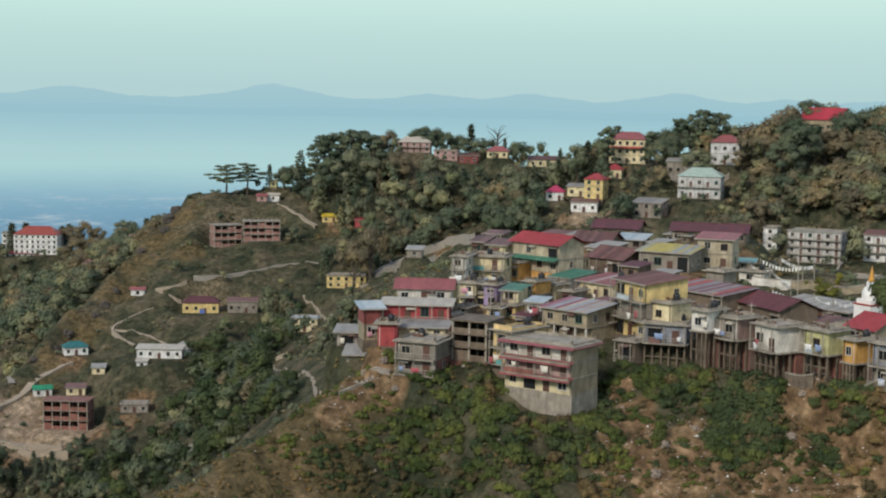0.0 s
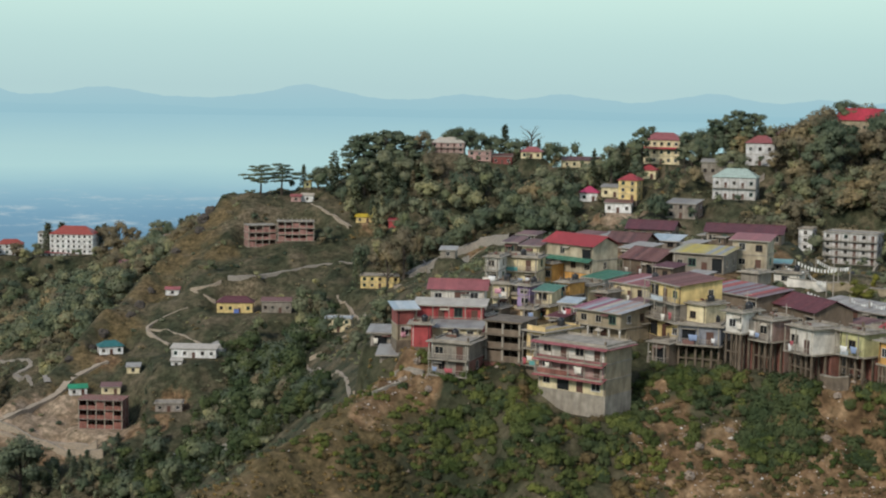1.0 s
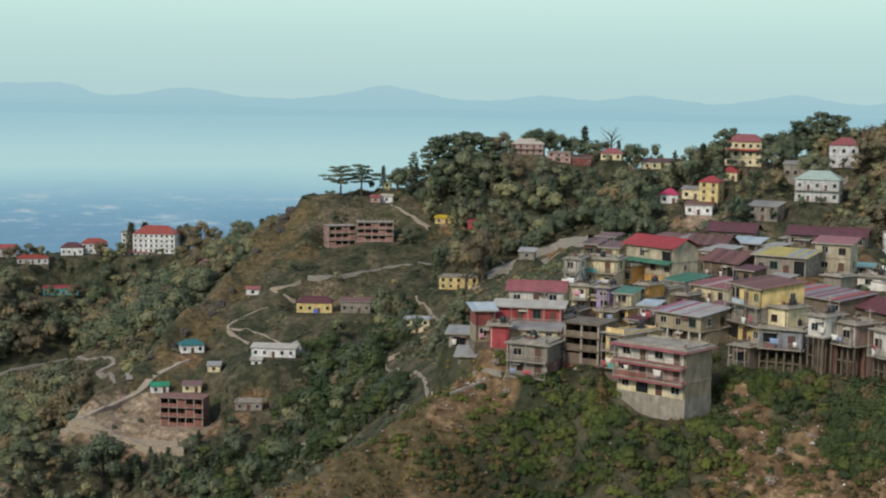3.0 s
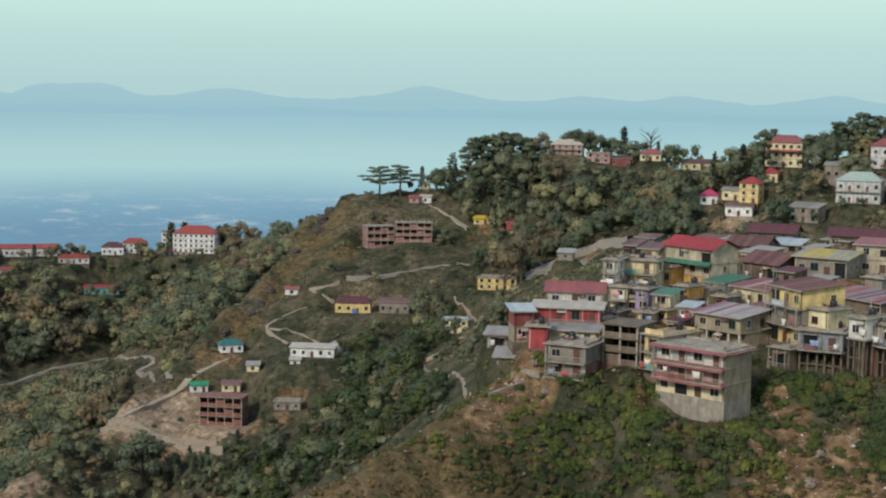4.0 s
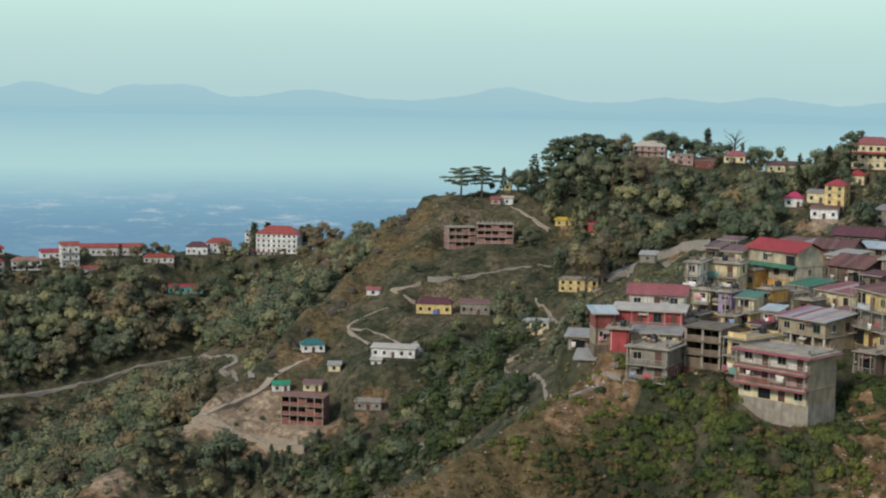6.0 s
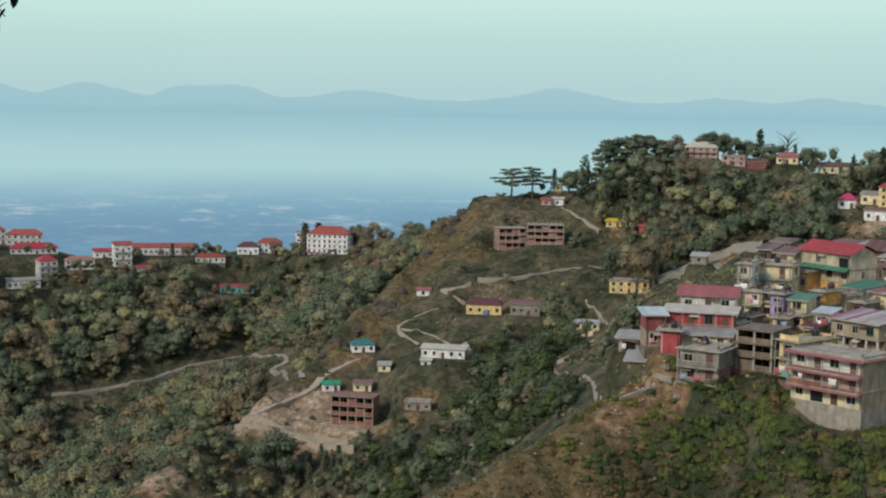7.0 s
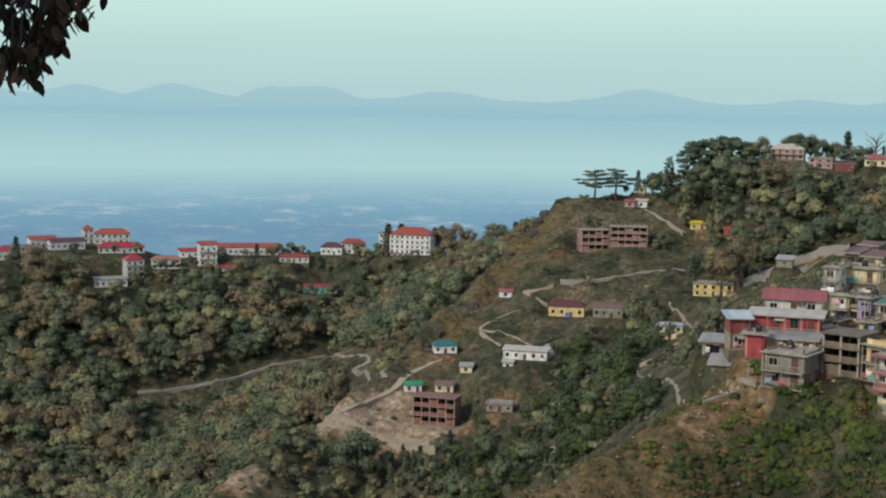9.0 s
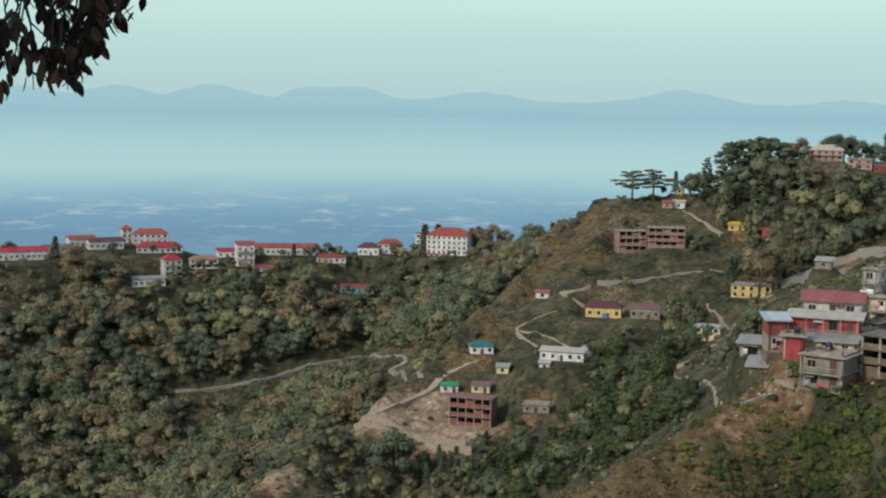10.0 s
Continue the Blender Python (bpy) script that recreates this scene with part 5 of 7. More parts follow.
def tree(form, k, colour, x, y, height, label, wide=1.0, group="", z=None):
    """A single tree with trunk and crown, rooted on the hillside."""
    key = (form, k, colour)
    if key not in TREE_MESH:
        (tv, tf), cv = FORMS[form][k]
        me = bpy.data.meshes.new("trunk")
        me.from_pydata(tv, [], tf)
        me.materials.append(BARK)
        TREE_MESH[key] = (me, card_mesh("crown", cv, LEAF[colour]))
    root = tagged(new("tree"), label, "tree", group)
    base = land_at(x, y) if z is None else z
    root.matrix_basis = pose(x, y, base + EYE, 0, 0, random.uniform(0, 360)) @ Matrix.Diagonal((height * wide, height * wide, height, 1))
    for name, me in zip(("trunk", "crown"), TREE_MESH[key]):
        new(name, me).parent = root
    return root


WOODS = []
ROADS = []


def wood(x, y, r, n, kind, h0, h1):
    WOODS.append((x, y, r, n, kind, h0, h1))


def road_path(*pts):
    """Smooth line through the given points of the plan."""
    p = np.array(pts, float)
    out = []
    for i in range(len(p) - 1):
        a, b, c, d = p[max(i - 1, 0)], p[i], p[i + 1], p[min(i + 2, len(p) - 1)]
        m = max(2, int(np.linalg.norm(c - b) / 3))
        for t in np.arange(m) / m:
            out.append(0.5 * (2 * b + (c - a) * t + (2 * a - 5 * b + 4 * c - d) * t ** 2 + (3 * b - a - 3 * c + d) * t ** 3))
    return np.array(out + [p[-1]])


def clear_of_sites(x, y, margin=0.8):
    ok = np.ones(len(x), bool)
    for px, py, _, reach in PADS:
        ok &= np.hypot(x - px, y - py) > reach + margin
    return ok


def open_view(x, y):
    """Keeps the gardens below the far houses free of tall trees."""
    ok = np.ones(len(x), bool)
    for px, py, _, reach in PADS:
        r = math.hypot(px, py)
        if r > 420:
            for back in (9, 19, 29):
                ok &= np.hypot(x - px * (1 - back / r), y - py * (1 - back / r)) > reach + 0.5
    return ok


def clear_of_roads(x, y, margin=4.5):
    ok = np.ones(len(x), bool)
    for line in ROADS:
        for a in line[::2]:
            ok &= np.hypot(x - a[0], y - a[1]) > margin
            r = math.hypot(a[0], a[1])
            if margin > 4:
                for back in (8, 15, 23, 31) if margin > 4.5 else (8, 15):
                    ok &= np.hypot(x - a[0] * (1 - back / r), y - a[1] * (1 - back / r)) > margin
    return ok


ROAD = plain_material("dusty_asphalt", (0.30, 0.265, 0.22), 0.9, 0.35)
TRACK = plain_material("trodden_dust", (0.35, 0.285, 0.21), 0.95, 0.35)
STONE = plain_material("rough_stone", (0.30, 0.26, 0.215), 0.9, 0.45)


def covers_road(x, y, top, half):
    """Whether growth of that top and half width would stand before the valley road, which lies open to the lookout."""
    r = math.hypot(x, y)
    for a, az, rr, el in VALLEY_ROAD:
        if r < rr - 2 and abs(math.atan2(x, y) - az) * r < half + 0.5 and top / r > el:
            return True
    return False


def below_hill_road(x, y):
    """The open slope under the road to the bazaar, where no tall trees grow."""
    out = np.zeros(len(x), bool)
    for a in ROADS[0][::2]:
        r = math.hypot(a[0], a[1])
        for back in range(6, 240, 7):
            out |= np.hypot(x - a[0] * (1 - back / r), y - a[1] * (1 - back / r)) < 4.8
    return out


def path(width, mat, name, *pts):
    """A road or footpath bedded on the slope, with a raised outer edge of stone."""
    line = road_path(*pts)
    ROADS.append(line)
    d = np.gradient(line, axis=0)
    d /= np.linalg.norm(d, axis=1)[:, None] + 1e-9
    side = np.stack([-d[:, 1], d[:, 0]], 1)
    zc = land(line[:, 0], line[:, 1]) + EYE
    pad = np.concatenate([[zc[0]] * 3, zc, [zc[-1]] * 3])
    zc = np.maximum(np.convolve(pad, np.ones(7) / 7, "valid"), zc - 0.1)
    v, f = [], []
    for k, (c, s) in enumerate(zip(line, side)):
        for u in (-0.5, 0.5):
            q = c + s * u * width
            zg = land_at(q[0], q[1]) + EYE
            z = zc[k] + (2.0 if width > 5 else 0.18)
            v += [(q[0], q[1], z), (q[0], q[1], min(zg, z) - 1.0)]
        if k:
            a = 4 * (k - 1)
            f += [(a, a + 2, a + 6, a + 4), (a + 1, a, a + 4, a + 5), (a + 2, a + 3, a + 7, a + 6)]
    me = mesh_ob(name, v, f, [mat])
    return tagged(me, "dusty pale hill road along the slope" if name == "road" else "narrow trodden footpath on the hillside", name, kind="structure")


def low_wall(x0, y0, x1, y1, height, mat, label, thick=0.5):
    """A free-standing or retaining wall that follows the ground, with a coping."""
    root = tagged(new("retaining_wall"), label, "wall", kind="structure")
    n = max(2, int(math.hypot(x1 - x0, y1 - y0) / 3))
    d = Vector((x1 - x0, y1 - y0)).normalized()
    s = Vector((-d.y, d.x)) * thick / 2
    for name, lo, hi, grow, m in (("wall_body", -1.5, height, 1.0, mat), ("coping", height, height + 0.18, 1.4, CONCRETE)):
        v, f = [], []
        for k in range(n + 1):
            x, y = x0 + (x1 - x0) * k / n, y0 + (y1 - y0) * k / n
            z = land_at(x, y) + EYE
            for sg in (-grow, grow):
                v += [(x + s.x * sg, y + s.y * sg, z + lo), (x + s.x * sg, y + s.y * sg, z + hi)]
            if k:
                a = 4 * (k - 1)
                f += [(a, a + 4, a + 5, a + 1), (a + 1, a + 5, a + 7, a + 3), (a + 3, a + 7, a + 6, a + 2)]
        e = 4 * n
        f += [(0, 1, 3, 2), (e, e + 2, e + 3, e + 1)]
        mesh_ob(name, v, f, [m], root)
    return root


def rock(x, y, size, mat, label, seed, flat=0.7):
    """A craggy outcrop half buried in the slope."""
    bm = bmesh.new()
    bmesh.ops.create_icosphere(bm, subdivisions=3, radius=1)
    for v in bm.verts:
        p = v.co * 1.7 + Vector((seed * 3.1, 0, 0))
        k = 1 + 0.38 * noise.noise(p) + 0.22 * noise.noise(p * 2.7) + 0.10 * noise.noise(p * 6)
        v.co = Vector((v.co.x * k, v.co.y * k, v.co.z * k * flat))
    me = bpy.data.meshes.new("rock_outcrop")
    bm.to_mesh(me)
    bm.free()
    me.materials.append(mat)
    ob = tagged(new("rock_outcrop", me), label, "rock")
    ob.matrix_basis = pose(x, y, land_at(x, y) + EYE, 0, 0, seed * 77) @ Matrix.Diagonal((size, size * 0.8, size, 1))
    return ob
wood(-52, 698, 17, 16, "cedar", 9, 17)
wood(-38, 699, 18, 18, "cedar", 9, 17)
wood(-22, 694, 20, 20, "mixed", 9, 17)
wood(-7, 686, 20, 16, "cedar", 9, 17)
wood(11, 696, 20, 14, "mixed", 9, 17)
wood(29, 683, 18, 12, "mixed", 9, 17)
wood(-44, 679, 16, 8, "cedar", 9, 17)
wood(-16, 672, 20, 9, "mixed", 9, 17)
wood(9, 660, 22, 14, "dark", 9, 17)
wood(28, 663, 20, 14, "dark", 9, 17)
wood(40, 615, 20, 14, "mixed", 9, 17)
wood(-75, 638, 26, 14, "mixed", 4, 9)
wood(-54, 648, 28, 22, "mixed", 4, 9)
wood(-32, 637, 28, 26, "mixed", 5, 11)
wood(-21, 656, 22, 20, "brown", 6, 11)
wood(-56, 664, 18, 6, "mixed", 4, 8)
wood(-64, 609, 25, 22, "dark", 5, 10)
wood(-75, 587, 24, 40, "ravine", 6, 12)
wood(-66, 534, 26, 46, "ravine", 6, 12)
wood(-71, 495, 24, 36, "mixed", 5, 10)
wood(-93, 548, 20, 18, "mixed", 4, 9)
wood(-41, 418, 20, 26, "mixed", 4, 9)
wood(-29, 399, 20, 20, "mixed", 4, 8)
wood(-105, 546, 18, 14, "mixed", 4, 8)
wood(-93, 576, 12, 7, "mixed", 5, 9)
wood(-31, 485, 20, 16, "mixed", 4, 8)
wood(-23, 606, 22, 20, "mixed", 4, 9)
wood(-4, 420, 24, 22, "dark", 4, 9)
wood(-103, 624, 10, 4, "dark", 5, 8)
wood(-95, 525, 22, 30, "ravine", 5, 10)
wood(-102, 490, 16, 20, "cedar", 5, 8)
wood(-119, 492, 12, 14, "cedar", 5, 9)
wood(-134, 494, 16, 22, "mixed", 4, 7)
wood(-145, 504, 14, 12, "cedar", 5, 8)
wood(-124, 484, 18, 26, "mixed", 4, 8)
wood(-97, 460, 20, 30, "mixed", 4, 8)
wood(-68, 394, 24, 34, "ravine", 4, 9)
wood(-161, 507, 22, 30, "mixed", 5, 10)
wood(-175, 492, 20, 24, "mixed", 4, 9)
wood(72, 582, 14, 12, "mixed", 4, 9)
wood(86, 588, 12, 10, "dark", 5, 10)
wood(80, 576, 14, 12, "dark", 4, 8)
wood(46, 574, 22, 18, "mixed", 4, 8)
wood(25, 581, 24, 22, "mixed", 4, 9)
wood(94, 554, 22, 26, "brown", 4, 9)
wood(113, 559, 24, 34, "brown", 5, 10)
wood(128, 560, 24, 36, "mixed", 6, 11)
wood(143, 556, 26, 44, "brown", 6, 12)
wood(159, 560, 26, 44, "brown", 6, 12)
wood(163, 584, 22, 26, "brown", 8, 13)
wood(170, 563, 30, 40, "brown", 7, 13)
wood(127, 578, 13, 10, "dark", 10, 16)
wood(135, 587, 12, 9, "brown", 11, 17)
wood(121, 578, 12, 9, "brown", 9, 14)
wood(113, 569, 16, 12, "mixed", 5, 9)
wood(84, 562, 18, 14, "mixed", 4, 8)
wood(135, 546, 22, 22, "brown", 4, 8)
wood(151, 539, 20, 18, "brown", 4, 8)
wood(107, 523, 12, 10, "brown", 4, 7)
wood(152, 576, 16, 10, "brown", 9, 14)
wood(-1, 612, 16, 10, "mixed", 3, 6)
wood(117, 527, 14, 6, "dark", 5, 9)
wood(143, 508, 10, 5, "mixed", 5, 8)
wood(77, 304, 5, 3, "lime", 3, 4.5)
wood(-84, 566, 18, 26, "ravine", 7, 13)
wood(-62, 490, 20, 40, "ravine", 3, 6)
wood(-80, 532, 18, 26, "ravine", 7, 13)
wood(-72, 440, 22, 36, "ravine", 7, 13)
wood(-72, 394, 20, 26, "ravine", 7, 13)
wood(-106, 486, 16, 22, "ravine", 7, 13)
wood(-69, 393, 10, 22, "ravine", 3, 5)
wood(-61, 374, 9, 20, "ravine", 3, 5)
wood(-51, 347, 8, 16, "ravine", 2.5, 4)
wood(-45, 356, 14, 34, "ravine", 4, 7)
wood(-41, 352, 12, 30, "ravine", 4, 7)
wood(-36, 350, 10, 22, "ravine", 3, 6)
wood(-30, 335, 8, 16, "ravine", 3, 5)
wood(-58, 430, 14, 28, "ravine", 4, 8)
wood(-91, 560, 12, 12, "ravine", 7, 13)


path(6.0, ROAD, "road", (-28, 604), (-19, 607), (-10, 606), (-1.4, 607), (6.2, 602), (15, 586))
path(1.4, TRACK, "path", (-32, 590), (-15, 594), (2, 592))
path(1.5, ROAD, "road", (-102.7, 623.6), (-94.6, 624.9), (-84.6, 630.3), (-77.8, 633.2), (-67.6, 638.4), (-52.2, 639.9))
path(1.1, TRACK, "path", (-117.2, 619.0), (-110.5, 614.1), (-106.4, 614.9))
path(1.1, TRACK, "path", (-117.2, 619.0), (-111.3, 618.1), (-105.2, 621.2))
path(1.1, TRACK, "path", (-116.2, 607.0), (-126.0, 603.0), (-130.7, 597.9), (-127.6, 592.4), (-118.2, 580.1))
path(1.1, TRACK, "path", (-130.7, 597.9), (-121.7, 593.7), (-113.5, 587.1), (-108.6, 581.9), (-103.5, 578.8))
path(2.4, ROAD, "road", (-330.6, 701.6), (-321.8, 706.4), (-309.8, 718.1), (-299.3, 722.9), (-290.1, 731.2), (-281.5, 741.6), (-271.0, 747.2), (-261.6, 756.2), (-251.8, 764.9))
path(2.4, ROAD, "road", (-244.5, 757.0), (-223.0, 704.0), (-215.2, 697.2), (-203.3, 672.1), (-197.4, 664.4), (-195.6, 658.3), (-199.3, 654.7), (-200.8, 652.9), (-197.3, 648.5), (-190.2, 642.2), (-160.3, 560.7))
path(3, TRACK, "road", (-142.3, 578.8), (-147.7, 573.3), (-152.5, 565.8), (-155.6, 556.7), (-161.0, 548.9), (-166.1, 536.9), (-172.7, 530.6))
path(3, TRACK, "road", (-176.6, 529.3), (-161.2, 527.9), (-144.0, 526.7), (-131.8, 519.6))
path(3, ROAD, "road", (-101.2, 510.1), (-76.6, 437.3), (-55.6, 396.1))
path(1.5, TRACK, "path", (-56.9, 520.5), (-53.9, 519.1), (-49.0, 517.2), (-43.8, 504.3), (-40.0, 502.0))
path(0.8, TRACK, "path", (-57.5, 518.1), (-50.6, 464.1), (-41.5, 416.4), (-31.1, 358.2), (-18.9, 243.7))
path(1.2, TRACK, "path", (-56.0, 611.7), (-54.0, 606.5), (-49.7, 600.4), (-40.5, 551.3), (-27.7, 463.9))
path(1.6, TRACK, "path", (-74.6, 683.9), (-63.8, 673.0), (-55.3, 661.7))


BLUE = plain_material("blue_paint", (0.14, 0.22, 0.55), 0.7)
CRAG = plain_material("dark_crag", (0.075, 0.062, 0.05), 0.95, 0.5)
PALE_ROCK = plain_material("pale_rock", (0.27, 0.215, 0.165), 0.95, 0.5)
low_wall(-174.3, 530.1, -159.3, 528.5, 2.2, TRACK, "tan retaining wall below the building site", 0.5)
low_wall(-159.3, 528.5, -130.9, 517.7, 2.4, TRACK, "tan retaining wall below the building site", 0.5)
low_wall(-133.2, 510.9, -126.5, 508.5, 3.0, TRACK, "tan stone wall below the building site", 0.5)
low_wall(-97.1, 604.2, -89.7, 607.4, 1.6, BLUE, "bright blue painted garden wall", 0.5)
low_wall(62.1, 303.7, 69.7, 302.1, 1.6, WALLS["white"], "whitewashed garden wall", 0.5)
low_wall(69.7, 302.1, 83.9, 300.5, 1.5, WALLS["plaster_beige"], "beige garden wall near the shrine", 0.5)
low_wall(98.0, 455.6, 135.1, 512.5, 1.5, STONE, "stone wall below the apartment block", 0.5)
low_wall(84.8, 579.8, 108.5, 579.9, 2, STONE, "stone retaining wall of the hill road", 0.5)
low_wall(102.7, 591.2, 115.5, 592.9, 3, WALLS["white_grey"], "pale retaining wall below the whitish house", 0.5)
low_wall(-21.4, 611.6, -2.7, 522.0, 1.8, STONE, "stone parapet of the hill road", 0.5)
low_wall(-13.0, 246.7, -8.2, 241.9, 0.5, STONE, "low stone field wall on the spur", 0.3)
low_wall(-16.2, 238.5, -11.8, 240.7, 0.4, STONE, "low stone field wall on the spur", 0.3)
low_wall(63.0, 223.3, 67.4, 220.9, 1.6, RAW, "rough stone retaining wall beside a lane", 0.5)
low_wall(53.4, 233.0, 57.1, 230.0, 1.5, RAW, "rough stone retaining wall below the houses", 0.5)
rock(-123.6, 684.9, 3.5, CRAG, "dark weathered crag on the spur", 1, 0.8)
rock(-121.6, 691.4, 3, CRAG, "dark weathered crag on the spur", 2, 0.8)
rock(-124.1, 676.7, 2.6, CRAG, "dark weathered crag on the spur", 3, 0.8)
rock(-137.8, 616.8, 2.5, CRAG, "dark weathered crag on the spur", 4, 0.8)
rock(-139.5, 608.2, 2, CRAG, "dark weathered crag on the spur", 5, 0.8)
rock(-136.5, 631.4, 2, CRAG, "dark weathered crag on the spur", 6, 0.8)
rock(-147.9, 595.9, 2.2, CRAG, "dark weathered crag on the spur", 7, 0.8)
rock(-150.7, 589.0, 1.8, CRAG, "dark weathered crag on the spur", 8, 0.8)
rock(-131.7, 661.0, 2, CRAG, "dark weathered crag on the spur", 9, 0.8)
rock(-156.4, 577.2, 2, CRAG, "dark weathered crag on the spur", 10, 0.8)
rock(-249.0, 604.8, 5, PALE_ROCK, "pale eroded rock face on the lower spur", 11, 0.8)
rock(-252.7, 601.0, 4.5, PALE_ROCK, "pale eroded rock face on the lower spur", 12, 0.8)
rock(-248.2, 609.4, 3.5, PALE_ROCK, "pale eroded rock face on the lower spur", 13, 0.8)
rock(-254.5, 596.0, 4, PALE_ROCK, "pale eroded rock face on the lower spur", 14, 0.8)
rock(34.0, 226.5, 0.9, PALE_ROCK, "pale boulder on the slope below the town", 15, 0.7)
rock(39.1, 229.7, 0.7, PALE_ROCK, "pale boulder on the slope below the town", 16, 0.7)
rock(32.2, 222.7, 1.0, PALE_ROCK, "pale boulder on the slope below the town", 17, 0.7)
rock(55.5, 230.4, 0.7, PALE_ROCK, "pale boulder on the slope below the town", 18, 0.7)
rock(53.0, 225.9, 0.9, PALE_ROCK, "pale boulder on the slope below the town", 19, 0.7)
rock(-9.3, 244.8, 0.8, PALE_ROCK, "pale boulder on the slope below the town", 20, 0.7)
rock(-11.5, 242.7, 0.7, PALE_ROCK, "pale boulder on the slope below the town", 21, 0.7)
rock(-7.2, 238.9, 0.8, PALE_ROCK, "pale boulder on the slope below the town", 22, 0.7)


VALLEY_ROAD = [(a, math.atan2(a[0], a[1]), math.hypot(*a), land_at(*a) / math.hypot(*a)) for line in ROADS[7:9] for a in line]


def plant_woods():
    """Joined woodland: all that nobody could count."""
    rng = np.random.default_rng(5)
    bins = {"oak": [], "shade": [], "russet": [], "lime": [], "dark": []}
    # ravine trees take the darkest leaves: valley shade painted into their colour
    tone = {"green": "oak", "dark": "shade", "brown": "russet", "lime": "lime", "shaded": "dark"}

    def grow(x, y, z, h, form, colour, slim=1.0):
        f = COARSE[form][rng.integers(len(COARSE[form]))]
        w = h * rng.uniform(0.80, 1.12) * slim
        bins[tone[colour]].append(moved(f[1], turn_scale(rng.uniform(0, 6.28), w, h), np.array([x, y, z + EYE]), rng.random()))

    mixes = {"mixed": [("broad", "green")] * 4 + [("broad", "brown")] * 2 + [("broad", "dark"), ("cedar", "dark")], "dark": [("broad", "dark")] * 4 + [("broad", "green")] * 2 + [("cedar", "dark")],
             "cedar": [("cedar", "dark")] * 6 + [("broad", "dark")], "brown": [("broad", "brown")] * 4 + [("broad", "green")] * 2, "lime": [("broad", "lime")], "ravine": [("broad", "shaded")] * 4 + [("broad", "dark")] * 2 + [("cedar", "shaded")]}
    for cx, cy, r, n, kind, h0, h1 in WOODS:
        a, d = rng.uniform(0, 6.28, n), r * np.sqrt(rng.random(n))
        x, y = cx + d * np.cos(a), cy + d * np.sin(a)
        ok = clear_of_sites(x, y) & clear_of_roads(x, y, 4.2) & open_view(x, y) & ~below_hill_road(x, y)
        x, y = x[ok], y[ok]
        z = land(x, y)
        for i in range(len(x)):
            near = min(np.hypot(x[i] - px, y[i] - py) - reach for px, py, _, reach in PADS)
            h = rng.uniform(h0, h1) * (0.55 if near < 8 and kind != "cedar" else 1)
            grow(x[i], y[i], z[i] - 0.2, h, *mixes[kind][rng.integers(len(mixes[kind]))])
    # the forested face of the school ridge
    n = 4300
    az, rr = np.radians(rng.uniform(-33, -9, n)), rng.uniform(610, 935, n)
    x, y = rr * np.sin(az), rr * np.cos(az)
    ok = (ridge_of(x, y) >= 6) & clear_of_sites(x, y, 1.0) & clear_of_roads(x, y, 3.5)
    ok &= (bare_land(x * 1.04, y * 1.04) > bare_land(x, y) - 7) & (fbm(x, y, 75, 3, 12) < 0.75)
    x, y = x[ok], y[ok]
    low = ~open_view(x, y) | ~clear_of_roads(x, y, 4.8)
    z = land(x, y)
    top = bare_land(x, y)
    pick = fbm(x, y, 60, 2, 3)
    for i in range(len(x)):
        near = min(np.hypot(x[i] - px, y[i] - py + 8) - reach for px, py, _, reach in PADS)
        h = rng.uniform(9, 18) * (0.5 if low[i] else 0.75 if near < 12 else 1) * (0.75 if top[i] > -106 else 1)
        k = pick[i] + rng.normal(0, 0.3)
        if covers_road(x[i], y[i], z[i] + h * 0.95, h * 0.35):
            h *= 0.35
            if covers_road(x[i], y[i], z[i] + h * 0.95, h * 0.35):
                continue
        grow(x[i], y[i], z[i] - 0.2, h, "broad", "brown" if k > 0.32 else "dark" if k < -0.3 else "green")
    # woods over the crest and the hill above the bazaar
    n = 3400
    az, rr = np.radians(rng.uniform(-7, 18, n)), rng.uniform(455, 725, n)
    x, y = rr * np.sin(az), rr * np.cos(az)
    part = ridge_of(x, y)
    keep = np.where(part == 4, np.where(x > -72, 0.62, 0.1), np.where(part == 5, 0.55, 0.0))
    ok = (rng.random(n) < keep) & clear_of_sites(x, y, 0.8) & clear_of_roads(x, y, 4.6) & ~below_hill_road(x, y)
    x, y = x[ok], y[ok]
    low, z, pick, part_of = ~open_view(x, y), land(x, y), fbm(x, y, 50, 2, 6), part[ok]
    for i in range(len(x)):
        k = pick[i] + rng.normal(0, 0.35) + (0.45 if x[i] > 95 else -0.3)
        h = rng.uniform(6, 14) * ((0.42 if part_of[i] == 4 else 0.36) if low[i] else 1)
        grow(x[i], y[i], z[i] - 0.2, h, "cedar" if rng.random() < (0.25 if part_of[i] == 4 else 0.05) else "broad", "brown" if k > 0.4 else "dark" if k < 0.0 else "green", 0.72 if part_of[i] == 4 else 0.95)
    for k, parts in bins.items():
        if parts:
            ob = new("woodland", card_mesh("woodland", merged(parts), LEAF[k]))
            tagged(ob, {"oak": "olive-green broadleaf woodland on the hillsides", "shade": "dark green oak and cedar woodland on the hillsides",
                        "russet": "brownish autumn woodland on the hillsides", "lime": "yellow-green shrubs by the garden", "dark": "dense ravine woodland with shade painted into its dark leaves"}[k], "woodland", kind="stuff")


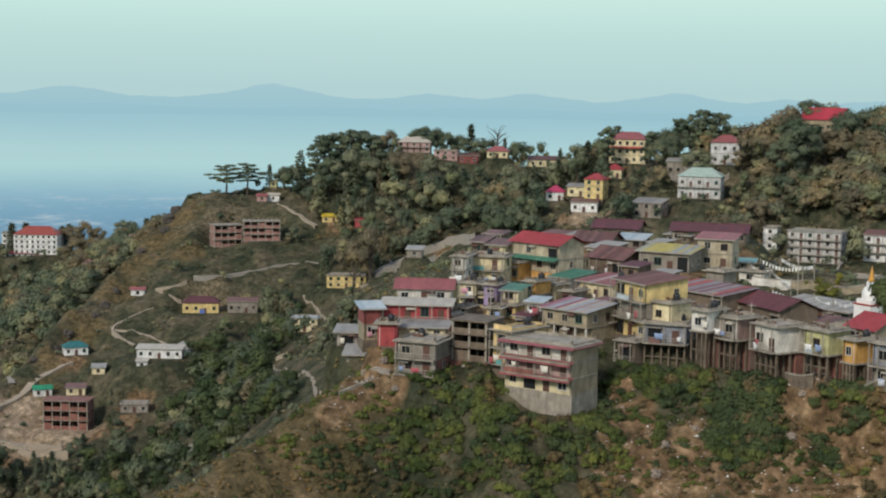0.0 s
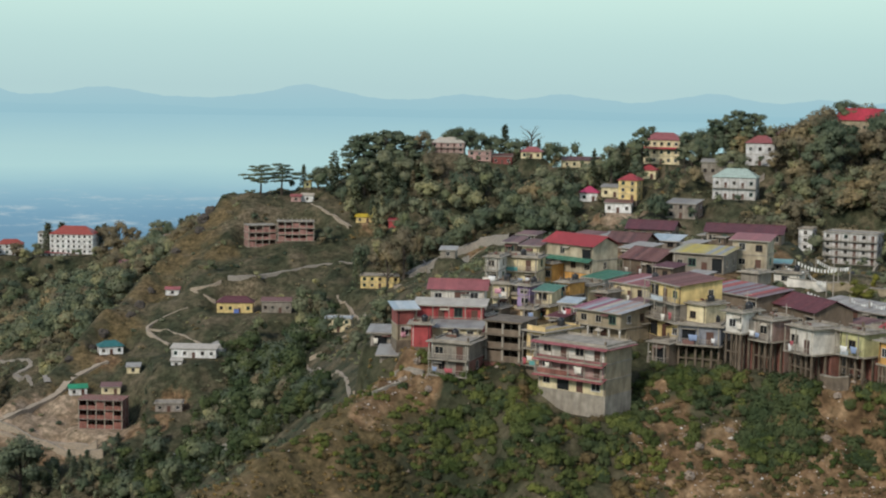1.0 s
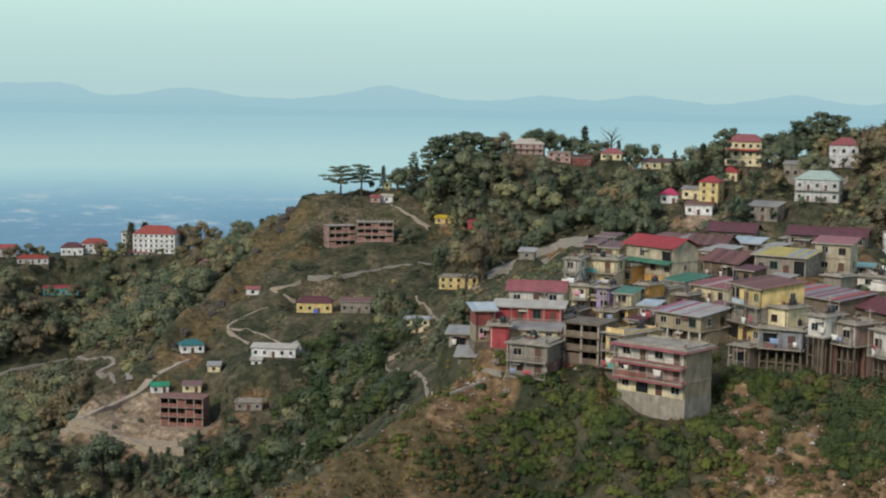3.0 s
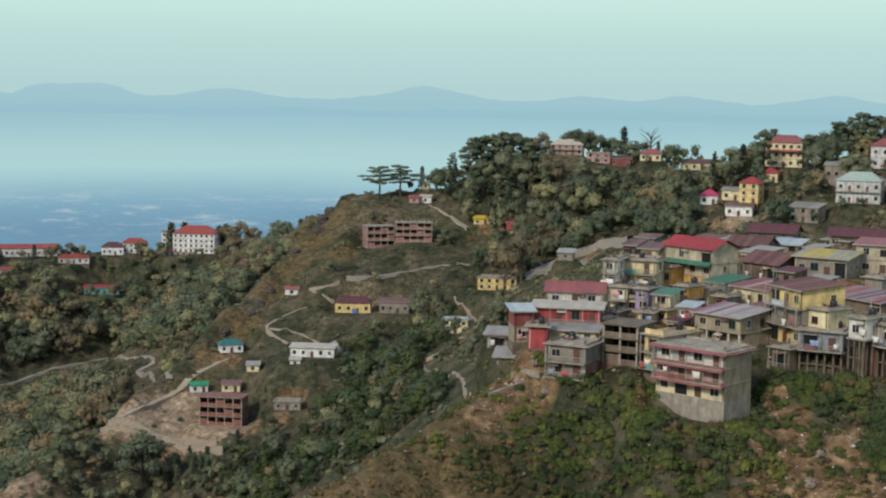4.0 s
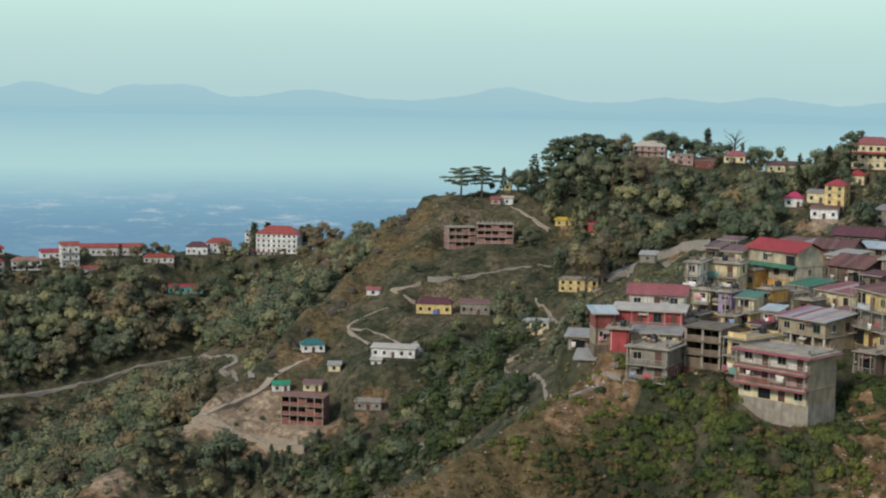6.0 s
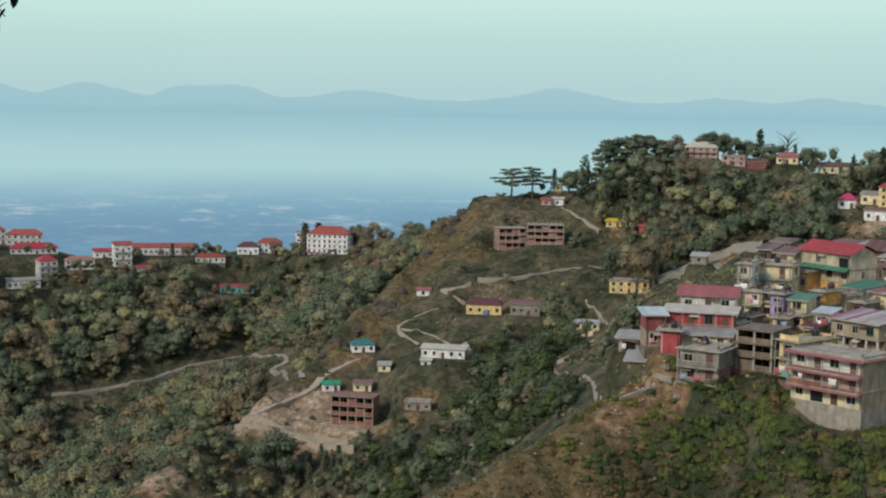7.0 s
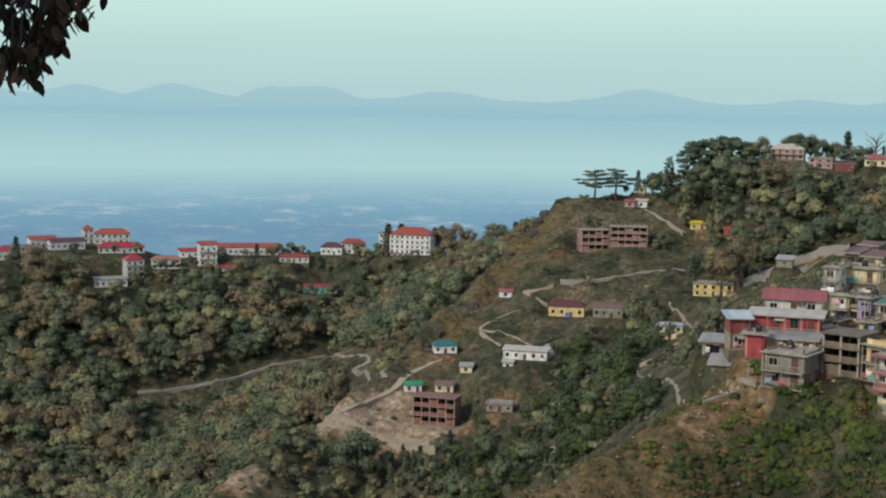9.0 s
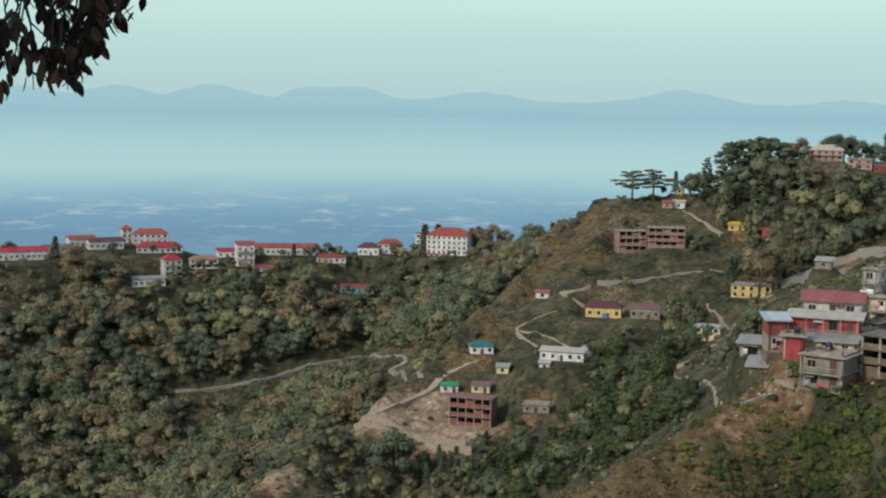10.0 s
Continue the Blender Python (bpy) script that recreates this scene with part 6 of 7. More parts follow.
def plant_scrub():
    rng = np.random.default_rng(8)
    out = {"green": [], "brown": [], "dark": [], "dry": []}
    protos = [bush(s, 44, 0.30, 2) for s in range(5)]
    n = 6500
    az, rr = np.radians(rng.uniform(-24, 19, n)), rng.uniform(262, 735, n)
    x, y = rr * np.sin(az), rr * np.cos(az)
    d = fbm(x, y, 45, 3, 7)
    ok = (rng.random(n) < np.clip(0.55 + 0.5 * d, 0.12, 1)) & clear_of_sites(x, y, 0.2) & clear_of_roads(x, y, 3.2)
    x, y, d = x[ok], y[ok], d[ok]
    z = land(x, y)
    for i in range(len(x)):
        s = rng.uniform(0.5, 1.5) * (1 + 0.4 * max(d[i], 0))
        c = ("green", "brown", "dark", "dry")[rng.choice(4, p=[0.36, 0.27, 0.19, 0.18])]
        out[c].append(moved(protos[rng.integers(5)], turn_scale(rng.uniform(0, 6.28), s, s * 0.8), np.array([x[i], y[i], z[i] + EYE - 0.1]), rng.random()))
    big = [bush(50 + s, 80, 0.24, 4) for s in range(5)]
    n = 2600
    az, rr = np.radians(rng.uniform(-24, 19, n)), rng.uniform(300, 735, n)
    x, y = rr * np.sin(az), rr * np.cos(az)
    d = fbm(x, y, 60, 3, 9)
    ok = (rng.random(n) < np.clip(0.4 + 0.6 * d, 0.05, 1)) & clear_of_sites(x, y, 0.6) & clear_of_roads(x, y, 3.5) & open_view(x, y)
    x, y = x[ok], y[ok]
    z = land(x, y)
    for i in range(len(x)):
        s = rng.uniform(1.1, 2.3)
        c = ("green", "brown", "dark")[rng.choice(3, p=[0.45, 0.2, 0.35])]
        out[c].append(moved(big[rng.integers(5)], turn_scale(rng.uniform(0, 6.28), s, s * rng.uniform(0.9, 1.5)), np.array([x[i], y[i], z[i] + EYE - 0.2]), rng.random()))
    # far scrub, too, takes the leaf colours that have haze painted in
    name_of = {"green": "oak", "brown": "russet", "dark": "shade", "dry": "dry"}
    for c, parts in out.items():
        c, parts = name_of[c], parts
        ob = new("scrub", card_mesh("scrub", merged(parts), LEAF[c]))
        tagged(ob, "low scrub and tufted grass over the far hillside", "scrub", kind="stuff")


THICKETS = []


def thicket(x, y, r, n, s0, s1, colour):
    THICKETS.append((x, y, r, n, s0, s1, colour))


thicket(-1.8, 238.0, 3.5, 14, 1, 2, "green")
thicket(4.4, 236.0, 4, 22, 1.2, 2.4, "dark")
thicket(6.9, 228.9, 4, 19, 1.2, 2.4, "green")
thicket(1.9, 234.0, 4, 19, 1, 2, "green")
thicket(8.5, 222.8, 5, 22, 1, 2, "green")
thicket(-7.1, 236.9, 3, 9, 0.8, 1.5, "green")
thicket(-12.5, 237.7, 3, 8, 0.6, 1.2, "green")
thicket(27.3, 239.1, 3, 11, 1, 2, "dark")
thicket(31.3, 235.6, 3, 14, 1, 2, "green")
thicket(36.8, 236.8, 3.5, 16, 1, 2.2, "dark")
thicket(41.0, 235.1, 3, 12, 1, 2, "green")
thicket(46.8, 232.0, 4.5, 27, 1.6, 3, "dark")
thicket(47.6, 226.7, 4, 19, 1.4, 2.4, "dark")
thicket(42.9, 229.7, 3, 12, 1.2, 2.2, "green")
thicket(44.0, 225.4, 3, 11, 1, 2, "green")
thicket(59.3, 226.0, 3.5, 16, 1.2, 2.4, "dark")
thicket(61.0, 224.9, 3.5, 16, 1.2, 2.2, "green")
thicket(58.5, 225.2, 3, 11, 1, 1.8, "green")
thicket(64.2, 220.8, 3, 11, 1, 2, "brown")
thicket(63.3, 224.2, 2.5, 8, 1, 1.8, "dark")
thicket(17.1, 225.4, 4, 16, 1, 2, "green")
thicket(20.5, 224.1, 4, 16, 1, 2, "dark")
thicket(24.2, 226.3, 3, 11, 1, 2, "green")
thicket(15.3, 222.5, 5, 19, 1, 2, "green")
thicket(22.8, 220.8, 4, 14, 0.8, 1.6, "brown")
thicket(10.1, 217.8, 5, 19, 1, 2, "green")
thicket(3.6, 224.0, 4.5, 19, 1, 2, "dark")
thicket(-1.6, 232.0, 4, 16, 1, 1.8, "green")
thicket(-6.9, 231.9, 4, 14, 0.8, 1.6, "green")
thicket(-3.2, 227.0, 4, 16, 0.8, 1.8, "green")
thicket(-13.5, 225.6, 2.5, 9, 0.9, 1.6, "brown")
thicket(-11.3, 232.7, 3, 9, 0.6, 1.3, "green")
thicket(-18.5, 224.2, 3, 8, 0.5, 1.1, "brown")
thicket(-8.4, 226.8, 3, 11, 0.7, 1.4, "dark")
thicket(35.0, 229.0, 3, 9, 0.7, 1.4, "green")
thicket(39.1, 223.6, 2.5, 7, 0.6, 1.2, "green")
thicket(52.2, 226.1, 2.5, 7, 0.6, 1.2, "brown")
thicket(59.1, 222.3, 3, 11, 0.7, 1.5, "brown")
thicket(31.8, 232.5, 2.5, 8, 0.7, 1.4, "green")
thicket(64.0, 218.8, 3, 9, 0.7, 1.4, "green")
thicket(52.2, 228.8, 2, 5, 0.6, 1.2, "green")
thicket(-8.3, 244.9, 2.5, 8, 0.7, 1.3, "green")
thicket(-13.1, 246.7, 2, 5, 0.6, 1.1, "green")
thicket(28.5, 219.2, 4, 11, 0.6, 1.3, "brown")
thicket(46.3, 221.2, 3, 8, 0.7, 1.4, "brown")
thicket(54.7, 221.3, 3, 9, 0.6, 1.3, "green")
thicket(19.9, 240.2, 2.5, 11, 1, 1.8, "green")
thicket(24.0, 245.8, 2.5, 11, 0.9, 1.6, "green")
thicket(28.3, 241.0, 2.5, 12, 0.9, 1.6, "green")
thicket(33.4, 238.3, 2.2, 11, 0.8, 1.4, "green")
thicket(39.1, 237.4, 2.5, 12, 0.9, 1.6, "dark")
thicket(42.2, 233.9, 2.5, 12, 1, 1.8, "dark")
thicket(45.2, 233.3, 3, 16, 1.3, 2.2, "dark")
thicket(49.7, 229.3, 3, 16, 1.2, 2.2, "dark")
thicket(45.5, 229.2, 3.5, 16, 1.4, 2.4, "dark")
thicket(50.9, 226.0, 2.5, 11, 1, 1.8, "green")
thicket(37.2, 232.7, 2.5, 9, 0.8, 1.5, "dark")
thicket(60.9, 223.9, 3, 12, 1, 1.8, "dark")
thicket(64.2, 222.9, 2, 8, 0.9, 1.5, "green")
thicket(8.9, 236.8, 3, 12, 1, 1.8, "green")
thicket(12.1, 227.7, 3, 12, 1, 1.8, "dark")
thicket(-0.1, 243.0, 2.5, 11, 0.9, 1.6, "green")
thicket(32.0, 226.4, 3, 12, 0.5, 1.1, "brown")
thicket(34.1, 224.4, 3, 12, 0.5, 1.1, "brown")
thicket(26.9, 220.4, 3, 12, 0.5, 1.2, "green")
thicket(38.2, 222.8, 3, 12, 0.5, 1.1, "brown")
thicket(55.0, 225.0, 2.5, 11, 0.5, 1, "brown")
thicket(52.4, 222.9, 3, 12, 0.5, 1.1, "green")
thicket(47.9, 220.9, 3, 12, 0.5, 1.1, "brown")
thicket(59.6, 225.2, 3, 11, 0.6, 1.2, "brown")
thicket(63.3, 220.1, 3, 12, 0.6, 1.2, "brown")
thicket(29.3, 224.7, 3, 12, 0.6, 1.2, "green")
thicket(37.2, 225.6, 2.5, 9, 0.5, 1, "green")
thicket(22.6, 229.2, 2.4, 14, 1.2, 2.0, "green")
thicket(25.6, 231.5, 2.2, 12, 1.1, 1.8, "dark")
thicket(47.5, 233.4, 3.2, 20, 1.5, 2.3, "dark")
thicket(45.2, 229.9, 3.2, 18, 1.4, 2.2, "dark")
thicket(50.9, 230.9, 2.6, 12, 1.3, 2.0, "green")
thicket(43.4, 226.6, 2.8, 12, 1.2, 1.8, "dark")
thicket(33.0, 237.6, 2.6, 14, 1.0, 1.6, "green")
thicket(38.4, 237.9, 2.4, 12, 1.0, 1.6, "green")
thicket(27.2, 240.8, 2.2, 10, 0.9, 1.5, "green")
thicket(-20.7, 236.9, 1.6, 14, 0.35, 0.7, "green")
thicket(-19.3, 239.2, 1.6, 14, 0.35, 0.7, "green")
thicket(-17.7, 241.5, 1.4, 12, 0.35, 0.7, "green")
thicket(-15.8, 238.5, 1.6, 12, 0.4, 0.8, "green")
thicket(-22.1, 234.4, 1.6, 12, 0.35, 0.7, "green")
thicket(-26.2, 226.3, 1.5, 10, 0.5, 0.9, "green")
thicket(-23.7, 225.4, 2, 14, 0.5, 1.0, "green")
thicket(-12.6, 226.1, 1.8, 12, 1.0, 1.6, "brown")
thicket(-18.7, 226.6, 2.5, 16, 0.7, 1.3, "dark")
thicket(-16.0, 225.1, 2.5, 16, 0.8, 1.4, "dark")
thicket(-12.1, 231.2, 2.5, 16, 0.8, 1.4, "dark")
thicket(-6.8, 230.8, 3, 18, 0.8, 1.5, "dark")
thicket(56.0, 220.0, 3, 12, 0.5, 1.1, "brown")


def plant_near_slope():
    """Bushes, dry grass and loose stones on the slope below the town."""
    rng = np.random.default_rng(21)
    bins = {"green": [], "dark": [], "brown": [], "dry": []}
    protos = [bush(30 + s, 380, 0.15) for s in range(6)]
    small = [bush(40 + s, 46, 0.30, 2) for s in range(5)]
    for cx, cy, r, n, s0, s1, colour in THICKETS:
        a, d = rng.uniform(0, 6.28, n), r * np.sqrt(rng.random(n))
        x, y = cx + d * np.cos(a), cy + d * np.sin(a)
        z = land(x, y)
        for i in range(n):
            s = rng.uniform(s0, s1)
            c = colour if rng.random() < 0.75 else ("green", "dark", "brown")[rng.integers(3)]
            bins[c].append(moved(protos[rng.integers(6)], turn_scale(rng.uniform(0, 6.28), s, s * rng.uniform(0.85, 1.4)), np.array([x[i], y[i], z[i] + EYE - 0.3 * s]), rng.random()))
    n = 6000
    az, rr = np.radians(rng.uniform(-16, 19, n)), rng.uniform(196, 262, n)
    x, y = rr * np.sin(az), rr * np.cos(az)
    dens = fbm(x, y, 18, 3, 4)
    soil = np.max([np.clip(1.2 - np.hypot(x - sx, y - sy) / sr, 0, 1) for sx, sy, sr in SOIL], 0)
    ok = clear_of_sites(x, y, -0.5) & (rng.random(n) < np.clip(0.6 + 0.5 * dens - 0.45 * soil, 0.15, 1))
    x, y, dens = x[ok], y[ok], dens[ok]
    z = land(x, y)
    for i in range(len(x)):
        grassy = x[i] < -8
        c = "dry" if rng.random() < (0.8 if grassy else 0.34) else ("green", "brown", "dark")[rng.choice(3, p=[0.42, 0.42, 0.16])]
        s = rng.uniform(0.3, 0.8) if grassy else rng.uniform(0.25, 0.85)
        bins[c].append(moved(small[rng.integers(5)], turn_scale(rng.uniform(0, 6.28), s, s), np.array([x[i], y[i], z[i] + EYE - 0.08]), rng.random()))
    for c, parts in bins.items():
        tagged(new("shrubs", card_mesh("shrubs", merged(parts), LEAF[c])), "bushes and rough grass on the slope below the town", "shrubs", kind="stuff")
    # loose stones and rubble
    n = 12000
    az, rr = np.radians(rng.uniform(-14, 19, n)), rng.uniform(198, 258, n)
    x, y = rr * np.sin(az), rr * np.cos(az)
    soil = np.max([np.clip(1.3 - np.hypot(x - sx, y - sy) / sr, 0, 1) for sx, sy, sr in SOIL], 0)
    ok = rng.random(n) < 0.06 + 0.9 * soil
    x, y = x[ok], y[ok]
    z = land(x, y) + EYE
    base = np.array([(1, 0, 0), (0, 1, 0), (-1, 0, 0), (0, -1, 0), (0, 0, 0.8), (0, 0, -0.6)], float)
    tri = np.array([(0, 1, 4), (1, 2, 4), (2, 3, 4), (3, 0, 4), (1, 0, 5), (2, 1, 5), (3, 2, 5), (0, 3, 5)])
    vs, fs = [], []
    for i in range(len(x)):
        s = rng.uniform(0.07, 0.24) * (2.3 if rng.random() < 0.07 else 1)
        vs.append(base * (s * rng.uniform(0.6, 1.4, (6, 1))) @ np.array(Matrix.Rotation(rng.uniform(0, 6.28), 3, "Z")).T + np.array([x[i], y[i], z[i] + 0.05]))
        fs.append(tri + 6 * i)
    me = bpy.data.meshes.new("rubble")
    me.from_pydata(np.concatenate(vs).tolist(), [], np.concatenate(fs).tolist())
    me.materials.append(RUBBLE)
    tagged(new("rubble", me), "loose pale stones and rubble on the bare slope", "rubble", kind="stuff")


RUBBLE, _n, _l, _b = node_material("pale_rubble")
_l.new(ramp_of(_n, _l, _n.new("ShaderNodeNewGeometry").outputs["Random Per Island"], [(0.0, (0.16, 0.12, 0.09)), (0.6, (0.33, 0.27, 0.21)), (0.92, (0.45, 0.40, 0.34)), (1.0, (0.62, 0.60, 0.56))]), _b.inputs["Base Color"])
_b.inputs["Roughness"].default_value = 0.9
plant_woods()
plant_scrub()
plant_near_slope()

tree("pine", 0, "shade", -99.9, 697.9, 14.5, "wind-shaped dark pine on the bare crest", 1.3)
tree("pine", 1, "shade", -90.5, 701.2, 14.6, "wind-shaped dark pine on the bare crest", 1.3)
tree("cedar", 3, "shade", -80.6, 703.4, 10.3, "dark conifer standing on the crest")
tree("broad", 1, "shade", -73.7, 702.1, 11.3, "dark broadleaf tree on the crest", 1.1)
tree("cedar", 3, "shade", -67.7, 704.8, 11.3, "dark conifer standing on the crest")
tree("deodar", 1, "shade", -58.1, 699.6, 21.6, "tall dark deodar cedar", 1.05)
tree("deodar", 2, "shade", -52.7, 697.0, 23.5, "tall dark deodar cedar", 1.05)
tree("deodar", 0, "shade", -47.3, 700.4, 22.9, "tall dark deodar cedar", 1.05)
tree("deodar", 1, "shade", -42.4, 697.7, 24.5, "tall dark deodar cedar", 1.05)
tree("deodar", 2, "shade", -37.9, 701.0, 23.2, "tall dark deodar cedar", 1.05)
tree("deodar", 0, "shade", -32.6, 698.2, 20.5, "tall dark deodar cedar", 1.05)
tree("broad", 0, "russet", -25.3, 711.5, 13.3, "brownish broadleaf tree on the hillside")
tree("broad", 1, "russet", -30.1, 711.4, 17.1, "brownish broadleaf tree on the hillside")
tree("broad", 2, "shade", -13.4, 711.9, 11.3, "dark broadleaf tree on the wooded crest")
tree("broad", 3, "shade", -8.9, 711.9, 12.6, "dark broadleaf tree on the wooded crest")
tree("broad", 0, "shade", -3.7, 712.0, 13.8, "dark broadleaf tree on the wooded crest")
tree("broad", 1, "shade", 1.1, 712.0, 13.2, "dark broadleaf tree on the wooded crest")
tree("broad", 2, "shade", 6.9, 712.0, 13.2, "dark broadleaf tree on the wooded crest")
tree("broad", 3, "shade", 17.5, 711.8, 19.4, "dark broadleaf tree on the wooded crest")
tree("broad", 0, "russet", -22.0, 689.6, 16.5, "brownish broadleaf tree on the hillside")
tree("broad", 1, "oak", -42.4, 688.7, 20.8, "dark broadleaf tree on the wooded crest")
tree("broad", 2, "oak", -34.7, 689.1, 18.4, "dark broadleaf tree on the wooded crest")
tree("broad", 3, "shade", -51.3, 688.1, 17.9, "dark broadleaf tree on the wooded crest")
tree("broad", 0, "oak", -6.6, 690.0, 11.9, "dark broadleaf tree on the wooded crest")
tree("broad", 1, "oak", 1.1, 690.0, 8.5, "dark broadleaf tree on the wooded crest")
tree("cedar", 3, "shade", 12.3, 711.9, 20.8, "slender dark conifer on the crest", 0.9)
tree("cedar", 3, "shade", 35.9, 699.1, 7.3, "small dark conifer on the crest")
tree("bare", 0, "russet", 24.4, 703.6, 14.7, "leafless tree standing on the crest", 1.3)
tree("cedar", 3, "shade", 27.8, 704.5, 8.6, "small dark conifer on the crest")
tree("deodar", 1, "shade", 64.0, 599.6, 20.2, "tall dark deodar cedar", 0.72)
tree("deodar", 2, "shade", 69.9, 624.0, 14.9, "tall dark deodar cedar", 0.72)
tree("deodar", 0, "shade", 92.4, 598.9, 15.8, "tall dark deodar cedar", 0.8)
tree("deodar", 1, "shade", 96.5, 598.3, 16.9, "tall dark deodar cedar", 0.8)
tree("deodar", 2, "shade", 102.1, 597.3, 20.5, "tall dark deodar cedar", 0.8)
tree("deodar", 0, "shade", 107.3, 596.4, 20.1, "tall dark deodar cedar", 0.8)
tree("deodar", 1, "shade", 99.6, 597.8, 16.1, "tall dark deodar cedar", 0.8)
tree("deodar", 2, "shade", 104.7, 596.9, 16.9, "tall dark deodar cedar", 0.8)
tree("deodar", 0, "shade", 80.3, 592.6, 16.2, "tall dark deodar cedar", 0.8)
tree("broad", 0, "shade", 85.9, 593.8, 16.3, "dark broadleaf tree by the hotel", 0.8)
tree("broad", 2, "oak", 82.4, 590.3, 13.1, "olive-green broadleaf tree on the slope", 0.8)
tree("cedar", 3, "shade", 56.6, 601.3, 15.4, "dark conifer standing on the crest")
tree("broad", 3, "oak", 52.5, 599.7, 16.9, "thin broadleaf tree on the skyline", 0.7)
tree("broad", 0, "russet", 119.9, 572.6, 21.8, "russet broadleaf tree above the bazaar")
tree("broad", 1, "russet", 126.6, 576.2, 21.6, "russet broadleaf tree above the bazaar")
tree("broad", 2, "shade", 130.2, 571.3, 21.2, "dark green broadleaf tree above the bazaar")
tree("broad", 3, "shade", 133.8, 568.5, 18.6, "dark green broadleaf tree above the bazaar")
tree("broad", 0, "shade", 125.5, 564.2, 18.1, "dark green broadleaf tree above the bazaar")
tree("broad", 1, "shade", 144.2, 605.0, 13.0, "dark green broadleaf tree above the bazaar")
tree("broad", 2, "shade", 153.0, 580.2, 18.4, "dark green broadleaf tree above the bazaar")
tree("broad", 3, "shade", 159.6, 584.6, 13.9, "dark green broadleaf tree above the bazaar")
tree("broad", 0, "shade", 164.3, 577.1, 13.0, "dark green broadleaf tree above the bazaar")
tree("broad", 1, "russet", 117.8, 584.2, 14.1, "russet broadleaf tree above the bazaar")
tree("broad", 2, "russet", 143.4, 574.4, 13.2, "russet broadleaf tree above the bazaar")
tree("broad", 3, "russet", 148.9, 570.9, 16.4, "russet broadleaf tree above the bazaar")
tree("broad", 0, "russet", 158.2, 566.3, 16.6, "russet broadleaf tree above the bazaar")
tree("broad", 1, "russet", 112.7, 579.1, 10.2, "russet broadleaf tree above the bazaar")
tree("broad", 2, "oak", 95.9, 580.1, 15.2, "bright green broadleaf tree above the bazaar")
tree("broad", 0, "russet", -201.5, 851.5, 16.3, "broadleaf tree on the school ridge")
tree("broad", 1, "russet", -208.4, 849.8, 15.4, "broadleaf tree on the school ridge")
tree("broad", 2, "russet", -194.1, 853.2, 12.8, "broadleaf tree on the school ridge")
tree("broad", 3, "oak", -180.6, 856.2, 16.9, "broadleaf tree on the school ridge")
tree("broad", 0, "russet", -298.7, 822.4, 10.2, "broadleaf tree on the school ridge")
tree("broad", 1, "russet", -292.6, 824.6, 11.4, "broadleaf tree on the school ridge")
tree("broad", 2, "russet", -303.3, 820.8, 8.3, "broadleaf tree on the school ridge")
tree("broad", 3, "oak", -316.9, 815.6, 5.4, "broadleaf tree on the school ridge")
tree("broad", 0, "oak", -286.5, 826.8, 10.6, "broadleaf tree on the school ridge")
tree("broad", 1, "russet", -255.5, 836.9, 11.8, "broadleaf tree on the school ridge")
tree("broad", 2, "oak", -328.9, 810.8, 9.9, "broadleaf tree on the school ridge")
tree("broad", 3, "oak", -372.8, 791.6, 7.5, "broadleaf tree on the school ridge")
tree("broad", 0, "oak", -384.1, 786.2, 6.9, "broadleaf tree on the school ridge")
tree("broad", 1, "shade", -403.7, 776.3, 8.5, "broadleaf tree on the school ridge")
tree("broad", 2, "shade", -453.2, 748.5, 10.9, "broadleaf tree on the school ridge")
tree("broad", 3, "russet", -345.2, 804.0, 5.1, "broadleaf tree on the school ridge")
tree("cedar", 3, "shade", -433.9, 765.6, 11.8, "dark conifer on the school ridge", 1.4)
tree("cedar", 3, "shade", -210.9, 854.4, 15.1, "dark conifer on the school ridge", 1.4)
tree("cedar", 3, "shade", -214.4, 853.5, 14.2, "dark conifer on the school ridge", 1.4)
tree("cedar", 3, "shade", -150.0, 785.8, 12.9, "dark conifer on the school ridge", 1.4)
tree("cedar", 3, "shade", -153.5, 785.1, 12.5, "dark conifer on the school ridge", 1.4)
tree("cedar", 3, "shade", -146.6, 786.5, 11.8, "dark conifer on the school ridge", 1.4)
tree("cedar", 3, "shade", -312.6, 822.6, 7.6, "dark conifer on the school ridge", 1.4)
tree("cedar", 3, "shade", -233.4, 848.5, 17.0, "dark conifer on the school ridge", 1.4)
tree("cedar", 3, "shade", -240.7, 846.4, 16.9, "dark conifer on the school ridge", 1.4)
tree("cedar", 1, "shade", -123.0, 515.5, 3.6, "dense dark conifer below the building site", 1.6)
tree("broad", 1, "shade", -122.5, 505.4, 8.6, "dense dark tree below the building site", 1.1)
tree("cedar", 3, "shade", -129.4, 498.5, 8.3, "small dark conifer below the site", 1.2)
tree("cedar", 3, "shade", -132.9, 494.5, 9.2, "small dark conifer below the site", 1.2)
tree("broad", 2, "shade", -151.9, 497.3, 22.5, "small dark tree below the site")
tree("broad", 3, "oak", -87.8, 578.4, 4.0, "tall olive tree beside the long house")
tree("broad", 0, "oak", -82.4, 576.1, 4.5, "olive-green broadleaf tree on the slope")
tree("broad", 2, "russet", -28.6, 599.3, 22.1, "tall thin brown tree on the hillside", 0.7)
tree("broad", 0, "russet", -35.6, 604.0, 22.5, "brown tree on the hillside", 0.8)
tree("broad", 1, "dark", 75.8, 255.0, 13.5, "dark tree beside the white shrine", 0.75)
tree("broad", 2, "lime", 73.9, 290.8, 5.2, "yellow-green tree in the garden", 1.3)


# ---- buildings ----
for args, options in HOUSES:
    build_house(*args, **options)


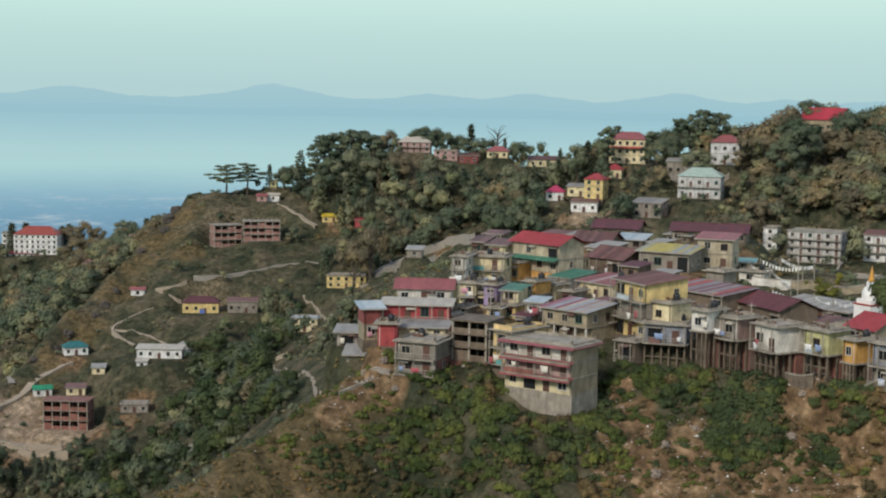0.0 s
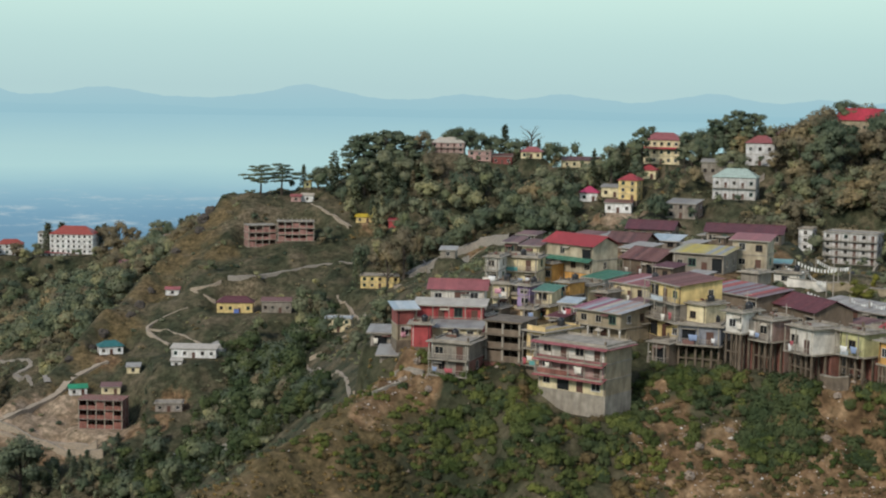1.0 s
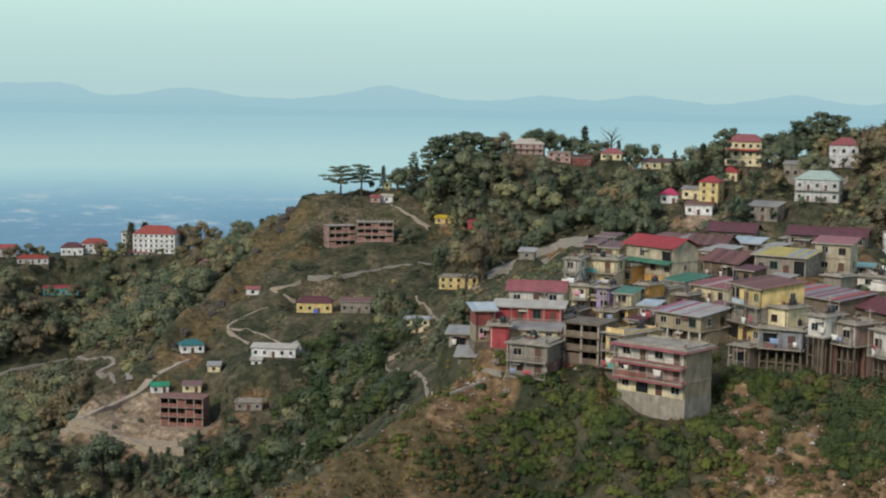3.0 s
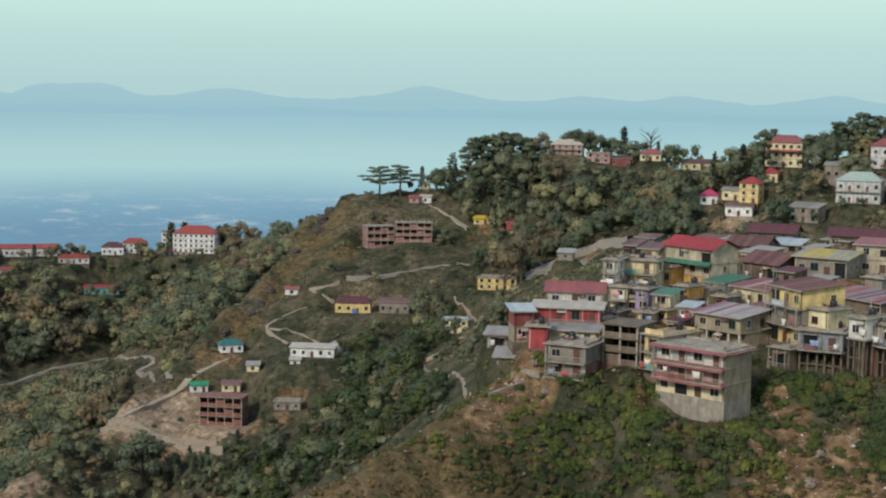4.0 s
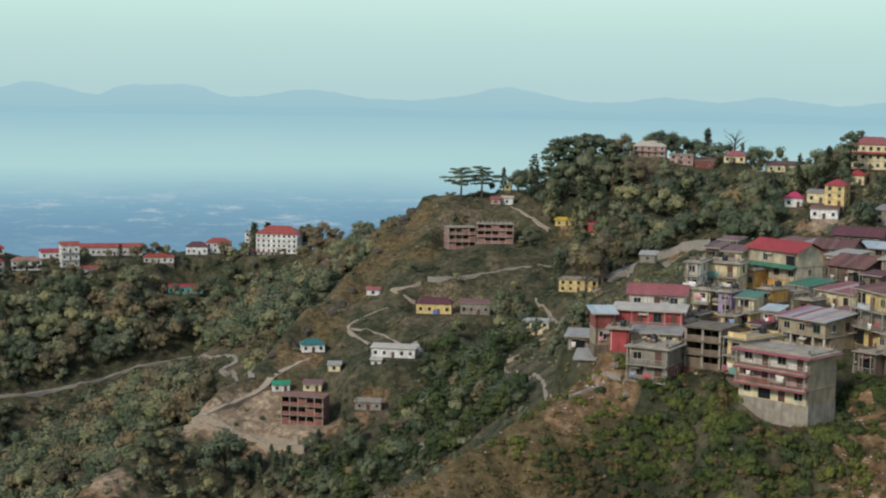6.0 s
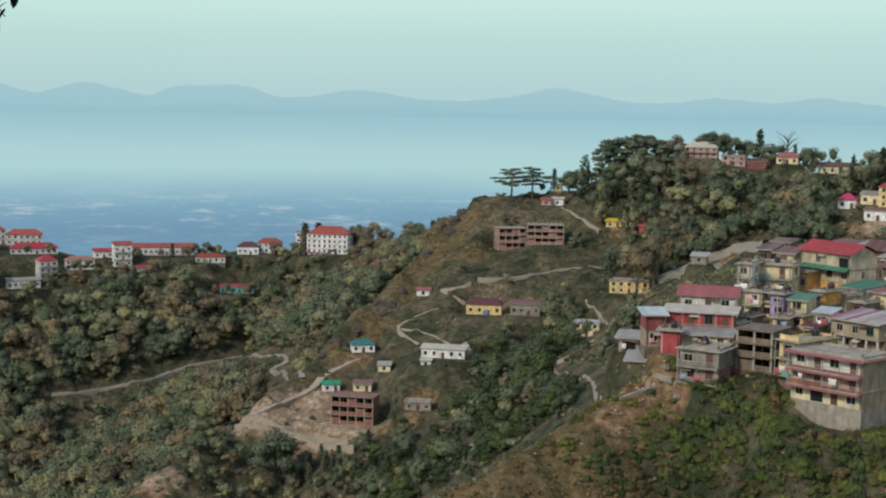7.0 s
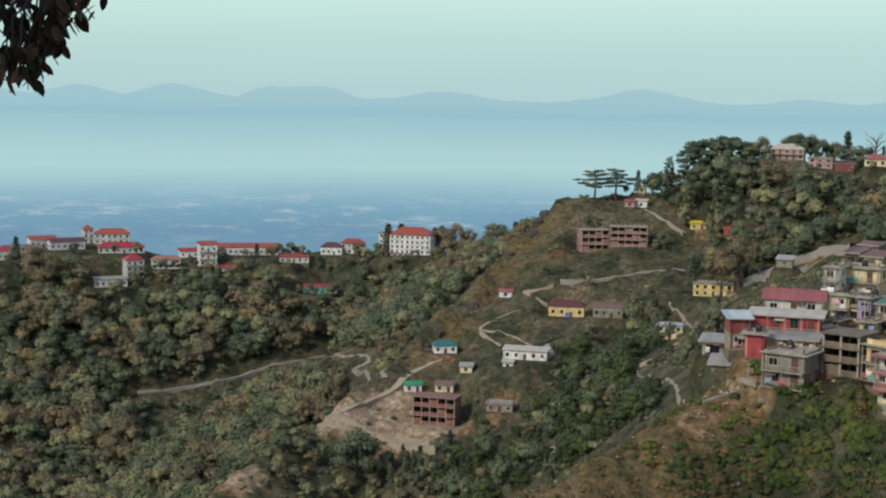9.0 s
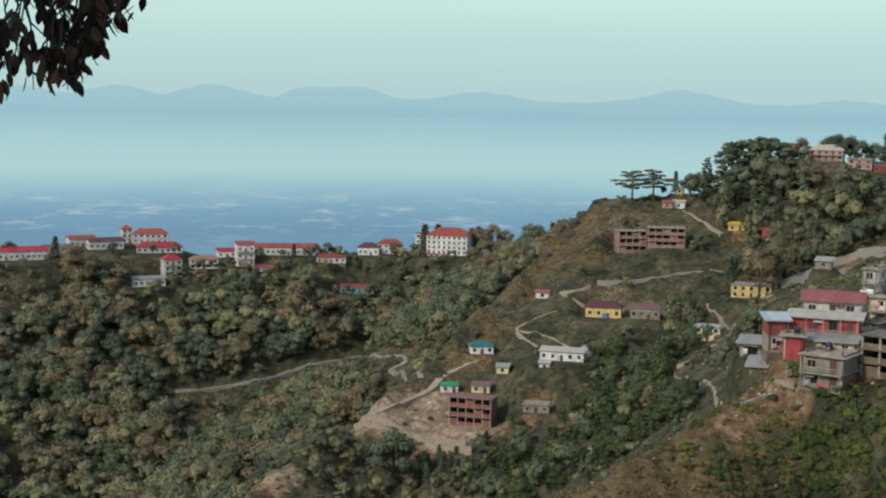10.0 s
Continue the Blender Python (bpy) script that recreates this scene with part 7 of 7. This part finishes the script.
# ---- the white shrine and the garden fence ----
WHITE = plain_material("whitewash", (0.78, 0.76, 0.72), 0.7, 0.12)
GOLD = plain_material("gilded_metal", (0.62, 0.30, 0.06), 0.4, 0.15)
RED_TRIM = plain_material("red_trim", (0.35, 0.06, 0.05), 0.6, 0.15)


def shrine(x, y, z):
    root = tagged(new("shrine"), "whitewashed stupa with a dome and gilded spire", "stupa")
    root.matrix_basis = pose(x, y, z + EYE, 0, 0, 30)
    boxes_mesh("base", [(-2.0, -2.0, -3, 2.0, 2.0, 0.9)], WHITE, root)
    boxes_mesh("red_band", [(-2.1, -2.1, 0.9, 2.1, 2.1, 1.15)], RED_TRIM, root)
    boxes_mesh("upper_step", [(-1.7, -1.7, 1.15, 1.7, 1.7, 1.9)], WHITE, root)
    lathe("dome", [(1.5, 1.9), (1.62, 2.4), (1.55, 3.1), (1.25, 3.8), (0.75, 4.25), (0, 4.4)], WHITE, root, 24)
    boxes_mesh("harmika", [(-0.6, -0.6, 4.2, 0.6, 0.6, 5.0)], WHITE, root)
    lathe("spire", [(0.62, 5.0), (0.55, 5.2), (0.58, 5.3), (0.45, 5.6), (0.48, 5.7), (0.34, 6.1), (0.36, 6.2), (0.22, 6.7), (0.24, 6.8), (0.08, 7.4), (0, 7.9)], GOLD, root, 16)


shrine(SHRINE[0], SHRINE[1], SHRINE[2])


def garden_fence(x0, y0, x1, y1, name="fence"):
    root = tagged(new("fence"), "white painted concrete post-and-rail garden fence", "fence")
    length = math.hypot(x1 - x0, y1 - y0)
    z0, z1 = land_at(x0, y0) + EYE, land_at(x1, y1) + EYE
    root.matrix_basis = Matrix.Translation((x0, y0, z0)) @ Matrix.Rotation(math.atan2(y1 - y0, x1 - x0), 4, "Z")
    n = int(length / 1.3)
    post = shared("fence_post", lambda: boxes_mesh("post", [(-0.11, -0.11, -1.5, 0.11, 0.11, 1.5), (-0.15, -0.15, 1.5, 0.15, 0.15, 1.6)], WHITE))
    for k in range(n + 1):
        placed("post", post, root, Matrix.Translation((length * k / n, 0, (z1 - z0) * k / n)))
    for h in (0.5, 1.15):
        v = [(0, -0.06, h), (0, 0.06, h), (0, 0.06, h + 0.14), (0, -0.06, h + 0.14)]
        v += [(length, b, c + z1 - z0) for _, b, c in v]
        mesh_ob("rail", v, [(0, 1, 2, 3), (4, 7, 6, 5), (0, 4, 5, 1), (1, 5, 6, 2), (2, 6, 7, 3), (3, 7, 4, 0)], [WHITE], root)


for a, b in zip(FENCE, FENCE[1:]):
    garden_fence(*a, *b)


def utility_pole(x, y, h):
    root = tagged(new("utility_pole"), "thin steel utility pole with a short cross-arm", "pole", "utility poles")
    root.matrix_basis = pose(x, y, land_at(x, y) + EYE, 0, 0, random.uniform(-30, 30))
    lathe("pole", [(0.11, -1), (0.10, h * 0.5), (0.06, h), (0, h)], RAIL, root, 8)
    boxes_mesh("cross_arm", [(-0.8, -0.05, h - 0.6, 0.8, 0.05, h - 0.48)], RAIL, root)


for x, y, h in POLES:
    utility_pole(x, y, h)

FLAG = plain_material("pale_flag_cloth", (0.74, 0.74, 0.70), 0.9, 0.15)


def flag_line(x0, y0, x1, y1):
    root = tagged(new("prayer_flags"), "string of pale prayer flags hung between poles", "prayer flags", "strings of prayer flags")
    length = math.hypot(x1 - x0, y1 - y0)
    z0, z1 = land_at(x0, y0) + EYE, land_at(x1, y1) + EYE
    root.matrix_basis = Matrix.Translation((x0, y0, z0)) @ Matrix.Rotation(math.atan2(y1 - y0, x1 - x0), 4, "Z")
    for u in (0, length):
        boxes_mesh("pole", [(u - 0.06, -0.06, -1 + (z1 - z0) * (u > 0), u + 0.06, 0.06, 3.2 + (z1 - z0) * (u > 0))], RAIL, root)
    n = max(5, int(length / 0.8))
    sag = [(length * k / n, 0, 3.0 + (z1 - z0) * k / n - 0.9 * math.sin(math.pi * k / n)) for k in range(n + 1)]
    v, f = tube(sag, [0.02] * (n + 1), 4)
    mesh_ob("cord", v, f, [RAIL], root)
    flag = shared("flag", lambda: mesh_ob("flag", [(-0.28, 0, 0), (0, 0.06, 0), (0.28, 0, 0), (0.26, -0.1, -0.75), (0.0, 0.08, -0.8), (-0.27, 0.02, -0.72)], [(0, 1, 4, 5), (1, 2, 3, 4)], [FLAG]))
    for k in range(1, n):
        placed("flag", flag, root, Matrix.Translation(sag[k]) @ Matrix.Rotation(random.uniform(-0.3, 0.3), 4, "Z"))


for line in FLAGS:
    flag_line(*line)

# ---- washing lines: cloths hung in the lanes and on the terraces ----
CLOTH = [plain_material("cloth_" + k, c, 0.9, 0.2) for k, c in (("pink", (0.56, 0.28, 0.33)), ("white", (0.74, 0.73, 0.71)), ("cream", (0.68, 0.63, 0.54)), ("blue", (0.24, 0.31, 0.46)), ("red", (0.38, 0.09, 0.10)), ("pale_grey", (0.60, 0.60, 0.60)))]


def cloth(x, y, z, yaw, w, h, mat):
    v, f = [], []
    for j in range(4):
        for i in range(7):
            u = i / 6
            v.append(((u - 0.5) * w * (1 - 0.05 * j), 0.10 * math.sin(u * 9 + j * 0.7) * (0.3 + 0.25 * j), -h * j / 3 - 0.04 * math.sin(u * 3.14)))
    for j in range(3):
        for i in range(6):
            a = j * 7 + i
            f.append((a, a + 1, a + 8, a + 7))
    ob = mesh_ob("cloth", v, f, [mat], smooth=True)
    ob.matrix_basis = pose(x, y, z + EYE, 0, 0, yaw)
    so = ob.modifiers.new("thickness", "SOLIDIFY")
    so.thickness = 0.02
    tagged(ob, "washed cloth hung out to dry on a house front", "cloth", "hung washing")


rng_c = random.Random(4)
for args, options in HOUSES[:40]:
    x, y, z, w, h, d, floors, yaw = args[:8]
    if options.get("skeleton") or (rng_c.random() < 0.35 and not options.get("balcony")):
        continue
    m = pose(x, y, z, 0, 0, yaw)
    for k in range(2 if options.get("balcony") else 1):
        fl = options["balcony"][0] if options.get("balcony") else 0
        p = m @ Vector((rng_c.uniform(-0.4, 0.4) * w, -d / 2 - (1.32 if options.get("balcony") else 0.25), fl * h / floors + rng_c.uniform(1.1, 1.9)))
        cloth(p.x, p.y, p.z, yaw, rng_c.uniform(0.6, 1.5), rng_c.uniform(0.7, 1.2), rng_c.choice(CLOTH))

# roof-top water tanks on the crowded terraces
def water_tank(x, y, z, s):
    tk = tagged(new("water_tank"), "black plastic water tank on a roof", "water tank", "roof water tanks")
    tk.matrix_basis = Matrix.Translation((x, y, z + EYE)) @ Matrix.Diagonal((s, s, s, 1))
    lathe("tank_body", [(0, 0), (0.6, 0), (0.62, 0.1), (0.6, 0.3), (0.62, 0.5), (0.6, 0.7), (0.62, 0.9), (0.55, 1.1), (0.22, 1.25), (0, 1.25)], TANK, tk)
    lathe("lid", [(0, 1.25), (0.24, 1.25), (0.24, 1.36), (0, 1.38)], TANK, tk)


for args, options in HOUSES[:50]:
    if args[9] == "flat" and not options.get("tank") and rng_c.random() < 0.55:
        x, y, z, w, h, d, floors, yaw = args[:8]
        p = pose(x, y, z, 0, 0, yaw) @ Vector((rng_c.uniform(-0.3, 0.3) * w, rng_c.uniform(0, 0.3) * d, h + 0.18))
        water_tank(p.x, p.y, p.z, rng_c.uniform(0.8, 1.1))


# heaps of brick and boards left on the flat roofs
def roof_heap(x, y, z, yaw, seed):
    r = random.Random(seed)
    root = tagged(new("brick_heap"), "small heap of old bricks and boards on a flat roof", "brick heap", "heaps on the roofs")
    root.matrix_basis = pose(x, y, z + EYE, 0, 0, yaw)
    for k in range(r.randint(4, 7)):
        a, b, c = r.uniform(-0.6, 0.5), r.uniform(-0.4, 0.3), 0.22 * (k // 3)
        boxes_mesh("block", [(a, b, c, a + r.uniform(0.35, 0.6), b + r.uniform(0.2, 0.4), c + 0.22)], r.choice((WALLS["brick"], RAW, CONCRETE)), root)
    boxes_mesh("board", [(-0.9, 0.42, 0.0, 0.9, 0.5, 0.32)], DOOR, root, "leaning dark board")


for k, (args, options) in enumerate(HOUSES[:50]):
    if args[9] == "flat" and args[4] > 3 and rng_c.random() < 0.7 and math.hypot(args[0], args[1]) < 420 and not options.get("skeleton"):
        x, y, z, w, h, d, floors, yaw = args[:8]
        q = pose(x, y, z, 0, 0, yaw) @ Vector((-0.25 * w, rng_c.uniform(-0.25, 0.1) * d, h + 0.18))
        roof_heap(q.x, q.y, q.z, yaw, k)


# ---- the tree beside the tripod, whose twigs hang into the view ----
def near_tree():
    rng = np.random.default_rng(77)
    m, n, l, b = node_material("leaves_painted_backlit")
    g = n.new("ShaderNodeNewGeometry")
    # near-black tones: the look of leaves against the light, painted into the colour
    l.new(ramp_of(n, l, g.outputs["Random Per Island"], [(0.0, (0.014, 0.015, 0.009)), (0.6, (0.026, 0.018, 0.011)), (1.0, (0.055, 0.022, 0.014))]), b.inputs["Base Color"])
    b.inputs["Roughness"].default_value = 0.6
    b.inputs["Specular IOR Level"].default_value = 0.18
    root = tagged(new("tree"), "dark leafy tree whose drooping twigs hang into the view", "tree")
    tx, ty = -5.2, 5.14
    ground = land_at(tx, ty)
    root.matrix_basis = pose(tx, ty, ground + EYE)
    up = -ground
    limb = [(0, 0, 2.2), (0.9, 0.1, up + 0.85), (1.7, 0.2, up + 1.0), (2.3, 0.3, up + 0.85), (2.7, 0.35, up + 0.6)]
    v, f = join_tubes([tube([(0, 0, -0.3), (0.05, 0, 1.0), (0, 0.05, 2.2), (-0.1, 0.1, 3.6), (0, 0, 5.0)], [0.16, 0.13, 0.11, 0.07, 0.02], 10), tube(limb, [0.06, 0.045, 0.03, 0.018, 0.006], 8)])
    mesh_ob("trunk", v, f, [BARK], root, True)
    twigs, leaves = [], []
    outline = np.array([(0, 0, 0), (0.16, 0.2, 0.03), (0.2, 0.5, 0.05), (0.13, 0.8, 0.03), (0, 1.0, -0.04), (-0.13, 0.8, 0.03), (-0.2, 0.5, 0.05), (-0.16, 0.2, 0.03), (0, 0.5, -0.01)])
    lf = [(0, 1, 8), (1, 2, 8), (2, 3, 8), (3, 4, 8), (4, 5, 8), (5, 6, 8), (6, 7, 8), (7, 0, 8)]
    for hx, hy, hz in HUBS:
        at = min(limb[2:], key=lambda q: abs(q[0] - hx))
        twigs.append(tube([at, (0.5 * (at[0] + hx), hy, up + hz + 0.12), (hx, hy, up + hz)], [0.012, 0.010, 0.006], 6))
    for tx, ty, tz in TWIG_TIPS:
        e = Vector((tx, ty, up + tz))
        hub = Vector(min(HUBS, key=lambda h: abs(h[0] - tx) - 0.25 * (h[2] > tz + 0.15))) + Vector((0, 0, up))
        mid = hub.lerp(e, 0.6) + Vector((rng.normal(0, 0.05), rng.normal(0, 0.05), rng.normal(0.02, 0.03)))
        twigs.append(tube([tuple(hub), tuple(hub.lerp(mid, 0.5) + Vector(rng.normal(0, 0.02, 3))), tuple(mid), tuple(e)], [0.006, 0.005, 0.004, 0.002], 5))
        for j in range(10):
            t = rng.uniform(-0.05, 0.40)
            p = e.lerp(mid, t) + Vector(rng.normal(0, 0.018, 3)) + Vector((0, 0, 0.068))
            d = Vector((rng.normal(0, 0.55), rng.normal(0, 0.5), -0.95)).normalized()
            q = d.to_track_quat("Y", "Z").to_matrix() @ Matrix.Rotation(rng.uniform(0, 6.28), 3, "Y")
            leaves.append((outline * np.array([1.15, 1, 1]) * rng.uniform(0.045, 0.105)) @ np.array(q).T + np.array(p))
    v, f = join_tubes(twigs)
    mesh_ob("twig_spray", v, f, [plain_material("dark_twig", (0.022, 0.017, 0.013), 0.8)], root)
    # unseen branch and crown, added on the sun's side to shade the hanging twigs
    bough = [(0, 0.05, 2.4), (0.6, -0.7, up + 1.2), (1.4, -1.1, up + 1.5), (2.3, -0.9, up + 1.5)]
    v, f = tube(bough, [0.07, 0.05, 0.03, 0.01], 8)
    mesh_ob("bough", v, f, [BARK], root, True)
    lobes = [(0, 0, 5.0, 1.2), (0.7, -0.6, up + 1.9, 0.8), (1.4, -1.1, up + 1.5, 0.75), (0.7, -1.5, up + 1.7, 0.8), (1.9, -0.7, up + 1.6, 0.65), (2.3, -1.2, up + 1.5, 0.6), (1.1, 0.1, up + 1.9, 0.6)]
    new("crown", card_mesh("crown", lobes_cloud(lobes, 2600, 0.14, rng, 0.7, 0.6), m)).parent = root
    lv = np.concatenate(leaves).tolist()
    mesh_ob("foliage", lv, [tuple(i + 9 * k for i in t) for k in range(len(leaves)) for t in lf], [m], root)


# ends of the drooping twigs: metres from the foot, and height against the eye
HUBS = [(1.98, 0.18, 0.46), (2.12, 0.24, 0.50), (2.26, 0.3, 0.47), (2.12, 0.26, 0.27), (2.2, 0.28, 0.16), (2.42, 0.34, 0.44)]
TWIG_TIPS = [(2.07, 0.03, -0.07), (1.97, 0.18, 0.05), (2.08, 0.13, 0.07), (2.04, 0.27, 0.11), (2.04, 0.28, -0.03), (2.26, 0.02, -0.04), (2.3, 0.01, -0.01), (2.09, 0.46, -0.03), (2.31, 0.18, 0.0), (2.29, 0.15, 0.06), (2.04, 0.54, 0.11), (2.26, 0.3, 0.1), (2.2, 0.51, 0.07), (2.28, 0.31, 0.15), (2.28, 0.42, 0.19), (2.4, 0.15, 0.24), (2.33, 0.44, 0.2), (2.32, 0.59, 0.26), (2.16, 0.28, 0.16), (2.06, 0.37, 0.2), (2.17, 0.38, 0.23), (2.39, 0.09, 0.26), (2.01, 0.35, 0.29), (2.13, 0.3, 0.29), (2.4, 0.25, 0.29), (2.17, -0.06, 0.17), (1.87, 0.35, 0.14), (2.25, 0.29, 0.18), (2.17, 0.42, 0.04), (2.06, 0.47, 0.04), (2.15, 0.4, 0.15), (1.99, 0.46, 0.04)]
near_tree()
